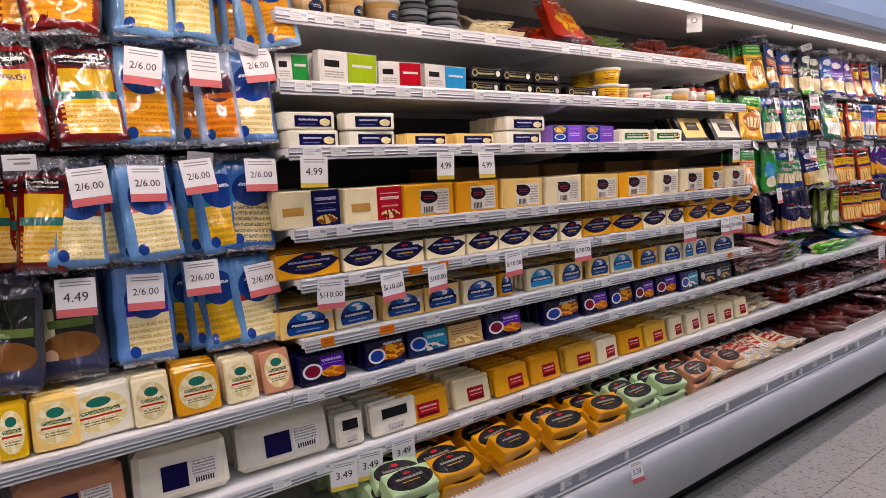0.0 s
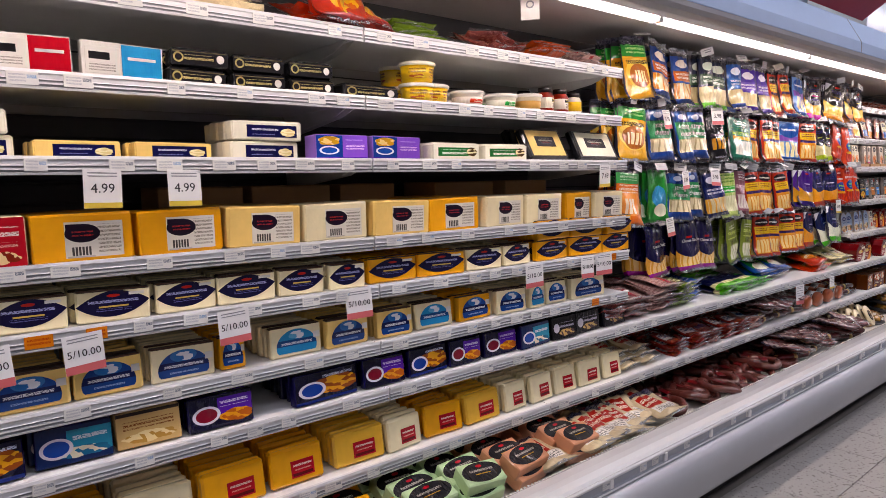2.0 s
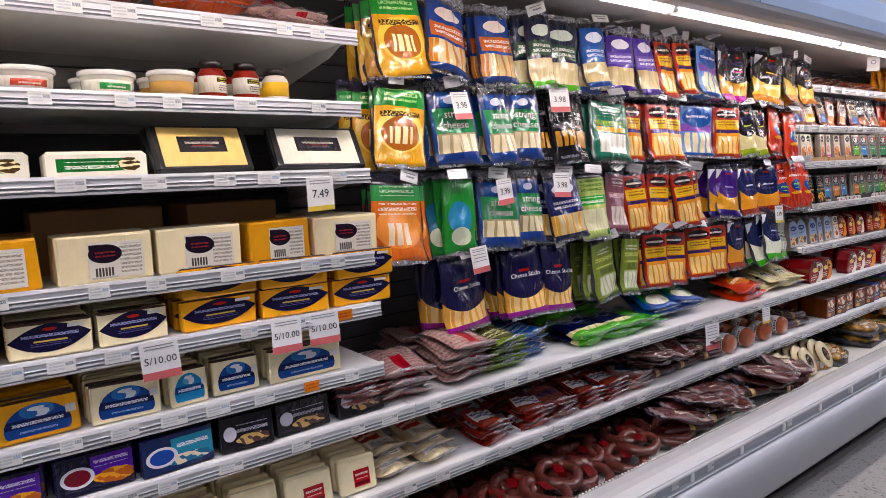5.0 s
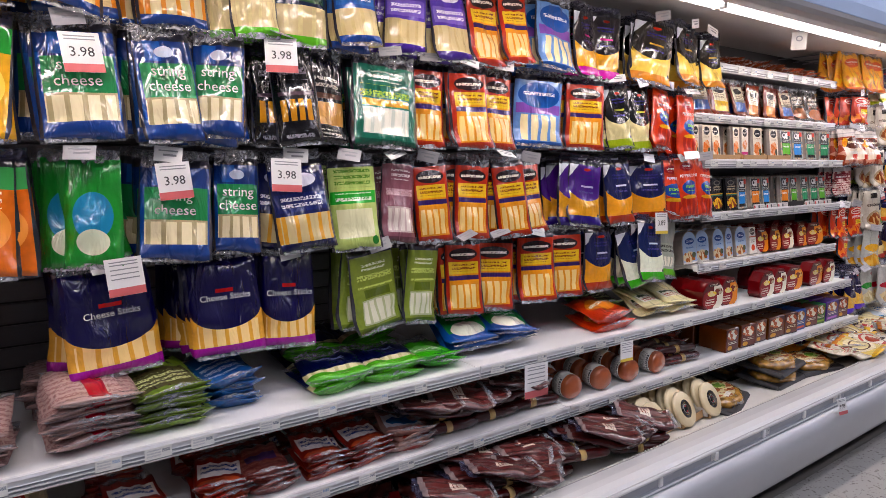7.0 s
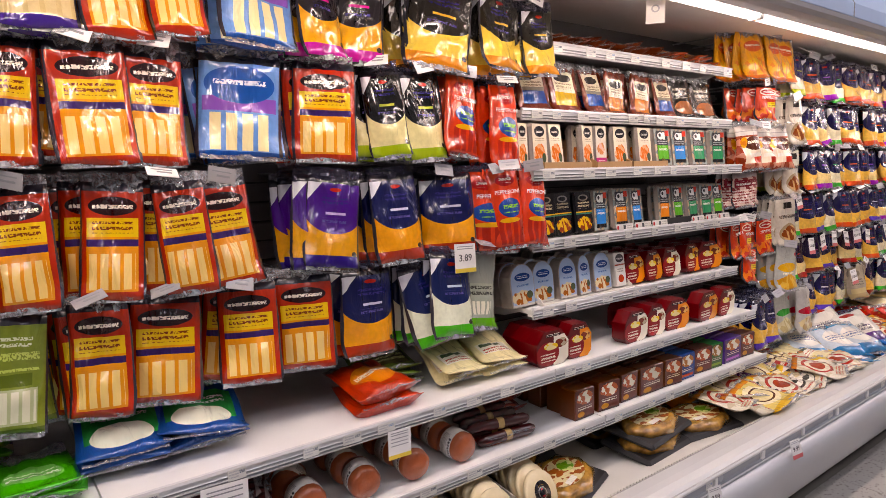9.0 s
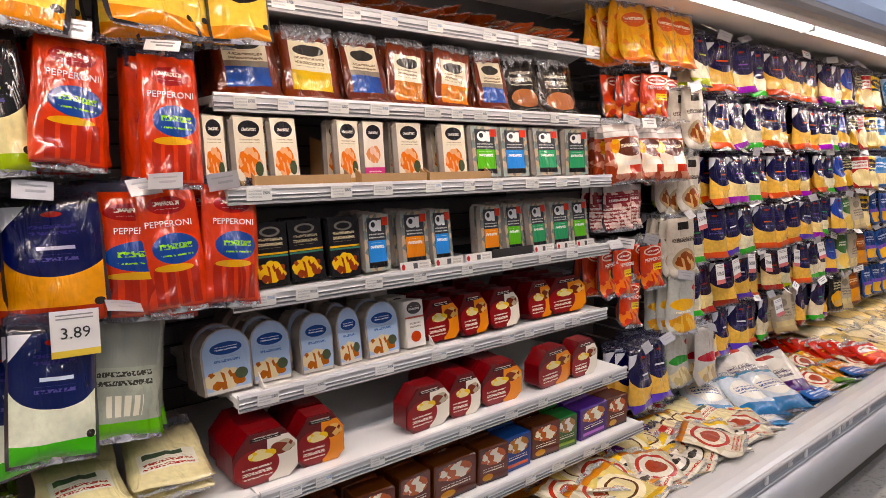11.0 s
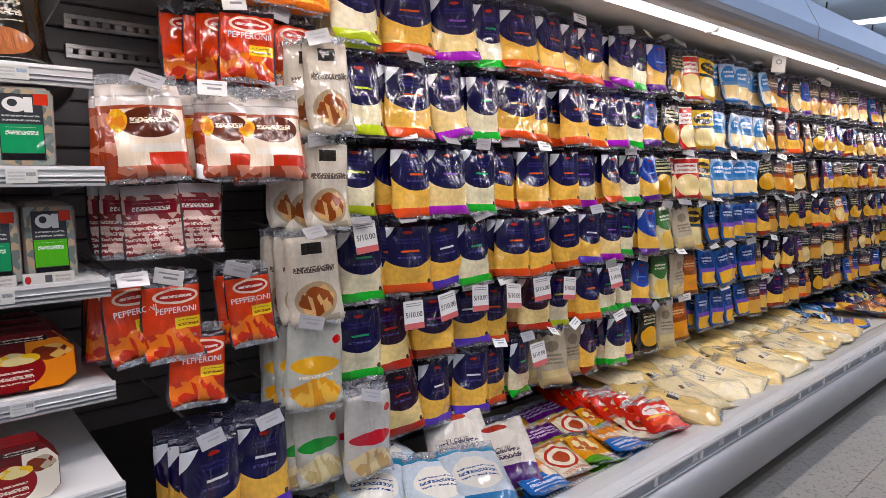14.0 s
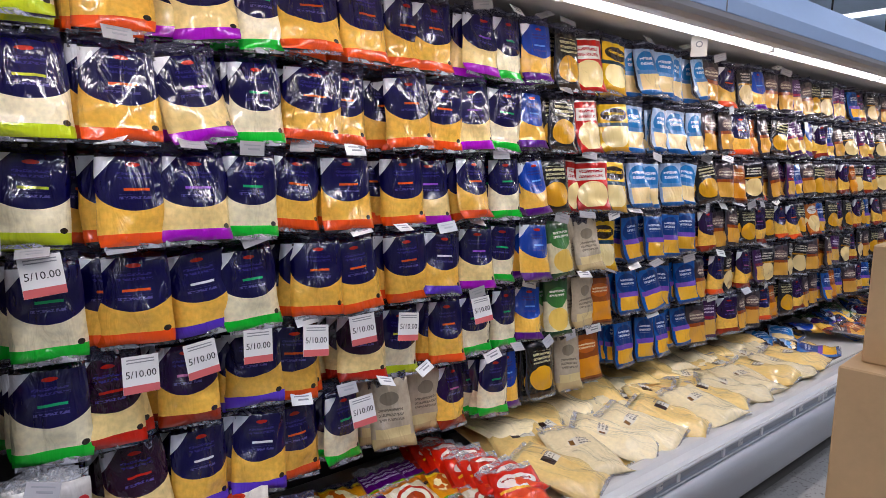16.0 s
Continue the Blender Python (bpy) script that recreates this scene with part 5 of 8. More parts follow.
LABELS = {
    "rnd": printed("round_label_print", "eadcae", [("n", .5, .5, .52, .52, "f0e6c4", "e4d29a"), ("e", .5, .74, .22, .12, "1f6a5a"), ("t", .14, .86, .46, .62, "2a5a44", 1), ("r", .12, .88, .38, .43, "b8382a"), ("t", .2, .8, .20, .33, "5a5a3a", 2)], 0.9, 0.3),
    "loaf": printed("loaf_label_print", "d9d5ca", [("t", .56, .96, .12, .92, "8a867c", 7), ("e", .30, .68, .30, .26, "1c1020"), ("r", .02, .30, .62, .94, "1c1020"), ("t", .12, .48, .60, .74, "a84a4a", 1), ("v", .10, .44, .06, .30, "4a4844", 6), ("r", .03, .50, .0, .05, "b8b4a8")], 0.7, 0.1),
    "violet": printed("violet_carton_print", "8a66c4", [("r", 0, .50, .12, 1, "24408e"), ("n", .24, .78, .22, .20, "ecd08a", "c89a4a"), ("e", .24, .40, .19, .17, "dfe2ec"), ("e", .24, .40, .15, .12, "3458a8"), ("t", .56, .94, .44, .66, "e8c8ec", 2), ("r", 0, 1, 0, .12, "5a3a98"), ("t", .56, .9, .78, .86, "b89ae0", 1)], 0.8, 0.1),
    "bar": printed("dark_bar_print", "17161a", [("t", .22, .74, .36, .70, "b8a878", 1), ("e", .12, .5, .09, .34, "a89a6a"), ("e", .12, .5, .06, .22, "201c1c"), ("e", .86, .5, .07, .28, "dcd8d0"), ("r", .02, .98, .86, .93, "6a6048")], 0.9, 0.2),
    "grnbar": printed("green_bar_print", "e6e2d2", [("r", .10, .90, .22, .80, "2a6a38"), ("t", .18, .72, .34, .66, "e4e8da", 1), ("n", .84, .5, .12, .34, "e8dcae", "4a3a24")], 0.9, 0.2),
    "slpur": printed("violet_slice_print", "14142e", [("r", .44, 1, .30, .92, "5f3f98"), ("n", .74, .30, .30, .22, "e09a3a", "b8602a"), ("e", .26, .44, .22, .28, "d8d4dc"), ("e", .26, .44, .17, .21, "7a2430"), ("t", .48, .94, .62, .80, "d8c8e4", 1)], 0.9, 0.25),
    "slbrn": printed("brown_slice_print", "13142c", [("n", .66, .52, .42, .36, "d89a48", "8a4a2a"), ("e", .26, .44, .22, .28, "d8d4dc"), ("e", .26, .44, .17, .21, "24408e"), ("t", .44, .94, .74, .90, "c8ccdc", 1), ("r", 0, 1, 0, .1, "24306a")], 0.9, 0.25),
    "slteal": printed("teal_slice_print", "1a2a52", [("r", .40, 1, .20, .88, "1f8aa8"), ("n", .60, .26, .40, .16, "e0d8bc", "2a6a8a"), ("e", .26, .44, .22, .28, "d8d4dc"), ("e", .26, .44, .17, .21, "2a4a9a"), ("t", .48, .94, .58, .78, "e0ecf0", 1)], 0.9, 0.25),
    "slbeige": printed("beige_slice_print", "c8a878", [("t", .10, .90, .50, .74, "7a4a2a", 2), ("n", .5, .24, .44, .18, "e4cfa0", "b08a54"), ("r", 0, 1, .9, 1, "2a1c18")], 0.9, 0.25),
    "slblk": printed("black_slice_print", "141318", [("t", .30, .90, .50, .74, "9a94a0", 1), ("n", .60, .26, .34, .18, "b89a6a", "4a3a3a"), ("e", .18, .5, .12, .22, "b8b4bc")], 0.9, 0.25),
    "oval": printed("oval_label_print", "130f30", [("e", .50, .80, .09, .06, "a82a26"), ("t", .16, .84, .50, .68, "8c90b4", 1), ("r", .30, .70, .36, .42, "b8a060"), ("t", .26, .74, .22, .32, "5a5c88", 1)], 0.8, 0.2),
    "arch": printed("arched_label_print", "24488a", [("e", .5, .78, .26, .24, "4f7cb4"), ("n", .5, .74, .22, .18, "e4e8ec", "4a78b4"), ("r", 0, 1, .30, .56, "15204e"), ("t", .12, .88, .34, .52, "e4e6ea", 1), ("t", .22, .78, .10, .22, "9ab4d8", 1)], 0.8, 0.2),
    "archt": printed("teal_label_print", "3f8fc0", [("n", .5, .74, .22, .18, "e4e8ec", "6fb0d4"), ("r", 0, 1, .30, .56, "1a4a80"), ("t", .12, .88, .34, .52, "e4e6ea", 1)], 0.8, 0.2),
    "dark": printed("dark_label_print", "18141c", [("t", .14, .86, .52, .78, "b8b0a0", 1), ("r", .28, .72, .40, .45, "a03028"), ("t", .24, .76, .24, .34, "6a6470", 1)], 0.8, 0.1),
    "brick": printed("brick_label_print", "1a1a44", [("t", .10, .62, .46, .74, "d8d8e4", 1), ("n", .82, .42, .16, .36, "f0e4b8", "e0cf98"), ("t", .10, .55, .20, .30, "8a8cb8", 1)], 0.8, 0.1),
    "red": printed("red_label_print", "b3202a", [("t", .10, .90, .62, .84, "f0dcd0", 1), ("r", .06, .94, .08, .26, "5e0e12"), ("t", .14, .86, .36, .50, "e8b0a0", 1)], 0.8, 0.1),
    "blackoval": printed("black_oval_print", "15141a", [("t", .20, .80, .52, .70, "9a968c", 1), ("e", .5, .80, .08, .07, "b8323a"), ("r", .30, .70, .38, .42, "b08a3a")], 0.8, 0.2),
    "card": printed("carton_text_print", "dcd9d2", [("r", .10, .70, .52, .80, "1c1a1c"), ("t", .10, .86, .10, .40, "8a8680", 3)], 0.6, 0.0),
    "navy": printed("navy_panel_print", "1a1c48", [("t", .12, .88, .62, .80, "c8ccd8", 1), ("t", .16, .84, .40, .50, "8a90b8", 1), ("n", .5, .18, .4, .14, "d8b878", "7a4a2a")], 0.7, 0.1),
    "redpanel": printed("red_panel_print", "b3202a", [("t", .12, .88, .62, .82, "f0e0d8", 1), ("t", .16, .84, .40, .50, "e0a8a0", 1), ("n", .5, .18, .4, .14, "e8d0a0", "7a2a1a")], 0.7, 0.1),
    "snk": printed("snack_front_print", "e3d9c4", [("e", .50, .83, .36, .12, "211f24"), ("t", .26, .74, .79, .87, "cfc8bc", 1), ("t", .16, .84, .62, .68, "a89a84", 1), ("n", .46, .34, .42, .24, "e2783a", "e8b08a"), ("e", .76, .24, .14, .11, "46503a"), ("r", 0, 1, 0, .07, "c8a878")], 1.0, 0.35),
    "snkp": printed("snack_pink_print", "e4dacb", [("e", .50, .83, .36, .12, "211f24"), ("t", .26, .74, .79, .87, "cfc8bc", 1), ("n", .46, .46, .38, .16, "d8946c", "e4bca8"), ("r", 0, 1, 0, .24, "d0608e"), ("t", .2, .8, .10, .18, "f0d8e0", 1)], 1.0, 0.35),
    "cp": printed("cracker_pouch_print", "16141a", [("e", .5, .86, .30, .08, "8a8478"), ("e", .5, .86, .22, .05, "211e22"), ("t", .14, .86, .60, .76, "c8b898", 2), ("r", 0, 1, .50, .53, "d8a02e"), ("r", 0, 1, .46, .49, "3f7a6a"), ("n", .46, .22, .46, .20, "e8b83a", "8a3a20"), ("r", 0, 1, 0, .06, "0e0d10")], 1.0, 0.3),
    "mini": printed("mini_brown_print", "5a2416", [("n", .5, .72, .46, .26, "e8dcc4", "b8552a"), ("t", .14, .86, .32, .42, "ecdcc4", 1), ("e", .3, .16, .18, .10, "c8862e"), ("r", 0, 1, 0, .07, "30100c")], 0.7, 0.1),
    "minib": printed("mini_blue_print", "24407e", [("n", .5, .72, .46, .26, "ece4d0", "b8702a"), ("t", .14, .86, .32, .42, "ecdcc4", 1), ("r", .1, .9, .1, .2, "c84a2a")], 0.7, 0.1),
    "ming": printed("mini_green_print", "3a5a26", [("n", .5, .72, .46, .26, "ece4d0", "a87a4a"), ("t", .14, .86, .32, .42, "ecdcc4", 1), ("r", .1, .9, .1, .2, "7a9a3a")], 0.7, 0.1),
    "minp": printed("mini_violet_print", "43205e", [("n", .5, .72, .46, .26, "ece4d0", "b86a3a"), ("t", .14, .86, .32, .42, "ecdcc4", 1), ("r", .1, .9, .1, .2, "a05ab0")], 0.7, 0.1),
    "crtw": printed("white_carton_print", "d9d5ce", [("e", .5, .84, .40, .13, "4a4648"), ("t", .2, .8, .80, .88, "d0ccc8", 1), ("r", 0, 1, .62, .66, "b86a5a"), ("t", .2, .8, .40, .54, "8a8078", 2), ("e", .5, .22, .28, .12, "c0503a")], 0.7, 0.1),
    "cup": printed("cup_lid_print", "a4bad6", [("e", .5, .70, .34, .10, "2a4a86"), ("t", .26, .74, .67, .73, "d8e2f0", 1), ("t", .22, .78, .48, .56, "5a78a8", 1), ("n", .42, .20, .46, .20, "d8c8a4", "a8663e"), ("e", .78, .26, .14, .09, "4a5440"), ("r", 0, 1, 0, .05, "d0ccc4")], 1.0, 0.3),
}
for _n, _c, _f in (("redo", "ef8a1e", "e8b878"), ("redw", "ebe2d2", "b8a890")):
    LABELS[_n] = printed(_n + "_carton_print", "5e0c10", [("r", .52, 1, 0, .86, _c), ("e", .34, .36, .36, .34, "8e1418"), ("n", .76, .62, .22, .15, "7a2e18", _f), ("n", .42, .56, .24, .12, "f0c22a", "ecd9a0"), ("t", .12, .58, .14, .36, "f0dccc", 2), ("r", .26, .74, .84, .92, "2a0a0c"), ("t", .30, .70, .86, .92, "e8d8cc", 1)], 0.8, 0.08)
for _n, _c in (("p3g", "52b81e"), ("p3b", "1f86d8"), ("p3t", "1a9a62"), ("p3o", "f08a1e")):
    LABELS[_n] = printed(_n + "_pack_print", "98a09a", [("n", .5, .5, .60, .62, "b8a48c", "707a78"), ("r", .14, .86, .06, .94, "3a3c40"), ("e", .42, .80, .20, .10, "f0f0ee"), ("e", .38, .82, .08, .05, "3a3c40"), ("r", .56, .70, .70, .90, "f0f0ee"), ("r", .72, .96, .80, .95, "d8412e"), ("t", .2, .8, .58, .66, "c8ccc8", 1), ("r", .16, .84, .16, .54, _c), ("t", .24, .76, .40, .50, "f0f4ec", 1), ("r", .16, .84, .06, .15, "17181a")], 1.0, 0.5, vary=0.14)
BARCODE = printed("barcode_print", "dedbd4", [("t", .08, .92, .30, .95, "77746c", 5), ("v", .15, .85, .05, .26, "3a3a38", 8)], 0.5, 0.1)


def disc(name, rx, rz, mat, top=1.0, y=0.0, n=28):
    """A thin oval (or, cut low, arched) label facing -y."""
    pts = [(rx * math.cos(2 * math.pi * i / n), max(-rz * top, rz * math.sin(2 * math.pi * i / n))) for i in range(n)]
    v = [(x, y, z) for x, z in pts] + [(x, y + 0.0012, z) for x, z in pts]
    f = [list(range(n))] + [[(i + 1) % n, i, n + i, n + (i + 1) % n] for i in range(n)]
    return mesh(name, v, f, [mat])


def leaf(name, rx, rz, mat, n=14):
    """A thin leaf-shaped label, pointed at both ends and bowed upwards, facing -y."""
    top = [(rx * (2 * i / n - 1), rz * (1 - abs(2 * i / n - 1) ** 1.8) + rz * 0.25 * (i / n)) for i in range(n + 1)]
    low = [(rx * (1 - 2 * i / n), -rz * (1 - abs(1 - 2 * i / n) ** 2.2) + rz * 0.25 * (1 - i / n)) for i in range(1, n)]
    pts = (top + low)[::-1]
    m = len(pts)
    return mesh(name, [(x, 0, z) for x, z in pts] + [(x, 0.0012, z) for x, z in pts], [list(range(m))[::-1], list(range(m, 2 * m))] + [[i, (i + 1) % m, m + (i + 1) % m, m + i] for i in range(m)], [mat])


def plate(name, w, h, mat):
    v, f = chamfer_box(-w / 2, w / 2, -0.0006, 0.0006, -h / 2, h / 2, 0.0002)
    return mesh(name, v, f, [mat])


BUILT = {}
PACKS = Heap()


def make(code, w):
    """A shelf pack of that kind and width: (body mesh, parts, depth, height, name, label). Parts: name, mesh, pose, label."""
    key = (code, round(w, 2))
    if key in BUILT:
        return BUILT[key]
    w = key[1]
    parts = []

    def front(nm, me, x, z, d, label="", push=0.0):
        parts.append((nm, me, pose(x, -d / 2 - 0.0012 - push, z), label))

    def blk(wd, hh, d, wrap, c=0.004):
        v, f = chamfer_box(-wd / 2, wd / 2, -d / 2, d / 2, 0, hh, c)
        rnd = random.Random(hash_seed(code))
        v = [(x * (1 + 0.02 * rnd.uniform(-1, 1)), y * (1 + 0.04 * rnd.uniform(-1, 1)), z * (1 + 0.02 * rnd.uniform(-1, 1))) for x, y, z in v]
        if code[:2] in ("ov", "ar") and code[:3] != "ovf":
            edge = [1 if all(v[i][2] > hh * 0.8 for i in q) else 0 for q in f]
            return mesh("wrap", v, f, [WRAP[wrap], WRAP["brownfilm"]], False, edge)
        return mesh("wrap", v, f, [WRAP[wrap]])

    if code[:2] == "ov" and code[:3] != "ovf":
        wrap = {"or": "or", "c": "c"}[code[2:]]
        d, h, nm, lab = 0.026, 0.074, "cheese_block", ("orange" if wrap == "or" else "cream") + " cheese block with a navy leaf label"
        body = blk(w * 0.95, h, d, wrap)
        front("leaf_label", leaf("leaf_label", w * 0.475, h * 0.40, LABELS["oval"]), w * 0.0, h * 0.50, d, "navy leaf-shaped label")
        front("corner_print", plate("corner_print", w * 0.2, h * 0.09, WRAP["paper"]), w * 0.30, h * 0.82, d)
    elif code[:4] == "arch":
        wrap, ink = {"y": ("y", "navy"), "c": ("c", "navy"), "o": ("or", "navy"), "t": ("c", "skyblue")}[code[4:]]
        d, h, nm, lab = 0.026, 0.085, "cheese_block", "cream or yellow cheese block with an arched blue label"
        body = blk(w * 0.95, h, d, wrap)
        front("arched_label", disc("arched_label", w * 0.38, h * 0.56, LABELS["arch" if ink == "navy" else "archt"], 0.35), 0, h * 0.32, d, "arched blue label")
        front("small_print", plate("small_print", w * 0.12, h * 0.2, WRAP["paper"]), w * 0.38, h * 0.6, d)
    elif code[:4] == "loaf":
        wrap = {"blue": "c", "red": "c", "or": "or", "y": "y", "c": "c"}[code[4:]]
        d, h, nm, lab = 0.10, 0.108, "cheese_loaf", "large " + {"c": "cream", "or": "orange", "y": "yellow"}[wrap] + " cheese loaf with printed label"
        body = blk(w * 0.97, h, d, wrap, 0.005)
        if code[4:] in ("blue", "red"):
            front("printed_panel", plate("printed_panel", w * 0.42, h * 0.96, LABELS["navy" if code[4:] == "blue" else "redpanel"]), w * 0.26, h * 0.5, d)
            front("emblem", plate("emblem", w * 0.30, h * 0.22, WRAP["tan"]), -w * 0.22, h * 0.45, d)
        else:
            front("paper_label", plate("paper_label", w * 0.56, h * 0.74, LABELS["loaf"]), w * 0.10, h * 0.46, d, "white label with dark leaf and barcode")
    elif code[:5] == "brick":
        wrap = "w" if code[5:] == "w" else "y"
        d, h, nm, lab = 0.05, 0.050 if wrap == "w" else 0.042, "cheese_brick", ("white" if wrap == "w" else "yellow") + " cheese brick with a dark label"
        body = blk(w * 0.95, h, d, wrap, 0.004)
        front("dark_label", plate("dark_label", w * 0.68, h * 0.62, LABELS["brick"]), w * 0.06, h * 0.48, d)
    elif code == "boxpur":
        d, h, nm, lab = 0.06, 0.072, "cheese_carton", "violet and yellow cream cheese carton"
        body = blk(w * 0.97, h, d, "lilac", 0.002)
        front("printed_front", plate("printed_front", w * 0.95, h * 0.97, LABELS["violet"]), 0, h * 0.5, d)
    elif code[:4] == "card":
        ink = {"teal": "grn", "lime": "lime", "red": "red", "blue": "skyblue"}[code[4:]]
        d, h, nm, lab = 0.035, 0.085 if ink != "lime" else 0.10, "cheese_carton", f"white cheese carton with a {code[4:]} panel"
        body = blk(w * 0.96, h, d, "paper", 0.002)
        front("printed_panel", plate("printed_panel", w * 0.48, h * 0.94, WRAP[ink]), w * 0.22, h * 0.5, d)
        front("emblem", plate("emblem", w * 0.40, h * 0.70, LABELS["card"]), -w * 0.24, h * 0.52, d)
        front("title", plate("title", w * 0.34, h * 0.08, WRAP["paper"]), w * 0.22, h * 0.62, d, "", 0.0012)
    elif code in ("packblk", "packdark", "packgrn"):
        d, h, nm, lab = 0.06, 0.045 if code != "packgrn" else 0.06, "cheese_pack", ("black" if code != "packgrn" else "white and green") + " wrapped cheese pack"
        body = blk(w * 0.94, h, d, "black" if code != "packgrn" else "w", 0.008)
        front("printed_front", plate("printed_front", w * 0.9, h * 0.8, LABELS["bar" if code != "packgrn" else "grnbar"]), 0, h * 0.5, d)
    elif code in ("traytan", "traycrm"):
        d, h, nm, lab = 0.03, 0.125, "cheese_tray", "black tray of sliced cheese with printed label, leaning back"
        body = blk(w * 0.9, h, d, "black", 0.006)
        front("cheese_window", plate("cheese_window", w * 0.76, h * 0.84, WRAP["y" if code == "traytan" else "w"]), 0, h * 0.5, d)
        front("dark_label", plate("dark_label", w * 0.44, h * 0.34, LABELS["dark"]), 0, h * 0.55, d, "", 0.0012)
    elif code[:2] == "sl":
        wrap, ink = {"pur": ("navy", "purple"), "brn": ("navy", "tan"), "teal": ("navy", "teal"), "beige": ("beige", "w"), "blk": ("black", "grey")}[code[2:]]
        d, h, nm, lab = 0.028, 0.085, "sliced_cheese_carton", f"dark cheese slice pack with {ink} print"
        body = blk(w * 0.95, h, d, wrap, 0.003)
        front("printed_front", plate("printed_front", w * 0.92, h * 0.94, LABELS[code]), 0, h * 0.5, d)
    elif code[:2] == "rl":
        wrap = {"y": "gold", "c": "c", "o": "or"}[code[2:]]
        d, h, nm, lab = 0.026, 0.098, "sliced_cheese_pack", {"gold": "yellow", "c": "cream", "or": "orange"}[wrap] + " stack of sliced cheese with a red label"
        body = blk(w * 0.92, h, d, wrap, 0.006)
        front("red_label", plate("red_label", w * 0.40, h * 0.46, LABELS["red"]), w * 0.08, h * 0.40, d, "red label")
    elif code[:3] == "ovf":
        wrap = {"g": "g", "o": "or", "m": "m"}[code[3:]]
        d, h, nm, lab = 0.05, 0.085, "cheese_block", {"g": "pale green", "or": "orange", "m": "pink"}[wrap] + " wrapped cheese block with black oval label"
        body = blk(w * 0.9, h, d, wrap, 0.004)
        front("oval_label", disc("oval_label", w * 0.44, h * 0.44, LABELS["blackoval"]), 0, h * 0.5, d, "black oval label")
    elif code == "wpack":
        d, h, nm, lab = 0.03, 0.10, "cheese_pack", "white wrapped cheese pack with a black label"
        body = blk(w * 0.9, h, d, "w", 0.008)
        front("black_label", plate("black_label", w * 0.5, h * 0.30, WRAP["black"]), 0, h * 0.66, d)
        front("barcode", plate("barcode", w * 0.4, h * 0.2, BARCODE), 0, h * 0.24, d)
    elif code[:3] == "rnd" or code in ("ylabel", "yelbag"):
        wrap = {"rndc": "w", "rndg": "c", "rndo": "or", "rndm": "m", "ylabel": "y", "yelbag": "yellow"}[code]
        d, h, nm, lab = 0.024, 0.118, "sliced_cheese_pack", {"w": "white", "c": "pale yellow", "or": "orange", "m": "pink", "y": "yellow", "yellow": "bright yellow"}[wrap] + " sliced cheese pack with a round label"
        body = blk(w * 0.94, h, d, wrap, 0.006)
        front("round_label", disc("round_label", w * 0.40, h * 0.40, LABELS["rnd"]), 0, h * 0.5, d, "round pale label with green print")
    elif code in ("trayw", "trayo"):
        d, h, nm, lab = 0.08, 0.135, "cheese_tub", "large clear tray of sliced pale cheese with a navy label"
        body = blk(w * 0.94, h, d, "w" if code == "trayw" else "m", 0.014)
        front("navy_label", plate("navy_label", w * 0.26, h * 0.45, WRAP["navy"]), -w * 0.08, h * 0.42, d, "navy label")
        front("barcode", plate("barcode", w * 0.28, h * 0.45, BARCODE), w * 0.21, h * 0.42, d)
    elif code in ("snk", "snkp"):
        d, h, nm, lab = 0.03, 0.155, "snack_pack", "clear tall snack pack with dark badge and meat picture"
        body = blk(w * 0.90, h, d, "clear", 0.010)
        front("printed_front", plate("printed_front", w * 0.76, h * 0.96, LABELS[code]), 0, h * 0.5, d, "cream printed front with dark badge")
    elif code[:2] == "p3":
        ink = {"g": "lime", "b": "sky blue", "t": "green", "o": "orange"}[code[2:]]
        d, h, nm, lab = 0.03, 0.155, "snack_pack", f"clear snack pack with {ink} block and white mark"
        body = blk(w * 0.94, h, d, "clear", 0.012)
        front("printed_front", plate("printed_front", w * 0.86, h * 0.94, LABELS[code]), 0, h * 0.5, d, f"grey printed front with {ink} block")
    elif code == "cp":
        d, h, nm, lab = 0.03, 0.150, "snack_pack", "black snack pouch with cheese and cracker picture"
        body = blk(w * 0.94, h, d, "black", 0.008)
        front("printed_front", plate("printed_front", w * 0.90, h * 0.98, LABELS["cp"]), 0, h * 0.5, d)
    elif code == "cup":
        d, h, nm, lab = 0.05, 0.145, "snack_cup", "round-topped clear snack cup with pale blue lid"

        def dome(k, y0, y1, mat):
            pts = [(-w * .42 * k, 0), (w * .42 * k, 0), (w * .45 * k, h * .6)] + [(w * .45 * k * math.cos(a * math.pi / 10), h * .6 + h * .4 * k * math.sin(a * math.pi / 10)) for a in range(1, 10)] + [(-w * .45 * k, h * .6)]
            n = len(pts)
            return mesh("snack_cup", [(x, y0, z) for x, z in pts] + [(x, y1, z) for x, z in pts], [list(range(n)), list(range(n, 2 * n))[::-1]] + [[(i + 1) % n, i, n + i, n + (i + 1) % n] for i in range(n)], [mat])

        body = dome(1.0, -d / 2, d / 2, WRAP["clear"])
        parts.append(("printed_lid", dome(0.92, -0.001, 0.0006, LABELS["cup"]), pose(0, -d / 2 - 0.0012, 0.002), "pale blue printed lid"))
    elif code[:3] == "red":
        d, h, nm, lab = 0.055, 0.120, "snack_carton", "eight-sided dark red snack carton with food picture"

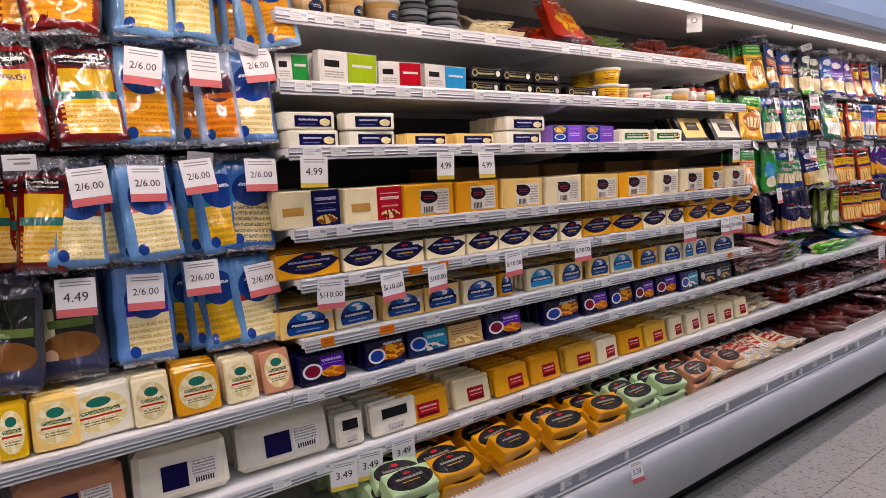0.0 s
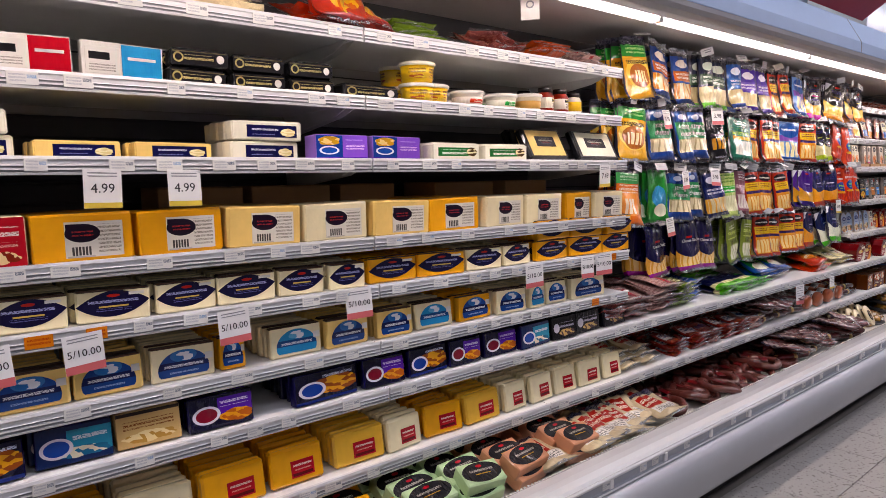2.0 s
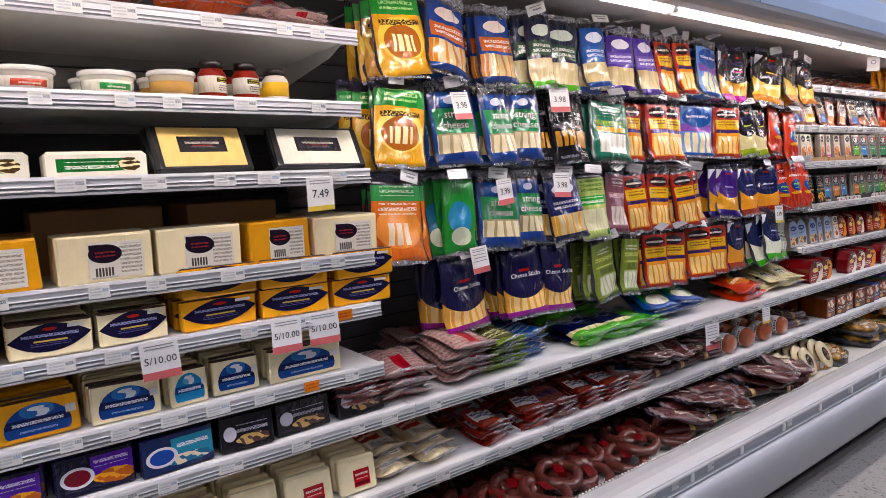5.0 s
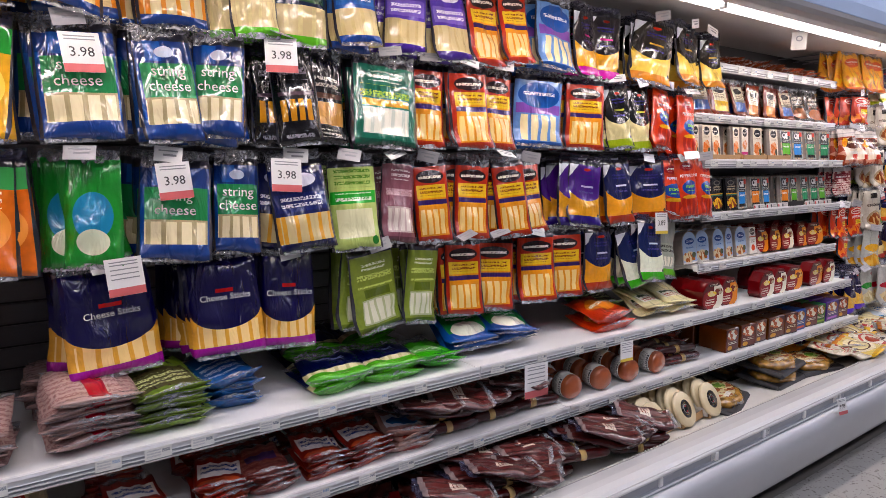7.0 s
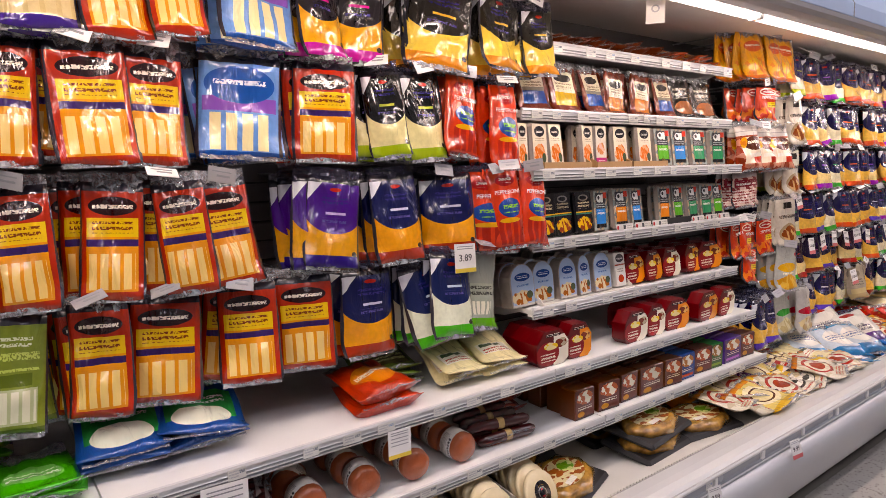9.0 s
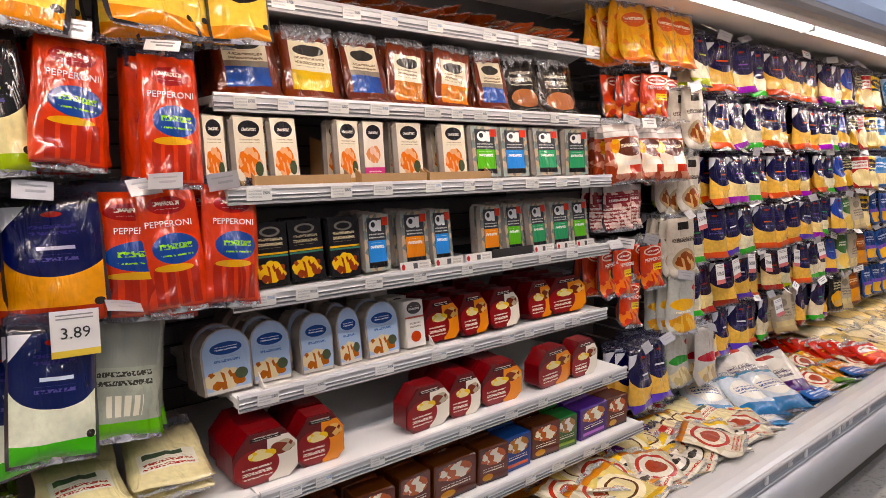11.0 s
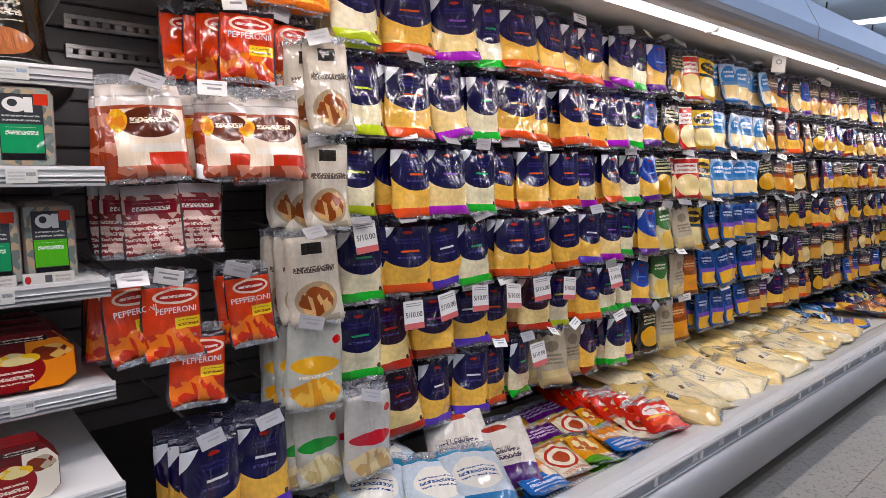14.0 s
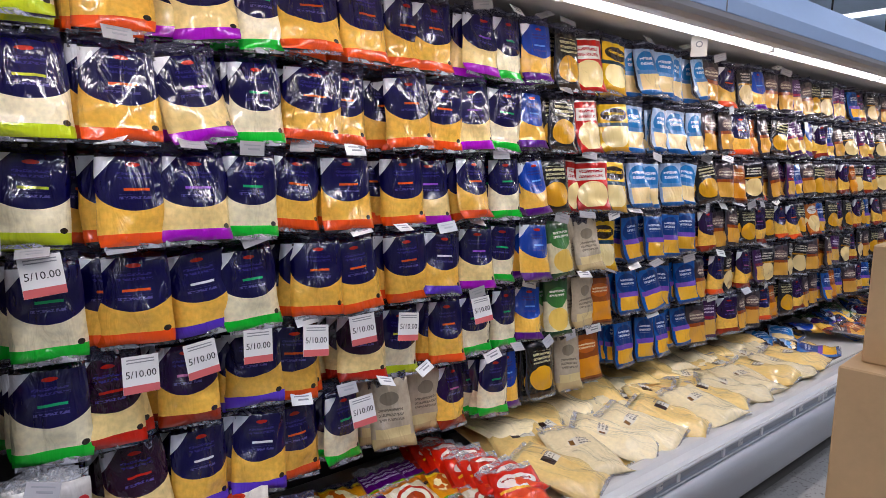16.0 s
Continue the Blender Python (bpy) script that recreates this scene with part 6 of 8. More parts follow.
        def octagon(k, y0, y1, mat):
            pts = [(-w * .46, h * .16), (-w * .32, 0), (w * .32, 0), (w * .46, h * .16), (w * .46, h * .66), (w * .24, h), (-w * .24, h), (-w * .46, h * .66)]
            pts = [(x * k, h / 2 + (z - h / 2) * k) for x, z in pts]
            n = len(pts)
            return mesh("snack_carton", [(x, y0, z) for x, z in pts] + [(x, y1, z) for x, z in pts], [list(range(n)), list(range(n, 2 * n))[::-1]] + [[(i + 1) % n, i, n + i, n + (i + 1) % n] for i in range(n)], [mat])

        body = octagon(1.0, -d / 2, d / 2, WRAP["dkred"])
        parts.append(("printed_front", octagon(0.975, -0.001, 0.0006, LABELS["redo" if code == "redo" else "redw"]), pose(0, -d / 2 - 0.0012, 0), "printed front with nuts and cheese picture"))
    elif code[:3] == "min" or code == "crtw":
        ink = {"mini": "brown", "minib": "blue", "ming": "grn", "minp": "purple", "crtw": "paper"}[code]
        d, h, nm, lab = 0.07, 0.105 if code != "crtw" else 0.13, "snack_carton", f"small {'green' if ink == 'grn' else ink} snack carton with food picture"
        body = blk(w * 0.9, h, d, ink, 0.003)
        front("printed_front", plate("printed_front", w * 0.88, h * 0.97, LABELS[code]), 0, h * 0.5, d)
    else:
        raise ValueError(code)
    BUILT[key] = (body, parts, d, h, nm, lab)
    return BUILT[key]


def pack(code, w, full=True):
    body, parts, d, h, nm, lab = make(code, w)
    ob = tagged(new(nm, body), lab, nm.replace("_", " "), "rows of " + nm.replace("_", " "))
    for pn, me, m, pl in parts if full else ():
        child(pn, me, ob, m, pl)
    return ob, d, h


def lathe(name, profile, mats, slots=None, n=24):
    """Turned about z: profile of (radius, height)."""
    v, f, s = [], [], []
    for r, z in profile:
        v += [(r * math.cos(2 * math.pi * i / n), r * math.sin(2 * math.pi * i / n), z) for i in range(n)]
    for k in range(len(profile) - 1):
        for i in range(n):
            f.append([k * n + i, k * n + (i + 1) % n, (k + 1) * n + (i + 1) % n, (k + 1) * n + i])
            s.append(slots[k] if slots else 0)
    f += [list(range(n))[::-1], list(range((len(profile) - 1) * n, len(profile) * n))]
    return mesh(name, v, f, mats, True, s + [0, 0])


LIDW = gloss("white_lid", "e2e0da", 0.4, 0.3, 0.05)
TUBS = {"tubtan": ("cfae7c", "white-lidded tan tub with a dark arched label", "navy", 0.082), "tubblk": ("2a2a2e", "black dip tub with a clear plastic lid", "grey", 0.040), "tubyel": ("e4b41e", "bright yellow cheese spread tub with white lid", "red", 0.066), "tubred": ("e0d8cc", "white tub with a red band", "red", 0.058),
        "tubgrn": ("dedccc", "white tub with a green band", "grn", 0.058), "tubcream": ("d9cfb8", "cream paper-look tub with tan band", "tan", 0.068), "jarred": ("8a2a1e", "red sauce jar with dark lid and white label", "paper", 0.10), "jarwhite": ("ddd6c4", "white sauce jar with dark lid", "yellow", 0.09)}
TUB_MESH = {}


def tub(code, w):
    """A tub or jar > lid, band label."""
    colour, lab, ink, h = TUBS[code]
    r = min(w, 0.115) / 2 if code[:3] == "tub" else 0.034
    key = (code, round(r, 3))
    if key not in TUB_MESH:
        body = gloss(code + "_body", colour, 0.35, 0.4, 0.05)
        lidm = gloss(code + "_lid", {"tubblk": "5a5a5e", "jarred": "1e1412", "jarwhite": "1e1a18", "tubyel": "e8e2d0"}.get(code, "e2e0da"), 0.35, 0.5, 0.05)
        if code[:3] == "tub":
            b = lathe("tub", [(r * .80, 0), (r * .86, .004), (r * .97, h - .012), (r, h - .010)], [body])
            l = lathe("lid", [(r * 1.02, h - .012), (r * 1.05, h - .010), (r * 1.05, h - .002), (r * 1.0, h), (r * .9, h - .002)], [lidm])
        else:
            b = lathe("jar", [(r * .92, 0), (r, .006), (r, h * .68), (r * .72, h * .82), (r * .72, h * .84)], [body])
            l = lathe("lid", [(r * .80, h * .82), (r * .82, h * .83), (r * .82, h * .98), (r * .78, h)], [lidm])
        ring = {"tubyel": printed("tubyel_label", "e8b71c", [("t", .05, .45, .40, .90, "5a2410", 2), ("t", .55, .95, .40, .90, "5a2410", 2), ("n", .25, .18, .2, .2, "b8541e", "e8c85a"), ("n", .75, .18, .2, .2, "b8541e", "e8c85a")]), "tubtan": printed("tubtan_label", "cdb084", [("e", .5, .35, .24, .6, "26304e"), ("t", .38, .62, .3, .6, "c8d0dc", 2)]),
                "tubred": printed("tubred_label", "e0d8cc", [("r", .2, .8, .15, .75, "c43a24"), ("t", .32, .68, .3, .6, "f0e8dc", 1)]), "tubgrn": printed("tubgrn_label", "dedccc", [("r", .2, .8, .15, .75, "2f8a44"), ("t", .32, .68, .3, .6, "f0e8dc", 1)]),
                "jarred": printed("jarred_label", "d8d2c2", [("r", .2, .8, .62, .9, "2a2a22"), ("t", .25, .75, .66, .86, "d8c83a", 1), ("t", .25, .75, .1, .5, "4a4a44", 3)])}.get(code, WRAP[ink])
        lb = lathe("band_label", [(r * (.90 if code[:3] == "tub" else 1.01), h * .22), (r * (.96 if code[:3] == "tub" else 1.01), h * (.62 if code != "tubyel" else .74))], [ring])
        TUB_MESH[key] = (b, l, lb)
    b, l, lb = TUB_MESH[key]
    kind = "sauce_jar" if code[:3] == "jar" else "cheese_tub"
    ob = tagged(new(kind, b), lab, kind.replace("_", " "), "tubs and jars on the shelf")
    child("lid", l, ob)
    child("band_label", lb, ob)
    return ob, h


FLATS = {"flatyel": "bigw", "redbag": "fred", "flatgrn": "packlim", "meatred": "meatp", "flator": "jerko", "flatclr": "meatw"}


def lay(code, w, h, d, m, variant=0):
    """A bag laid down: its middle at the pose m, its head pointing to +y and its print up."""
    ob = pouch(code, w, h, d, variant)
    ob.matrix_basis = m @ pose(0, h / 2, 0, -90, 0, 0)
    return ob


def stand(text, z, front, deep, seed=0, lean=0.0, back_full=1, gap=0.016):
    """A row of packs on a shelf of that top height; deep: how many stand behind one another."""
    rnd = random.Random(seed)
    for code, x, w, extra in tokens(text):
        n = int(extra[0]) if extra else 1
        if code in TUBS:
            for k in range(2):
                zz = z
                for _ in range(n):
                    ob, h = tub(code, w)
                    ob.matrix_basis = pose(x + rnd.uniform(-.004, .004), front + 0.065 + 0.115 * k, zz, 0, 0, rnd.uniform(0, 40))
                    zz += h
            continue
        if code in FLATS:
            for k in range(4):
                lay(FLATS[code], min(w, 0.19) * 0.9, 0.17, 0.022, pose(x + rnd.uniform(-.04, .04), front + 0.085 + 0.025 * k, z + 0.03 + 0.017 * k, rnd.uniform(8, 26), rnd.uniform(-5, 5), rnd.uniform(-25, 25)), k % 2)
            continue
        count = max(1, deep + rnd.choice((-2, -1, 0, 0, 1))) if deep > 1 else 1
        dd = 0
        for level in range(n):
            y = front + 0.014 + rnd.uniform(0, 0.012)
            for k in range(count):
                body, _, d, h, _, _ = make(code, w)
                tilt = lean + rnd.uniform(-3, 3) * (1 if d < 0.05 else 0.2)
                if code in ("traytan", "traycrm"):
                    tilt = -28
                m = pose(x + rnd.uniform(-.006, .006), y + d / 2, z + level * (h + 0.002) + (0.001 if not tilt else abs(math.sin(radians(tilt))) * d / 2), tilt, rnd.uniform(-0.6, 0.6), rnd.uniform(-5, 5))
                if k < 2:
                    pack(code, w)[0].matrix_basis = m
                else:
                    PACKS.add(body, m)
                y += d + gap * rnd.random()
                if y > BACK - 0.04:
                    break

# ---- what hangs and stands where: kind, place along the case, width, count ----
S1_ROW = (
    "tubtan 0.516 0.063; tubtan 0.606 0.109; tubtan 0.726 0.120; tubtan 0.852 0.124; tubblk 0.968 0.101 3; tubblk 1.088 0.118 3; flatyel 1.320 0.281; "
    "redbag 1.624 0.329; flatgrn 1.953 0.293; meatred 2.297 0.319; flator 2.565 0.190; flatclr 2.772 0.205 ")
S2_ROW = (
    "cardteal 0.523 0.097; cardlime 0.697 0.213; cardred 0.889 0.160; cardblue 1.066 0.184; packblk 1.236 0.146 2; packblk 1.395 0.149 2; packblk 1.553 "
    "0.138 2; packdark 1.741 0.207; tubyel 1.942 0.195 2; tubyel 2.003 0.128 1; tubred 2.160 0.161; tubgrn 2.316 0.152; tubcream 2.454 0.105; jarred 2.556 "
    "0.071; jarred 2.638 0.073; jarwhite 2.720 0.071 ")
S3_ROW = (
    "brickw 0.551 0.173 2; brickw 0.749 0.176 2; bricky 0.956 0.184 1; bricky 1.159 0.188 1; brickw 1.395 0.197 2; boxpur 1.625 0.185; boxpur 1.813 0.185; "
    "packgrn 2.050 0.214; packgrn 2.276 0.214; traytan 2.506 0.264; traycrm 2.806 0.297 ")
S4_ROW = (
    "loafblue 0.530 0.207; loafred 0.742 0.207; loafor 0.954 0.209; loafor 1.167 0.207; loafy 1.379 0.206; loafc 1.595 0.213; loafy 1.817 0.220; loafor "
    "2.043 0.219; loafc 2.262 0.202; loafc 2.470 0.197; loafor 2.665 0.172; loafc 2.862 0.201 ")
S5_ROW = (
    "ovor 0.512 0.199; ovc 0.687 0.146; ovc 0.837 0.146; ovc 0.995 0.162; ovc 1.157 0.152; ovc 1.316 0.156; ovc 1.472 0.145; ovc 1.609 0.117; ovor 1.768 "
    "0.181; ovor 1.960 0.187; ovc 2.147 0.156; ovc 2.311 0.155; ovor 2.498 0.191 2; ovor 2.699 0.191 2; ovor 2.898 0.189 2 ")
S6_ROW = (
    "archy 0.488 0.174; archc 0.655 0.149; archy 0.816 0.163; archy 0.977 0.150; archc 1.139 0.164; archo 1.262 0.072; archt 1.441 0.156; archy 1.605 "
    "0.153; archy 1.769 0.140; archt 1.935 0.155; archo 2.103 0.163; archc 2.276 0.149; archt 2.405 0.093; archc 2.530 0.117; archc 2.712 0.208 ")
S7_ROW = (
    "slpur 0.511 0.151; slbrn 0.730 0.155; slteal 0.892 0.164; slbeige 1.054 0.155; slpur 1.220 0.168; slbrn 1.521 0.214; slpur 1.708 0.155; slbrn 1.874 "
    "0.163; slpur 2.038 0.140; slpur 2.197 0.163; slteal 2.370 0.165; slblk 2.531 0.138; slblk 2.688 0.156; slblk 2.854 0.155 ")
S8_ROW = (
    "wpack 0.590 0.095; wpack 0.734 0.176; rlo 0.855 0.215; rlc 1.051 0.171; rlo 1.234 0.181; rlo 1.417 0.175; rly 1.607 0.179; rlc 1.771 0.135; rlo 1.927 "
    "0.161; rly 2.102 0.174; rlc 2.260 0.124; rlc 2.397 0.131; rlc 2.536 0.128; rlc 2.679 0.136; rlc 2.818 0.122 ")
D_ROW = (
    "ovfg 0.686 0.245; ovfo 0.846 0.240; ovfo 1.091 0.251; ovfo 1.326 0.244; ovfo 1.544 0.193; ovfg 1.748 0.213; ovfg 1.932 0.156; ovfm 2.138 0.256; ovfm "
    "2.396 0.214 ")
P1_ROW = (
    "sarg -0.117 0.059; sarg -0.001 0.136; craf 0.148 0.144; craf 0.280 0.113; crafo 0.418 0.104 ")
P2_ROW = (
    "sarg -0.126 0.078; sargy -0.011 0.163; crafo 0.127 0.138; crafd 0.265 0.109; crafp 0.389 0.130 ")
P3_ROW = (
    "sargy -0.148 0.094; crafr -0.027 0.136; crafr 0.106 0.130; crafb 0.252 0.140; crafn 0.378 0.140 ")
P4_ROW = (
    "blkp -0.200 0.043; blkp -0.084 0.154; crafp 0.077 0.137; crafb 0.235 0.123; crafr 0.365 0.136 ")
L7_ROW = (
    "yelbag -0.224 0.057; ylabel -0.137 0.103; rndc -0.051 0.148; rndg 0.064 0.093; rndo 0.175 0.123; rndg 0.287 0.094; rndm 0.384 0.085 ")
L8_ROW = (
    "trayo -0.127 0.228; trayw 0.116 0.240; trayw 0.383 0.283 ")
Q1_ROW = (
    "combog 3.041 0.176; stko 3.238 0.180; stko 3.416 0.165; gdk 3.564 0.125; gdk 3.726 0.178; stkb 3.883 0.128; wpur 4.021 0.148; wpur 4.169 0.148; sary "
    "4.316 0.147; sary 4.437 0.094; crstr 4.622 0.199; blkpk 4.787 0.119; blkpk 4.929 0.150; blkor 5.192 0.252; blkor 5.419 0.184 ")
Q2_ROW = (
    "combog 3.019 0.184; string 3.210 0.169; string 3.387 0.146; string 3.524 0.124; blk 3.662 0.087; blktan 3.787 0.156; wgrn 3.980 0.219; sary 4.127 "
    "0.076; sary 4.255 0.167; sary 4.407 0.125; crstr 4.582 0.211; sary 4.784 0.179; blklim 4.954 0.129; blklim 5.099 0.146; pepst 5.261 0.133 ")
Q3_ROW = (
    "comboo 3.043 0.224; greenb 3.218 0.115; string 3.396 0.176; string 3.548 0.123; navtan 3.699 0.163; lime 3.854 0.159; mauve 3.989 0.121; sary 4.118 "
    "0.126; sary 4.258 0.141; sary 4.391 0.114; sary 4.528 0.148; purp 4.793 0.167; navor 4.994 0.170; navor 5.180 0.184; pepst 5.353 0.217 ")
Q4_ROW = (
    "stick 3.250 0.207; stick 3.502 0.181; stick 3.673 0.153; woliv 3.936 0.185; woliv 4.096 0.124; sary 4.229 0.142; sary 4.386 0.160; sary 4.552 0.159; "
    "sary 4.722 0.168; navor 4.909 0.182; navgr 5.148 0.286 ")
B7_ROW = (
    "meatr 3.261 0.098; meatr 3.468 0.129; meatp 3.582 0.127; meatr 3.738 0.126; meatr 3.870 0.138; meatb 4.015 0.153; saus 4.146 0.187; saus 4.325 0.173; "
    "saus 4.508 0.193; rollm 4.691 0.171; rollm 4.854 0.155; rollm 5.015 0.168; rollm 5.181 0.164; saus 5.373 0.219 ")
M1_ROW = (
    "jerk 5.949 0.093; jerk 6.062 0.103; jerk 6.188 0.112; jerk 6.327 0.125; jerk 6.468 0.114; jerko 6.614 0.177; jerko 6.764 0.125 ")
M2_ROW = (
    "sausb 5.667 0.154; sausy 5.825 0.149; sausb 5.976 0.137; sauso 6.117 0.144; sauso 6.277 0.157; sausb 6.417 0.112; blkp2 6.550 0.140; blkp2 6.716 0.191 ")
M3_ROW = (
    "snk 5.591 0.059; snk 5.669 0.086; snk 5.753 0.077; snk 5.921 0.079; snkp 6.002 0.083; snk 6.111 0.100; snk 6.263 0.108; p3g 6.378 0.115; p3b 6.508 "
    "0.126; p3t 6.652 0.142; p3t 6.784 0.121 ")
M4_ROW = (
    "cp 5.617 0.087; cp 5.712 0.090; cp 5.812 0.097; cp 5.909 0.091; p3b 6.008 0.089; p3o 6.121 0.095; p3b 6.213 0.084; p3o 6.410 0.087; p3g 6.502 0.085; "
    "p3t 6.607 0.099; p3t 6.720 0.106; p3g 6.823 0.101 ")
M5_ROW = (
    "cup 5.593 0.134; cup 5.708 0.110; cup 5.816 0.105; cup 5.909 0.081; cup 6.008 0.118; crtw 6.114 0.072; redo 6.221 0.142; redo 6.332 0.120; redw 6.455 "
    "0.137; redo 6.630 0.134; redo 6.758 0.203 ")
M6_ROW = (
    "redw 5.644 0.163; redo 5.780 0.131; redw 6.079 0.163; redw 6.214 0.116; redo 6.354 0.165; redo 6.583 0.184; redw 6.729 0.135 ")
M7_ROW = (
    "mini 5.775 0.110; mini 5.899 0.121; mini 6.022 0.108; mini 6.165 0.160; mini 6.295 0.121; minib 6.402 0.119; mini 6.526 0.128; ming 6.624 0.095; minp "
    "6.753 0.163; mini 6.879 0.117 ")
T1_ROW = (
    "pepr 7.215 0.155 4; pepr 7.350 0.155 3 ")
T2_ROW = (
    "zipw 7.010 0.19; zipw 7.150 0.15; zipw 7.305 0.19 ")
T3_ROW = (
    "zipm 6.980 0.137; zipm 7.140 0.157 ")
T4_ROW = (
    "pepr 6.960 0.132; pepr 7.040 0.150; pepr 7.205 0.131 2 ")
T5_ROW = (
    "pepr 7.095 0.150 ")
C0_ROW = (
    "whtm 7.405 0.147 ")
C1_ROW = (
    "whtm 7.405 0.140 ")
C2_ROW = (
    "whtm 7.385 0.155 ")
C3_ROW = (
    "daiy 7.380 0.171 ")
C4_ROW = (
    "shn 7.096 0.163; shn 7.251 0.150; daig 7.378 0.154; dair 7.552 0.175 ")
TA_TAGS = (
    "2/6.00 0.125 1.566; blank 0.271 1.568; 2/6.00 0.413 1.586; 2/6.00 -0.017 1.284; 2/6.00 0.109 1.285; 2/6.00 0.233 1.298; 2/6.00 0.399 1.295; 4.49 "
    "-0.070 1.027; 2/6.00 0.081 1.018; 2/6.00 0.220 1.035; 2/6.00 0.380 1.009 ")
TB_TAGS = (
    "4.99 0.529 1.297; 4.99 0.988 1.300; 4.99 1.162 1.298; 7.49 2.767 1.308 ")
TC_TAGS = (
    "5/10.00 0.547 0.950; 5/10.00 0.755 0.944; 5/10.00 0.924 0.947; 5/10.00 1.256 0.952; 5/10.00 1.618 0.960; 5/10.00 2.345 0.960; 5/10.00 2.642 0.961; "
    "5/10.00 2.744 0.963 ")
TD_TAGS = (
    "3.49 0.527 0.434; 3.49 0.614 0.436; 3.49 0.732 0.441 ")
TE_TAGS = (
    "5.39 1.365 0.308; 9.99 5.868 0.342; 9.99 6.401 0.339 ")
TF_TAGS = (
    "3.98 3.234 1.555; 3.98 3.405 1.282; 3.98 3.678 1.292; 3.98 3.674 1.590; blank 3.288 1.068 ")
TG_TAGS = (
    "5/10.00 7.595 1.145; 5/10.00 7.776 0.892; 5/10.00 7.917 0.901; 5/10.00 8.063 0.908; 5/10.00 8.231 0.894; 5/10.00 8.385 0.901; 5/10.00 8.550 0.883; "
    "5/10.00 8.861 0.893; 5/10.00 8.384 0.650; 6.49 7.470 1.638; 6.49 7.448 1.376 ")

# sliced cheese on pegs before the first shelf run
extra = "sarg -0.30 0.15; sargy -0.46 0.15; craf -0.62 0.14; crafo -0.78 0.14"
for k, (row, top) in enumerate(((P1_ROW, 1.875), (P2_ROW, 1.622), (P3_ROW, 1.335), (P4_ROW, 1.075))):
    hang(row.rstrip() + "; " + extra, top, 0.245, 0.06, 4, 10 + k, 0.25, 0.125)
# string cheese and snack pegs between the two shelf runs
for k, (row, top) in enumerate(((Q1_ROW, 1.880), (Q2_ROW, 1.622), (Q3_ROW, 1.335), (Q4_ROW, 1.078))):
    row = "; ".join(f"{c} {x + min(0.05 + 0.03 * (x - 3.0), 0.085):.3f} {w:.3f}" for c, x, w, _ in tokens(row))
    hang(row, top, 0.25 if k < 3 else 0.245, 0.07, 4, 20 + k, 0.75, 0.13)
hang("blkor 5.46 0.15; blkor 5.57 0.14", 1.86, 0.22, 0.07, 3, 25, slide=0.05)
hang("daist 5.36 0.16 2; navgr 5.25 0.15 2", 1.10, 0.25, 0.05, 2, 26, slide=0.03)
hang("pepst 5.47 0.12 3", 1.60, 0.26, 0.06, 3, 27, slide=0.03)
hang("pepst 5.45 0.12 3; pepst 5.56 0.14 3", 1.345, 0.25, 0.05, 3, 28, slide=0.03)

# a red bag stood up against the others on the top shelf
for k, (rx, rz) in enumerate(((-24, 16), (-34, -10), (-50, 24))):
    ob = pouch("redup", 0.17, 0.20, 0.05, k % 2)
    ob.matrix_basis = pose(1.60 + 0.05 * k, 0.075 + 0.04 * k, 1.7345 + 0.20 * math.cos(radians(rx)) + 0.006, rx, 0, rz)
# first shelf run
TOP = 0.0125
stand(S1_ROW, 1.722 + TOP, 0.012, 1, 31)
stand(S2_ROW, 1.532 + TOP, 0.012, 2, 32)
stand(S3_ROW, 1.352 + TOP, -0.018, 3, 33)
stand(S4_ROW, 1.125 + TOP, -0.018, 2, 34)
stand(S5_ROW, 0.985 + TOP, -0.038, 9, 35, -4)
stand(S6_ROW, 0.815 + TOP, -0.038, 9, 36, -4)
stand(S7_ROW, 0.680 + TOP, -0.068, 9, 37, -8)
stand(S8_ROW, 0.470 + TOP, -0.088, 9, 38, -10)
stand(L7_ROW, 0.680 + TOP, -0.068, 5, 39, -14)
stand(L8_ROW, 0.470 + TOP, -0.088, 3, 40, -12)
# snack shelf run

rnd = random.Random(5)
for code, x, w, _ in tokens(M1_ROW + "; jerk 5.72 0.1; jerk 5.84 0.1"):
    for k in range(3):
        lay(code, 0.11, 0.21, 0.02, pose(x + 0.03 + rnd.uniform(-.02, .02), 0.21 + 0.03 * k, 1.745 + TOP + 0.03 + 0.018 * k, rnd.uniform(10, 22), rnd.uniform(-14, 4), rnd.uniform(-30, -8)), k % 2)
for code, x, w, _ in tokens(M2_ROW):
    for k in range(4):
        ob = pouch(code, max(w * 0.98, 0.12), 0.165, 0.022, k % 2)
        ob.matrix_basis = pose(x + 0.03 + rnd.uniform(-.004, .004), 0.135 + 0.028 * k, 1.520 + TOP + 0.163, -12 + rnd.uniform(-3, 3), rnd.uniform(-2, 2), rnd.uniform(-6, 6))
stand(M3_ROW, 1.322 + TOP, 0.034, 4, 41, -7)
stand(M4_ROW, 1.090 + TOP, 0.034, 4, 42, -7)
stand(M5_ROW, 0.863 + TOP, 0.034, 4, 43, -8)
stand(M6_ROW, 0.680 + TOP, -0.060, 3, 44)
stand(M7_ROW, 0.470 + TOP, -0.085, 4, 45)

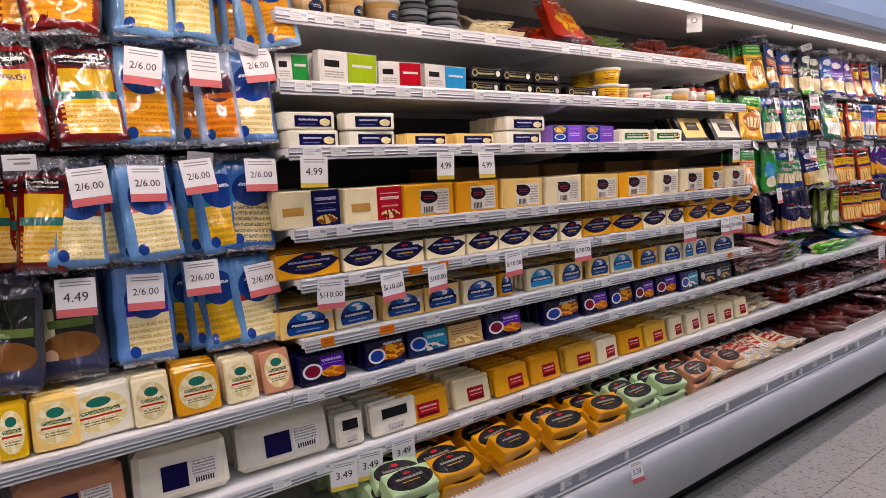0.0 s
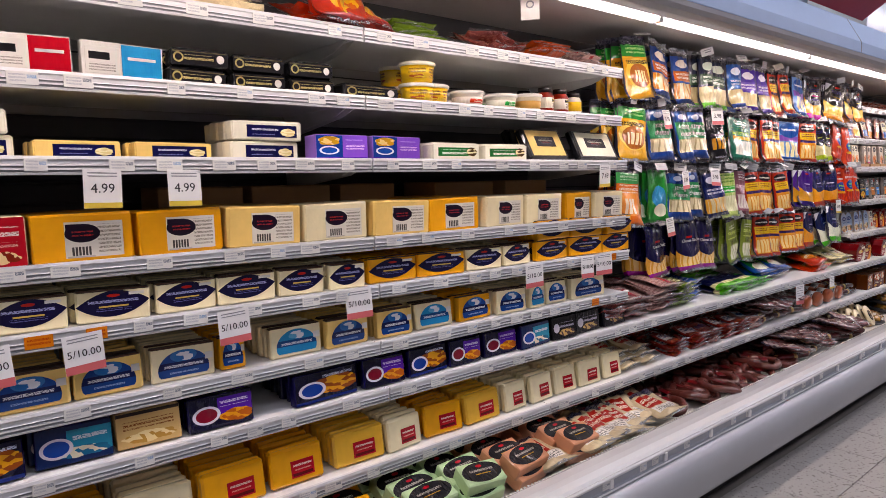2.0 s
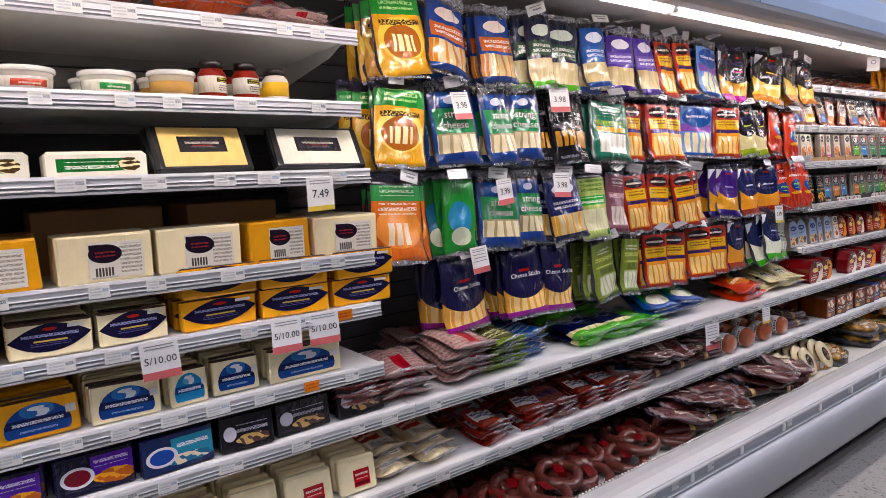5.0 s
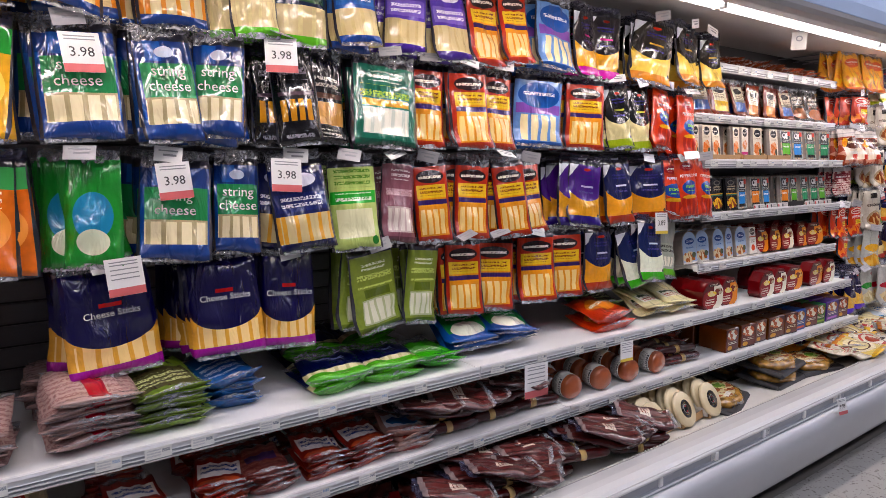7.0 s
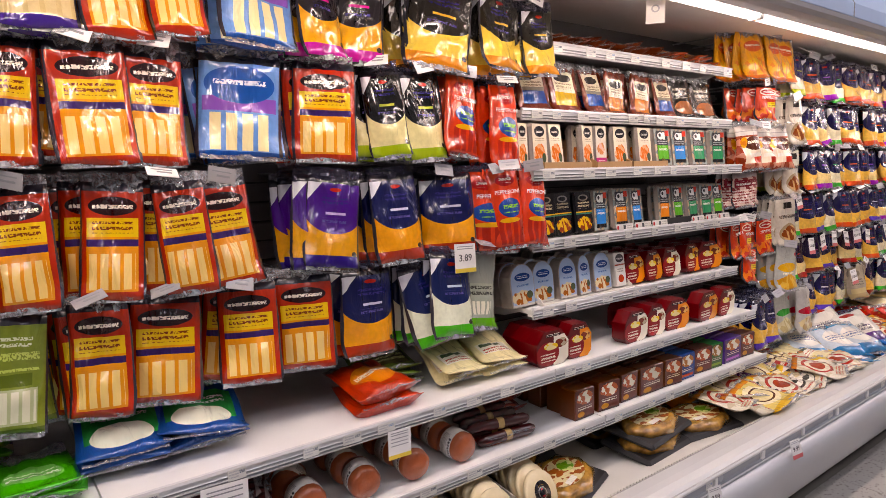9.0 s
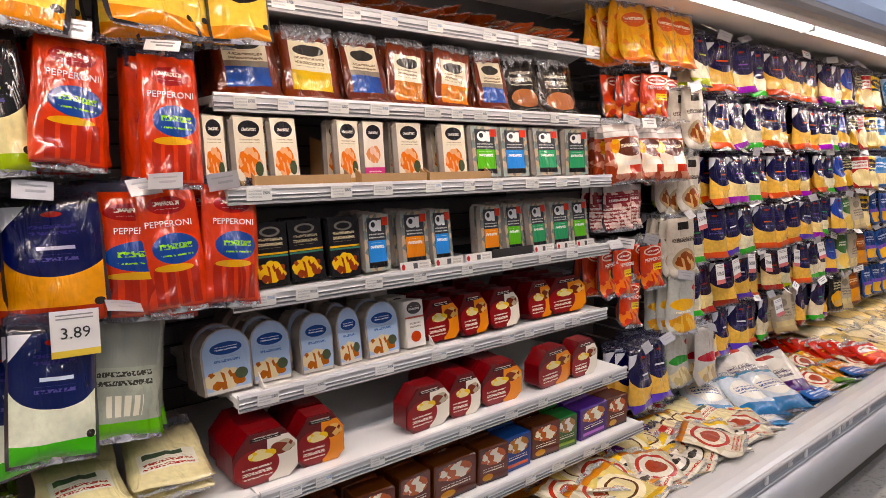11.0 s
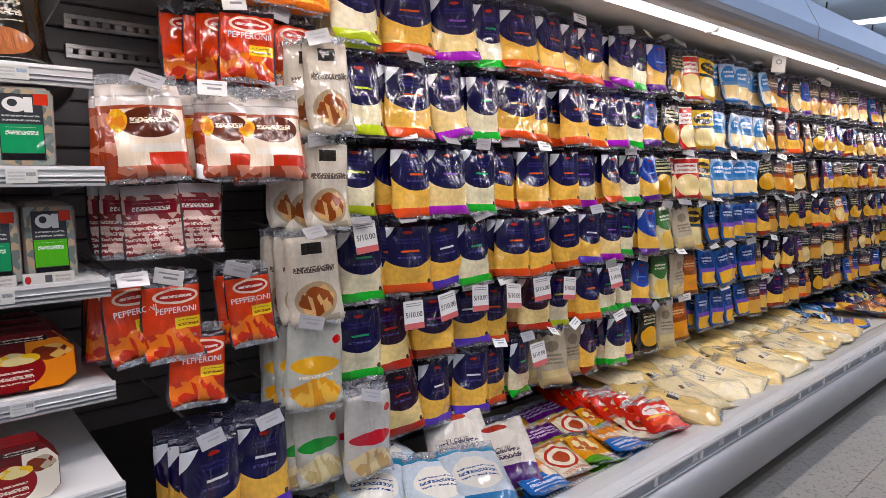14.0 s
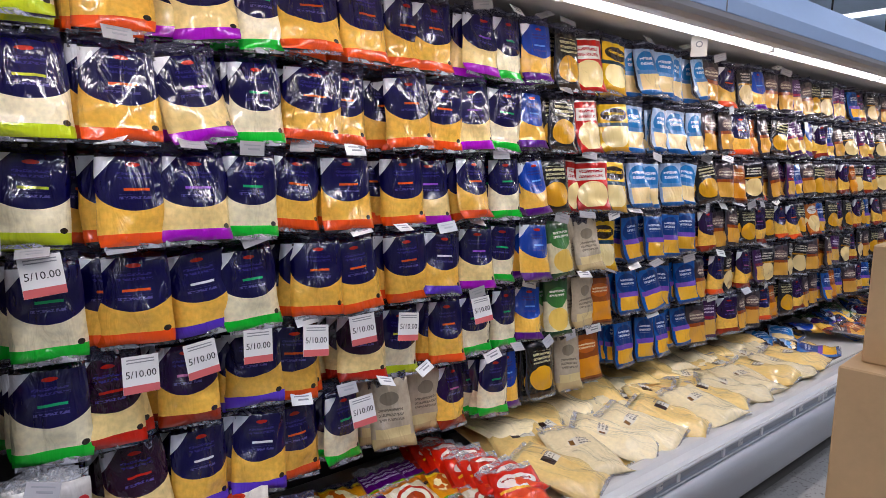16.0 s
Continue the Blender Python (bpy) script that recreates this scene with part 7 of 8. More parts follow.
# price strips and a black empty tray in front of the snack packs
STRIP = printed("price_strip_print", "d8d6d2", [("e", .10, .5, .06, .3, "c85a5a"), ("r", .42, .56, .25, .80, "55585c"), ("t", .62, .92, .2, .8, "a8a6a2", 2)], 0.6, 0.0)
for x, w in ((6.10, 0.10), (6.215, 0.10), (6.325, 0.10), (6.60, 0.09), (6.705, 0.09), (6.805, 0.09)):
    tagged(new("price_strip", box_mesh("price_strip", -w / 2, w / 2, -0.001, 0.001, 0, 0.026, STRIP, 0.0004)), "white printed price strip before snack packs", "price strip", "price strips").matrix_basis = pose(x, 0.026, 1.090 + TOP + 0.0005, -8, 0, 0)
tagged(new("pack_tray", profile_mesh("pack_tray", [(0, 0), (0, 0.028), (0.003, 0.028), (0.003, 0.003), (0.28, 0.003), (0.28, 0)], 0, 0.17, [M_BLACK])), "empty black plastic pack tray on the shelf", "tray").matrix_basis = pose(6.385, 0.034, 1.090 + TOP + 0.0005)
# display trays of brown card under the snack packs
for x, w, z in ((5.79, 0.24, 1.322), (6.04, 0.20, 1.322), (6.26, 0.22, 1.322), (5.92, 0.50, 0.863)):
    tr = tagged(new("display_tray", profile_mesh("display_tray", [(-0.002, 0), (-0.002, 0.026 if z > 1 else 0.008), (0.002, 0.026 if z > 1 else 0.008), (0.002, 0.004), (0.20, 0.004), (0.20, 0)], -w / 2, w / 2, [M_CARD if z > 1 else WRAP["paper"]])), "open cardboard display tray under snack packs", "display tray", "display trays")
    tr.matrix_basis = pose(x, 0.031, z + TOP + 0.0005)
    for sx in (-w / 2, w / 2 - 0.003):
        child("side_wall", profile_mesh("side_wall", [(0.0025, 0.0045), (0.0025, 0.026 if z > 1 else 0.008), (0.05, 0.05), (0.11, 0.10), (0.20, 0.12), (0.20, 0.0045)], sx, sx + 0.003, [M_CARD if z > 1 else WRAP["paper"]]), tr)
# cardboard cartons behind the cheese loaves
for x, w in ((1.30, 0.24), (1.58, 0.26), (1.86, 0.22), (2.30, 0.30), (2.64, 0.26)):
    tagged(new("carton", box_mesh("carton", -w / 2, w / 2, 0, 0.2, 0, 0.155, M_CARD, 0.003)), "plain brown cardboard carton behind cheese loaves", "carton", "cartons on the shelf").matrix_basis = pose(x, 0.255, 1.125 + TOP, 0, 0, rnd.uniform(-4, 4))

# flat packs on the long shelves
AZ = 0.680 + TOP
for code, x, y, w, count, step, tilt in (("meatw", 2.98, 0.06, 0.18, 6, 0.014, 8), ("meatp", 2.84, 0.06, 0.16, 5, 0.014, 5), ("meatw", 3.16, 0.07, 0.18, 9, 0.013, 12), ("meatw", 3.14, 0.27, 0.18, 7, 0.014, 4),
                                         ("packlim", 3.33, 0.07, 0.17, 7, 0.014, 10), ("packblu", 3.485, 0.13, 0.14, 6, 0.014, 8), ("fnav", 3.775, 0.06, 0.19, 2, 0.024, 9), ("fnav", 3.955, 0.065, 0.19, 2, 0.024, 10),
                                         ("fnav", 3.80, 0.29, 0.19, 3, 0.026, 12), ("fnav", 3.98, 0.30, 0.19, 3, 0.026, 12), ("fgrn", 4.115, 0.06, 0.16, 2, 0.016, 6), ("fblu", 4.27, 0.11, 0.19, 2, 0.03, 30), ("fblu", 4.455, 0.11, 0.20, 2, 0.03, 28),
                                         ("fred", 4.925, 0.06, 0.20, 2, 0.042, 6), ("packlim", 5.03, 0.19, 0.17, 3, 0.02, 16), ("fcream", 5.215, 0.08, 0.15, 2, 0.016, 24), ("fcream", 5.375, 0.08, 0.16, 2, 0.016, 24)):
    for k in range(count):
        thick = 0.05 if code == "fred" else 0.04 if code in ("fnav", "fblu") else 0.022
        lift = 0.10 * math.sin(radians(tilt)) if tilt > 14 else 0.01
        lay(code, w, 0.20, thick, pose(x + (0.09 if x > 3.1 else 0.03) + rnd.uniform(-.012, .012), y + rnd.uniform(-.012, .012) - 0.004 * k, AZ + 0.012 + lift + step * k, tilt + rnd.uniform(-3, 3), rnd.uniform(-4, 4), rnd.uniform(-12, 12)), k % 2)

M_SAUSAGE = gloss("sausage_film", "42191a", 0.35, 1.0, 0.3, 0.2)
M_HAM = gloss("ham_film", "a8644c", 0.35, 1.0, 0.3, 0.12)
M_CLEAR = printed("clear_tray_film", "a88250", [], 1.0, 0.5, 0.2, 0.55, 42.0)
M_PLATTER = printed("platter_print", "c8b48a", [("n", .5, .5, .56, .56, "e0cfa4", "9a5a3a"), ("n", .7, .6, .2, .25, "6a9a3a", "c8d08a"), ("r", .2, .5, .1, .26, "ece6dc")], 1.0, 0.4)
CAPSULE = lathe("sausage", [(0.002, -0.115), (0.010, -0.108), (0.017, -0.094), (0.018, 0.0), (0.017, 0.094), (0.010, 0.108), (0.002, 0.115)], [M_SAUSAGE], n=12)
CLABEL = lathe("label_band", [(0.0184, -0.010), (0.0184, 0.012)], [WRAP["beige"]], n=12)
HAMROLL = lathe("ham_roll", [(0.01, -0.05), (0.036, -0.048), (0.044, -0.038), (0.045, 0.0), (0.044, 0.038), (0.036, 0.048), (0.01, 0.05)], [M_HAM], n=16)
HLABEL = lathe("label_band", [(0.0456, -0.022), (0.0458, 0.022)], [BARCODE], n=16)


def sausage(x, y, z, turn, tip=0.0):
    ob = tagged(new("sausage", CAPSULE), "dark red cured sausage in clear film with a paper band", "sausage", "cured sausages")
    ob.matrix_basis = pose(x, y, z, 0, 90 + tip, turn)
    child("label_band", CLABEL, ob)
    return ob


def coil(x, y, z, turn, s=1.0):
    """A ring of smoked sausage."""
    v, f, n, m = [], [], 20, 8
    for i in range(n + 1):
        a = 2 * math.pi * i / n * 0.94
        for j in range(m):
            b = 2 * math.pi * j / m
            r = 0.062 + 0.017 * math.cos(b)
            v.append((r * math.cos(a) * 1.35, r * math.sin(a), 0.017 * math.sin(b) + 0.004 * math.sin(3 * a)))
    for i in range(n):
        for j in range(m):
            f.append([i * m + j, i * m + (j + 1) % m, (i + 1) * m + (j + 1) % m, (i + 1) * m + j])
    f += [list(range(m)), list(range(n * m, n * m + m))[::-1]]
    if "coil" not in BUILT:
        BUILT["coil"] = mesh("sausage_ring", v, f, [gloss("ring_sausage_film", "5e3833", 0.4, 0.8, 0.3, 0.15)], True)
        BUILT["coil_label"] = plate("paper_label", 0.06, 0.03, WRAP["dkred"])
    ob = tagged(new("sausage_ring", BUILT["coil"]), "brown smoked sausage ring in clear film", "sausage ring", "sausage rings in the deck")
    ob.matrix_basis = pose(x, y, z, rnd.uniform(-4, 10), rnd.uniform(-6, 6), turn)
    child("paper_label", BUILT["coil_label"], ob, pose(0.0, 0.0, 0.019, -90, 0, 0))
    return ob


# the lower long shelf: sliced meats, sausages, ham rolls
BZ = 0.470 + TOP
for code, x, w, _ in tokens(B7_ROW):
    x += 0.06
    if code == "saus":
        for k in range(3):
            for lv in range(2):
                sausage(x + rnd.uniform(-.01, .01), -0.03 + 0.055 * k + 0.02 * lv, BZ + 0.022 + 0.036 * lv, -6 + rnd.uniform(-10, 10))
    elif code == "rollm":
        for k in range(3):
            ob = tagged(new("ham_roll", HAMROLL), "pink ham roll in netted film with a white label", "ham roll", "ham rolls")
            ob.matrix_basis = pose(x, -0.02 + 0.10 * k, BZ + 0.047, rnd.uniform(-15, 15), 90, 78 + rnd.uniform(-12, 12))
            child("label_band", HLABEL, ob)
    else:
        for k in range(4):
            lay(code, max(min(w, 0.17), 0.13), 0.15, 0.022, pose(x + rnd.uniform(-.01, .01), 0.0, BZ + 0.013 + 0.016 * k, 6, rnd.uniform(-5, 5), rnd.uniform(-14, 14)), k % 2)
        for k in range(4):
            lay(code, max(min(w, 0.17), 0.13), 0.15, 0.022, pose(x + rnd.uniform(-.02, .02), 0.18, BZ + 0.013 + 0.018 * k, 4, rnd.uniform(-5, 5), rnd.uniform(-14, 14)), k % 2)
for x in (2.95, 3.10):
    for k in range(3):
        lay("whm", 0.14, 0.17, 0.03, pose(x, 0.02 + 0.03 * k, BZ + 0.03 + 0.02 * k, 16, 0, rnd.uniform(-10, 10)), k % 2)
for k in range(4):
    lay("meatr", 0.20, 0.13, 0.02, pose(5.45 + 0.03 * k, 0.02 + 0.05 * k, BZ + 0.015 + 0.018 * k, 6, 0, rnd.uniform(-8, 8)), k % 2)


# the deck: height of its top at y
def deck_z(y):
    return 0.31 - 0.11 * (y + 0.315) / 0.845


# blocks with oval labels lying on their backs, row behind row
for code, x, w, _ in tokens(D_ROW):
    for k in range(6):
        y = -0.225 + 0.078 * k
        for lv in range(2):
            ob, d, h = pack(code, min(w, 0.17), True)
            ob.matrix_basis = pose(x + rnd.uniform(-.008, .008) - 0.01 * k, y - 0.03, deck_z(y) + 0.034 + 0.042 * lv, -66 + rnd.uniform(-7, 7), rnd.uniform(-4, 4), rnd.uniform(-8, 8))
# bagged meats with red labels
for k in range(18):
    y = rnd.uniform(-0.21, 0.2)
    lay("whm", 0.15, 0.19, 0.035, pose(rnd.uniform(2.25, 3.02), y, deck_z(y) + 0.03 + 0.05 * rnd.random(), rnd.uniform(4, 26), rnd.uniform(-10, 10), rnd.uniform(-25, 25)), k % 2)
for k in range(8):
    y = -0.20 + 0.012 * k
    lay("whm", 0.15, 0.19, 0.035, pose(2.45 + 0.07 * k, y, deck_z(y) + 0.075, rnd.uniform(8, 22), rnd.uniform(-8, 8), rnd.uniform(-18, 18)), k % 2)
# sausage rings, then straight sausages
for k in range(38):
    y = rnd.uniform(-0.24, 0.12)
    coil(rnd.uniform(3.02, 4.15), y, deck_z(y) + 0.03 + 0.045 * rnd.random(), rnd.uniform(40, 80))
for k in range(12):
    for c in range(2):
        coil(3.7 + 0.24 * (k % 3), 0.10 + 0.13 * c, deck_z(0.1) + 0.02 + 0.03 * (k // 3), rnd.uniform(40, 80))
for k in range(90):
    y = rnd.uniform(-0.25, 0.2)
    sausage(4.15 + 0.85 * rnd.random(), y, deck_z(y) + 0.025 + 0.07 * rnd.random(), -8 + rnd.uniform(-20, 20), rnd.uniform(-6, 6))
for k in range(46):
    y = rnd.uniform(-0.25, 0.16)
    lay("links", 0.13, 0.21, 0.035, pose(4.10 + 0.92 * rnd.random(), y, deck_z(y) + 0.09 + 0.04 * rnd.random(), rnd.uniform(2, 14), rnd.uniform(-8, 8), 62 + rnd.uniform(-16, 16)), k % 2)
for k in range(26):
    y = rnd.uniform(-0.06, 0.12)
    lay("links", 0.12, 0.20, 0.03, pose(4.09 + 0.50 * rnd.random(), y, BZ + 0.085 + 0.035 * rnd.random(), rnd.uniform(2, 10), rnd.uniform(-6, 6), 70 + rnd.uniform(-14, 14)), k % 2)
# racks of cream dip cups in card trays
M_CREAM = gloss("cream_pack", "ddcfae", 0.4, 0.5, 0.1)
DIP = lathe("dip_pack", [(0.066, 0.0), (0.070, 0.004), (0.070, 0.014), (0.064, 0.018)], [M_CREAM], n=24)
DIPL = lathe("dip_label", [(0.036, 0.0185), (0.004, 0.0192)], [LABELS["blackoval"]], n=18)
for bx in (5.10, 5.29, 5.47):
    tr = tagged(new("dip_tray", profile_mesh("dip_tray", [(-0.14, 0.0), (-0.14, 0.03), (-0.136, 0.03), (-0.136, 0.004), (0.16, 0.004), (0.16, 0.0)], -0.085, 0.085, [M_CARD])), "open cardboard tray of dip packs in the deck", "display tray", "display trays")
    tr.matrix_basis = pose(bx, -0.05, deck_z(-0.05) + 0.008, -7, 0, 8)
    for sx in (-0.085, 0.081):
        child("side_wall", profile_mesh("side_wall", [(-0.13, 0.005), (-0.13, 0.03), (0.16, 0.14), (0.16, 0.005)], sx, sx + 0.004, [WRAP["paper"]]), tr)
    for k in range(7):
        ob = tagged(new("dip_pack", DIP), "round cream dip pack with a dark oval label", "dip pack", "dip packs in a tray")
        ob.matrix_basis = pose(bx + 0.006 * k - 0.02, -0.16 + 0.042 * k, deck_z(-0.05) + 0.082 + 0.003 * k, 62, 0, 8)
        child("dip_label", DIPL, ob, None, "dark oval label")
# clear clamshell trays
M_FOOD = gloss("tray_food", "9a6a34", 0.4, 0.8, 0.4, 0.3)


def clamshell(x, y, z, turn, s=1.0):
    if "clam" not in BUILT:
        BUILT["clam"] = [box_mesh("base", -0.13, 0.13, -0.09, 0.09, 0, 0.022, M_BLACK, 0.018 / 2), lathe("cover", [(0.088, 0.0225), (0.082, 0.040), (0.070, 0.046), (0.004, 0.047)], [M_CLEAR], n=8), disc("food_label", 0.085, 0.052, M_PLATTER)]
    ob = tagged(new("party_tray"), "clear-lidded black party tray of meat and cheese", "party tray", "party trays in the deck")
    ob.matrix_basis = pose(x, y, z, 6, 0, turn) @ Matrix.Diagonal((1.25, 1.2, 1.15, 1))
    child("base", BUILT["clam"][0], ob)
    child("cover", BUILT["clam"][1], ob, Matrix.Diagonal((1.42, 1.0, 1, 1)))
    child("food_label", BUILT["clam"][2], ob, pose(0.0, 0.0, 0.0485, -90, 0, 0))
    return ob


for x, y, lv, tn in ((5.56, 0.10, 0, 8), (5.56, 0.10, 1, 14), (5.62, -0.10, 0, 20), (6.12, -0.08, 0, 4), (6.13, -0.07, 1, 8), (6.14, 0.16, 0, 0), (6.14, 0.17, 1, 6), (6.42, -0.10, 0, -10), (6.42, 0.12, 0, 5)):
    clamshell(x, y, deck_z(y) + 0.014 + 0.058 * lv, tn)
# tortillas and pizza packs in the deck
for k in range(54):
    y = rnd.uniform(-0.25, 0.20)
    lay(rnd.choice(("torty", "tortr", "torty", "tortr", "whm", "promo", "fcream")), 0.20, 0.22, 0.026, pose(6.5 + 1.05 * rnd.random(), y, deck_z(y) + 0.03 + 0.08 * rnd.random(), rnd.uniform(-3, 16), rnd.uniform(-9, 9), rnd.uniform(-35, 35)), k % 2)
for x, y, z, rx, ry, rz, code in ((7.56, -0.02, 0.40, 30, 8, -30, "tortb"), (7.68, 0.10, 0.43, 34, -8, 20, "tortb"), (7.74, -0.12, 0.39, 24, 6, -24, "tortb"), (7.95, 0.03, 0.42, 40, -10, -34, "tort"), (8.02, -0.10, 0.41, 34, -14, -38, "tort"), (7.86, -0.16, 0.40, 26, 4, -20, "tortb"), (7.50, 0.16, 0.40, 30, 0, 10, "tortb")):
    lay(code, 0.22, 0.26, 0.06, pose(x, y, z, rx, ry, rz))
for k in range(22):
    y = -0.215 + rnd.uniform(-.02, .02) + (0.14 if k % 2 else 0)
    lay(("tortr", "torty", "tortk", "torty", "tortk", "whm")[k % 6], 0.19, 0.20, 0.03, pose(6.62 + 0.046 * k, y, deck_z(y) + 0.075 + 0.02 * (k % 2), rnd.uniform(4, 16), rnd.uniform(-8, 8), rnd.uniform(-40, 20)), k % 2)
for k in range(6):
    y = -0.22 + 0.05 * k
    lay("tortb", 0.20, 0.16, 0.03, pose(7.68 + rnd.uniform(-.08, .10), y, deck_z(y) + 0.05, rnd.uniform(4, 14), rnd.uniform(-8, 8), rnd.uniform(-50, -20)), k % 2)
for lv in range(3):
    for i in range(5):
        for j in range(3):
            y = -0.22 + 0.17 * j + rnd.uniform(-.015, .015)
            code = ("boxb", "tortr", "boxg")[(i + j) % 3] if j == 0 else ("promo", "tortr", "boxg", "promo")[(i + 2 * j) % 4]
            lay(code, 0.16, 0.185, 0.024, pose(8.06 + 0.148 * i + rnd.uniform(-.012, .012), y, deck_z(y) + 0.022 + 0.028 * lv, 8 + rnd.uniform(-3, 3), rnd.uniform(-4, 4), rnd.uniform(-16, 4)), (i + lv) % 2)
for k in range(11):
    lay("choriz", 0.17, 0.16, 0.055, pose(8.74 + rnd.uniform(-.012, .012), 0.24 - 0.05 * k, deck_z(0.24 - 0.05 * k) + 0.105, 20 + rnd.uniform(-5, 5), rnd.uniform(-10, 10), rnd.uniform(-24, 4)), k % 2)
# big bags of shredded cheese heaped in the deck
for k in range(72):
    x = 8.92 + 2.15 * (k % 36 + rnd.random()) / 36
    y = (-0.20, 0.0, 0.20)[k % 3] + rnd.uniform(-0.03, 0.03)
    lay("bigs" if rnd.random() < 0.5 else "bigw", 0.24, 0.30, 0.06, pose(x, y, deck_z(y) + 0.035 + 0.055 * (k // 36) + (0.05 if k % 3 == 2 else 0), rnd.uniform(3, 13), rnd.uniform(-7, 7), rnd.uniform(-30, 55)), k % 2)
for k in range(60):
    y = rnd.uniform(-0.20, 0.28)
    x = 11.0 + 3.2 * rnd.random()
    lay(rnd.choice(("v", "u", "m", "q", "o", "e", "w", "b")) if x > 11.6 else rnd.choice(("u", "v", "v", "bigs")), 0.16, 0.22, 0.04, pose(x, y, deck_z(y) + 0.05 + 0.05 * rnd.random(), rnd.uniform(4, 24), rnd.uniform(-12, 12), rnd.uniform(-60, 60)), k % 2)

# pegs after the snack shelves: pepperoni, bacon, dairy-free shreds
hang(T1_ROW, 1.715, 0.180, 0.11, 6, 51, 0.9, 0.15, 0.05)
hang("orb 7.10 0.15; orb 7.28 0.15; orb 7.40 0.15", 1.945, 0.215, 0.10, 3, 50, 0.9)
hang(T2_ROW, 1.510, 0.20, 0.06, 4, 52, 0.9, 0.15, 0.05)
hang(T3_ROW, 1.315, 0.175, 0.07, 3, 53, 0.9, 0.13)
hang(T4_ROW, 1.085, 0.18, 0.07, 3, 54, 0.9, 0.13)
hang(T5_ROW, 0.945, 0.17, 0.05, 1, 55, 0.4, 0.13)
hang(C0_ROW, 1.655, 0.23, 0.05, 4, 56, 0.9)
hang(C1_ROW, 1.405, 0.23, 0.05, 4, 57, 0.9)
hang(C2_ROW, 1.165, 0.23, 0.05, 4, 58, 0.9)
hang(C3_ROW, 0.935, 0.235, 0.04, 3, 59, 0.9)
hang(C4_ROW.replace("shn", "n"), 0.700, 0.225, 0.02, 4, 60, 0.7)

# the long wall of shredded cheese
K1_ROW = "l 7.60 .15; o 7.77 .16; p 7.93 .16; g 8.08 .13; o 8.24 .16; o 8.40 .15; o 8.56 .15; o 8.70 .15; p 8.84 .15; g 8.98 .13; b 9.11 .14; k 9.25 .14; R 9.42 .16; y 9.58 .15"
K3_ROW = "l 7.60 .15; o 7.76 .16; p 7.92 .16; g 8.07 .13; o 8.22 .15; o 8.36 .14; o 8.52 .15; p 8.66 .14; o 8.80 .14; g 8.95 .14; b 9.09 .13; k 9.23 .13; R 9.42 .16; y 9.58 .15"
K2B_ROW = "l 7.61 .155; o 7.775 .16; p 7.94 .165; g 8.09 .13; o 8.24 .16; o 8.385 .13; o 8.53 .15; o 8.67 .14; p 8.80 .14; g 8.96 .15; b 9.10 .14; k 9.25 .13; R 9.42 .15; y 9.58 .15"
K4B_ROW = "g 7.595 .15; o 7.755 .165; n 7.915 .155; g 8.065 .15; o 8.225 .155; o 8.375 .14; o 8.53 .15; n 8.69 .14; p 8.84 .15; g 8.99 .14; b 9.13 .15; w 9.28 .13; h 9.42 .14; y 9.57 .14"
K5B_ROW = "g 7.595 .15; r 7.745 .145; e 7.89 .14; n 8.05 .155; o 8.215 .155; r 8.39 .155; l 8.55 .14; o 8.69 .13; g 8.84 .14; g 8.98 .13; b 9.12 .13; w 9.26 .12; h 9.40 .14; q 9.55 .13"
K6_ROW = "r 7.735 .15; n 7.89 .15; n 8.05 .15; o 8.20 .145; g 8.34 .12 2; h 8.46 .14 2; h 8.62 .15 2; e 8.76 .13; g 8.90 .13; b 9.04 .13; k 9.18 .13; h 9.33 .14; q 9.47 .13"
far_mix = random.Random(9)


def far_code(k, i):
    """Light blue bags first, then dark, tan, orange and black ones."""
    if i < 4:
        return "u" if k < 3 else "v"
    return far_mix.choice("mmmmfffzzqjekkovb" if i < 14 else "mmmfffzzeekvq")


def spread(row):
    """The same row, opened out a little from its near end."""
    return "; ".join(f"{c} {7.578 + 1.024 * (x - 7.6):.3f} {w * 1.06:.3f} " + " ".join(str(int(v)) for v in e) for c, x, w, e in tokens(row))


for k, (row, top) in enumerate(((K1_ROW, 1.872), (K2B_ROW, 1.642), (K3_ROW, 1.410), (K4B_ROW, 1.178), (K5B_ROW, 0.948), (K6_ROW, 0.722))):
    hang(spread(row), top, 0.215, 0.07, 5, 70 + k, 0.35 if k < 3 else 0.7, 0.12, back=0.045)
    far = "; ".join(f"{far_code(k, i)} {9.766 + 0.147 * i + far_mix.uniform(-.012, .012):.3f} {far_mix.uniform(.125, .15):.3f}" for i in range(31))
    hang(far, top, 0.205, 0.07, 3, 80 + k, 0.45, back=0.045)

BAGS.build("stacked_bags", "more hanging cheese bags behind and far along the wall", "cheese bags")
PACKS.build("stacked_packs", "more cheese packs standing in rows behind the front ones", "cheese packs")

# ---- price cards ----
CARD = box_mesh("price_card", -0.042, 0.042, -0.0008, 0.0, -0.045, 0.045, M_PAPER, 0.0003)
BAND_R = box_mesh("red_band", -0.0418, 0.0418, -0.0014, -0.0009, -0.0448, -0.026, M_TAG_RED, 0.0002)
BAND_Y = box_mesh("yellow_band", -0.0418, 0.0418, -0.0014, -0.0009, -0.0448, -0.032, M_TAG_YEL, 0.0002)
LINE = box_mesh("print_line", -0.032, 0.032, -0.0013, -0.0009, -0.0013, 0.0013, M_GROOVE, 0.0002)
PRICE = {}


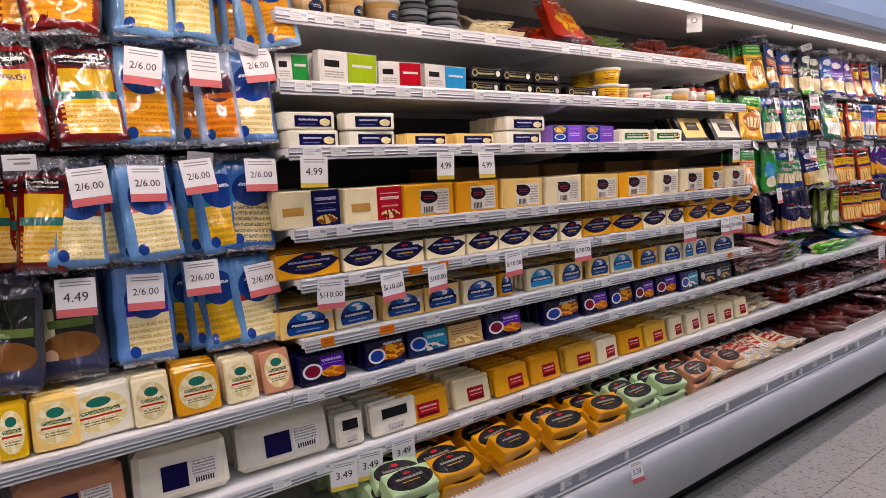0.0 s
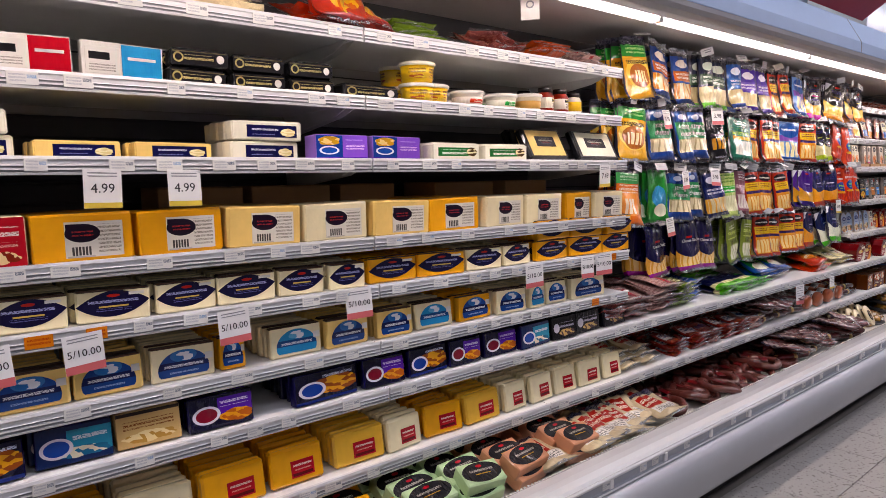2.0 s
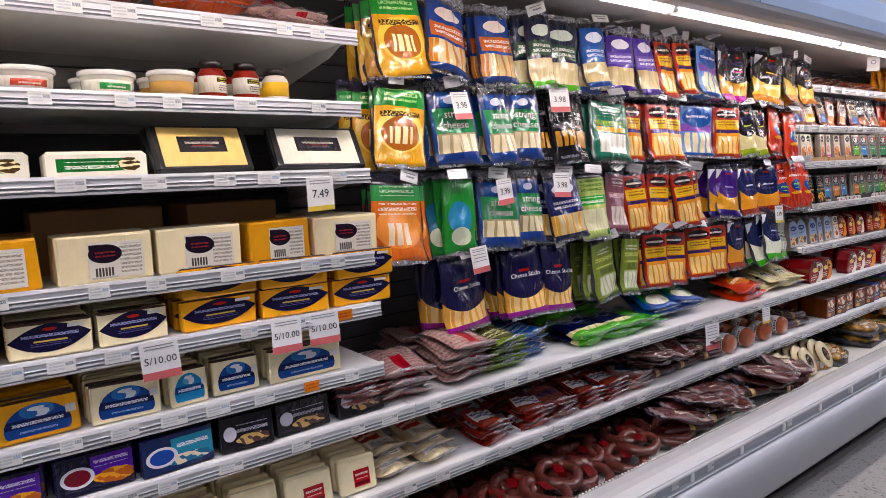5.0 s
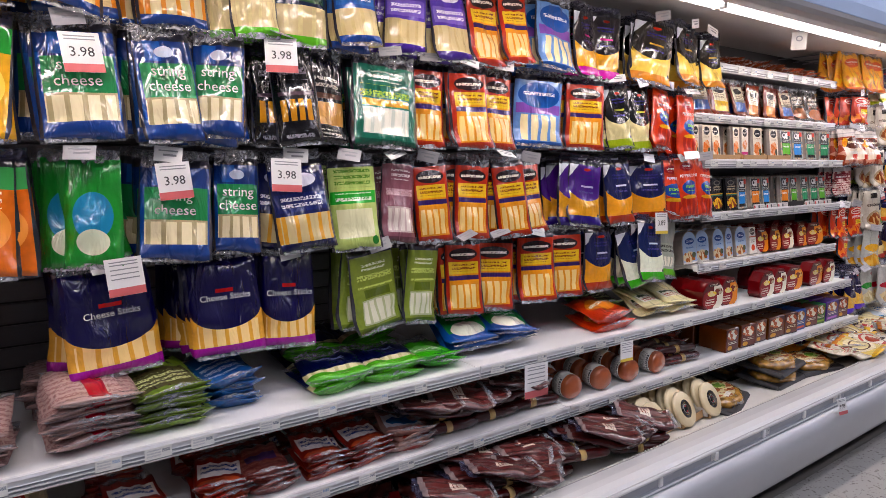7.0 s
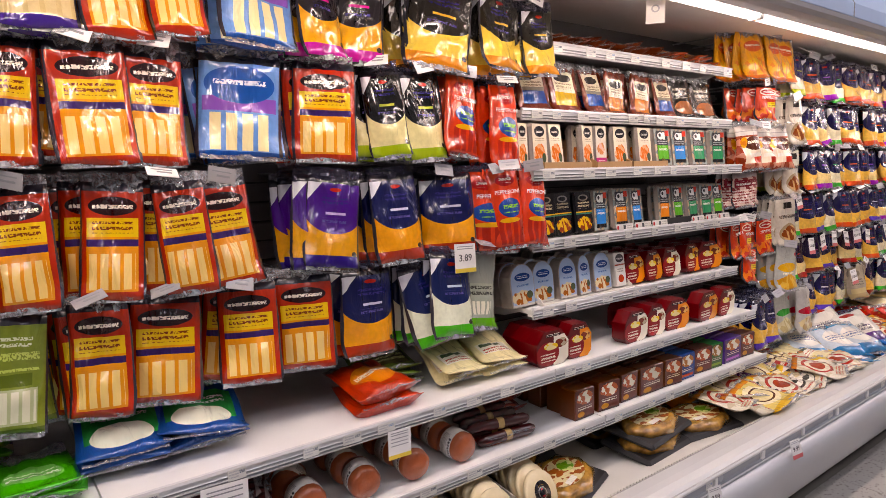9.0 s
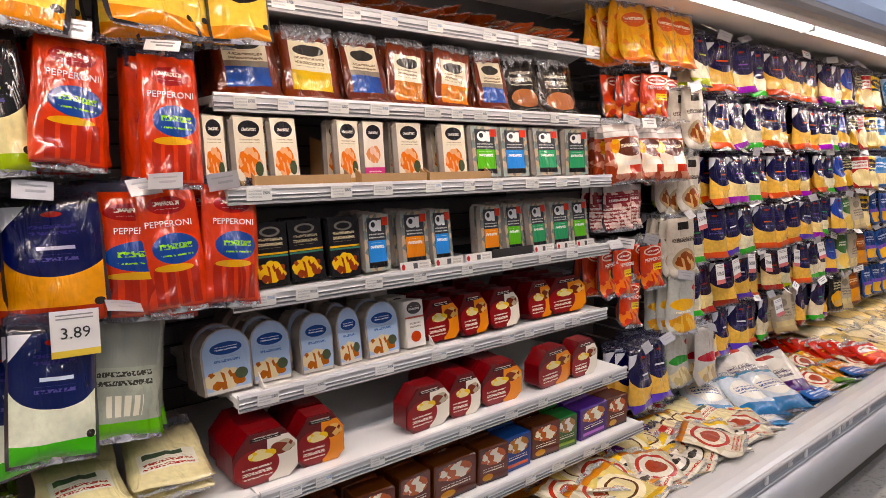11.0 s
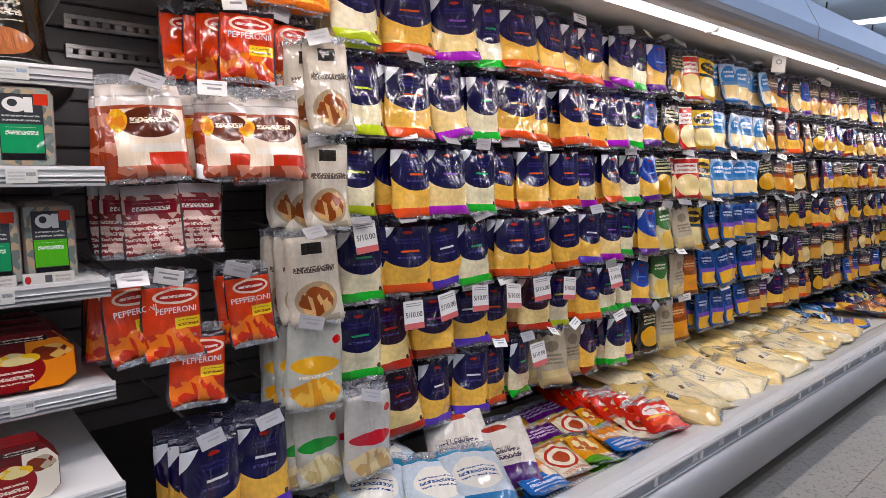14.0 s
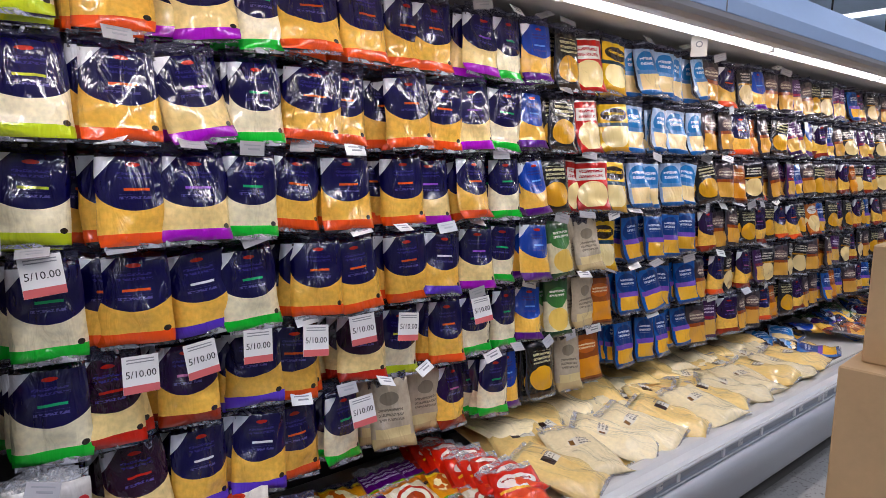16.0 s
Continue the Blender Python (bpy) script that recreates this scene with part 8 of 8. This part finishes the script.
def price_card(text, x, y, z, rx=0, ry=0, rz=0, yellow=False, size=1.0):
    ob = tagged(new("price_card", CARD), "white paper price card with a " + ("yellow" if yellow else "red") + " band", "price card", "price cards")
    ob.matrix_basis = pose(x, y, z, rx, ry, rz) @ Matrix.Diagonal((size, 1, size, 1))
    child("colour_band", BAND_Y if yellow else BAND_R, ob)
    for i in range(2):
        child("print_line", LINE, ob, pose(0, 0, 0.036 - 0.007 * i))
    if text not in ("blank", "sign"):
        if text not in PRICE:
            PRICE[text] = text_mesh(text, 0.031 if len(text) < 5 else 0.024, M_INK)
        child("price_text", PRICE[text], ob, pose(0, -0.0013, 0.0, 90, 0, 0))
    else:
        for i in range(3):
            child("print_line", LINE, ob, pose(0, 0, 0.018 - 0.011 * i))
    return ob


def cards(text, y, tip=0.0, yellow=False, size=1.0, sway=6.0, along=0.0):
    for tok in text.split(";"):
        t, x, z = tok.split()
        price_card(t, float(x) + along, y, float(z), tip + rnd.uniform(-5, 3), rnd.uniform(-sway, sway), rnd.uniform(-14, 10), yellow, size)


cards(TA_TAGS, 0.012, -8, sway=8)
cards(TB_TAGS, -0.046, 0, True, 0.95, 2)
cards(TC_TAGS, -0.066, 0, False, 0.95, 4)
cards(TD_TAGS, -0.116, -4, True, 0.95, 3)
cards(TE_TAGS, -0.496, -16, False, 0.72, 4)
cards(TF_TAGS, 0.012, -8, size=0.95, sway=6, along=0.055)
cards(TG_TAGS, 0.052, -10, size=0.97, sway=9, along=-0.01)
price_card("sign", 4.530, -0.098, 0.612, -4, 2, 0, False, 1.25)
price_card("blank", 4.991, -0.098, 0.630, -4, 2, 0, True, 0.85)
price_card("3.89", 5.303, 0.0, 1.083, -6, 2, 0, True, 0.95)

# paper labels in the price rails
LABELS = [printed("shelf_label_" + str(i), "d9dad6", [("t", .08, .60, .2, .9, "b0b4ba", 3), ("t", .64, .94, .3, .8, c, 1)], 0.4, 0.0) for i, c in enumerate(("6a7480", "8fa8c4", "7a8088"))]
LABELS.append(printed("sale_label", "d98a54", [("t", .1, .9, .2, .8, "b04a34", 2)], 0.4, 0.0))
LAB_MESH = [box_mesh("shelf_label", -0.026, 0.026, -0.0012, 0.0, -0.0135, 0.0135, m, 0.0003) for m in LABELS]
for sh, a, b, z, y in shelves:
    if a < -0.8:
        continue
    x = a + 0.07
    while x < b - 0.05:
        child("shelf_label", LAB_MESH[rnd.choice((0, 0, 1, 1, 2, 3) if z in (0.985, 0.815) else (0, 1, 2))], sh, pose(x, y - 0.0098, z + rnd.uniform(-.001, .001), 0, rnd.uniform(-1.5, 1.5), 0) @ Matrix.Diagonal((rnd.choice((0.8, 1, 1.1)), 1, 1, 1)), "small printed shelf label")
        x += rnd.uniform(0.075, 0.21)
x = 0.3
while x < 13:
    child("lip_label", LAB_MESH[rnd.choice((0, 1))], case, pose(x, -0.4505, 0.348, 0, rnd.uniform(-3, 3), 0) @ Matrix.Diagonal((0.7, 1, 0.9, 1)))
    x += rnd.choice((0.07, 0.12, 0.2, 0.34, 0.55))

clip = box_mesh("label_clip", -0.009, 0.009, -0.006, 0.002, -0.016, 0.014, M_WHITE, 0.002)
for k in range(44):
    child("label_clip", clip, case, pose(0.15 + 0.305 * k, -0.4505, 0.348), "small white label clip")

# small oval flags clipped under the canopy
M_FLAG = printed("flag_print", "dcdad4", [("e", .5, .62, .22, .16, "8a8c90"), ("e", .5, .62, .14, .10, "dcdad4")], 0.5, 0.0)
for x in (2.226, 6.0, 9.78, 13.5):
    fl = tagged(new("canopy_flag", box_mesh("canopy_flag", -0.03, 0.03, -0.001, 0.001, -0.075, 0.0, M_FLAG, 0.0006)), "small white plastic flag clipped under the canopy", "flag", "canopy flags")
    fl.matrix_basis = pose(x, -0.15, 1.885, 8, 0, -55)
    child("clip", box_mesh("clip", -0.008, 0.008, -0.004, 0.004, 0.0, 0.016, M_RAIL, 0.001), fl)

# cardboard cartons stacked on a cart in the aisle
cart = tagged(new("flat_cart"), "low flat cart stacked with cartons in the aisle", "cart")
cart.matrix_basis = pose(9.15, -1.20, 0, 0, 0, 4)
child("platform", box_mesh("platform", 0, 0.9, -0.30, 0.30, 0.16, 0.20, M_STEEL, 0.006), cart)
WHEEL = lathe("wheel", [(0.03, -0.02), (0.07, -0.018), (0.075, 0.0), (0.07, 0.018), (0.03, 0.02)], [M_BLACK], n=20)
for wx in (0.1, 0.8):
    for wy in (-0.22, 0.22):
        child("wheel", WHEEL, cart, pose(wx, wy, 0.078, 90, 0, 0))


def carton(x0, y0, z, w, d, h, turn):
    ob = tagged(new("carton", box_mesh("carton", 0, w, -d / 2, d / 2, 0, h, M_CARD_PALE, 0.004)), "brown cardboard carton stacked on a cart", "carton", "cartons on the cart")
    ob.matrix_basis = pose(x0, y0, z, 0, 0, turn)
    child("tape", box_mesh("tape", -0.001, w * 0.3, -0.025, 0.025, h + 0.0003, h + 0.001, M_CANOPY, 0.0001), ob)
    child("printed_panel", box_mesh("printed_panel", w * 0.35, w * 0.75, d / 2 + 0.0003, d / 2 + 0.0008, h * 0.3, h * 0.6, M_CARD_DARK, 0.0001), ob, label="dark printed panel")
    child("end_print", box_mesh("end_print", -0.0008, -0.0003, -d * 0.18, d * 0.2, h * 0.25, h * 0.6, M_CARD_DARK, 0.0001), ob)
    return ob


carton(9.33, -1.27, 0.2005, 0.30, 0.30, 0.335, 6)
carton(9.15, -1.205, 0.536, 0.5, 0.52, 0.37, 4)
carton(9.22, -1.19, 0.9065, 0.42, 0.44, 0.30, 3)

# red sign tilted out over the case, with a grey boxed duct behind it
banner = tagged(new("hanging_banner", profile_mesh("hanging_banner", [(0.46, 2.56), (-0.02, 2.90), (-0.01, 2.915), (0.47, 2.575)], 4.9, 6.9, [M_RED])), "red store sign hung tilted above the case", "banner")
for sx in (5.1, 6.7):
    child("cable", box_mesh("cable", sx - 0.004, sx + 0.004, 0.21, 0.218, 2.76, CEIL, M_BLACK, 0.001), banner)
tagged(new("duct", box_mesh("duct", 7.5, 8.5, 0.62, 1.15, 0.0, CEIL - 0.001, M_LIP, 0.01)), "pale grey boxed duct rising behind the case", "duct")

# beaded wire rim along the front of the deck
bead, bead_f = [], []
for i in range(int((12.5 - 0.4) / 0.016)):
    v, f = chamfer_box(0.4 + 0.016 * i, 0.409 + 0.016 * i, -0.304, -0.297, 0.345, 0.356, 0.002)
    bead_f += [[k + len(bead) for k in face] for face in f]
    bead += v
tagged(child("wire_rim", mesh("wire_rim", bead, bead_f, [M_DECK]), case), kind="stuff")

# ---- floor tiles, nearest stretch of the aisle ----
TILE = box_mesh("floor_tile", 0.0015, 0.3035, 0.0015, 0.3035, 0.0, 0.004, M_FLOOR, 0.001)
for i in range(46):
    for j in range(6):
        child("floor_tile", TILE, floor, pose(1.2 + 0.305 * i, -0.40 - 0.305 * (j + 1), 0.0005))
rest = []
restf = []
for i in range(-40, 84):
    for j in range(0, 30):
        if 0 <= i < 46 and j < 6:
            continue
        xa, ya = 1.2 + 0.305 * i, -0.40 - 0.305 * (j + 1)
        if not (X0 - 9 < xa < X1 + 8.6 and ya > -9.4):
            continue
        n = len(rest)
        rest += [(xa + 0.0015, ya + 0.0015, 0.0045), (xa + 0.3035, ya + 0.0015, 0.0045), (xa + 0.3035, ya + 0.3035, 0.0045), (xa + 0.0015, ya + 0.3035, 0.0045)]
        restf.append([n, n + 1, n + 2, n + 3])
tagged(child("floor_tiles", mesh("floor_tiles", rest, restf, [M_FLOOR]), floor), kind="stuff")
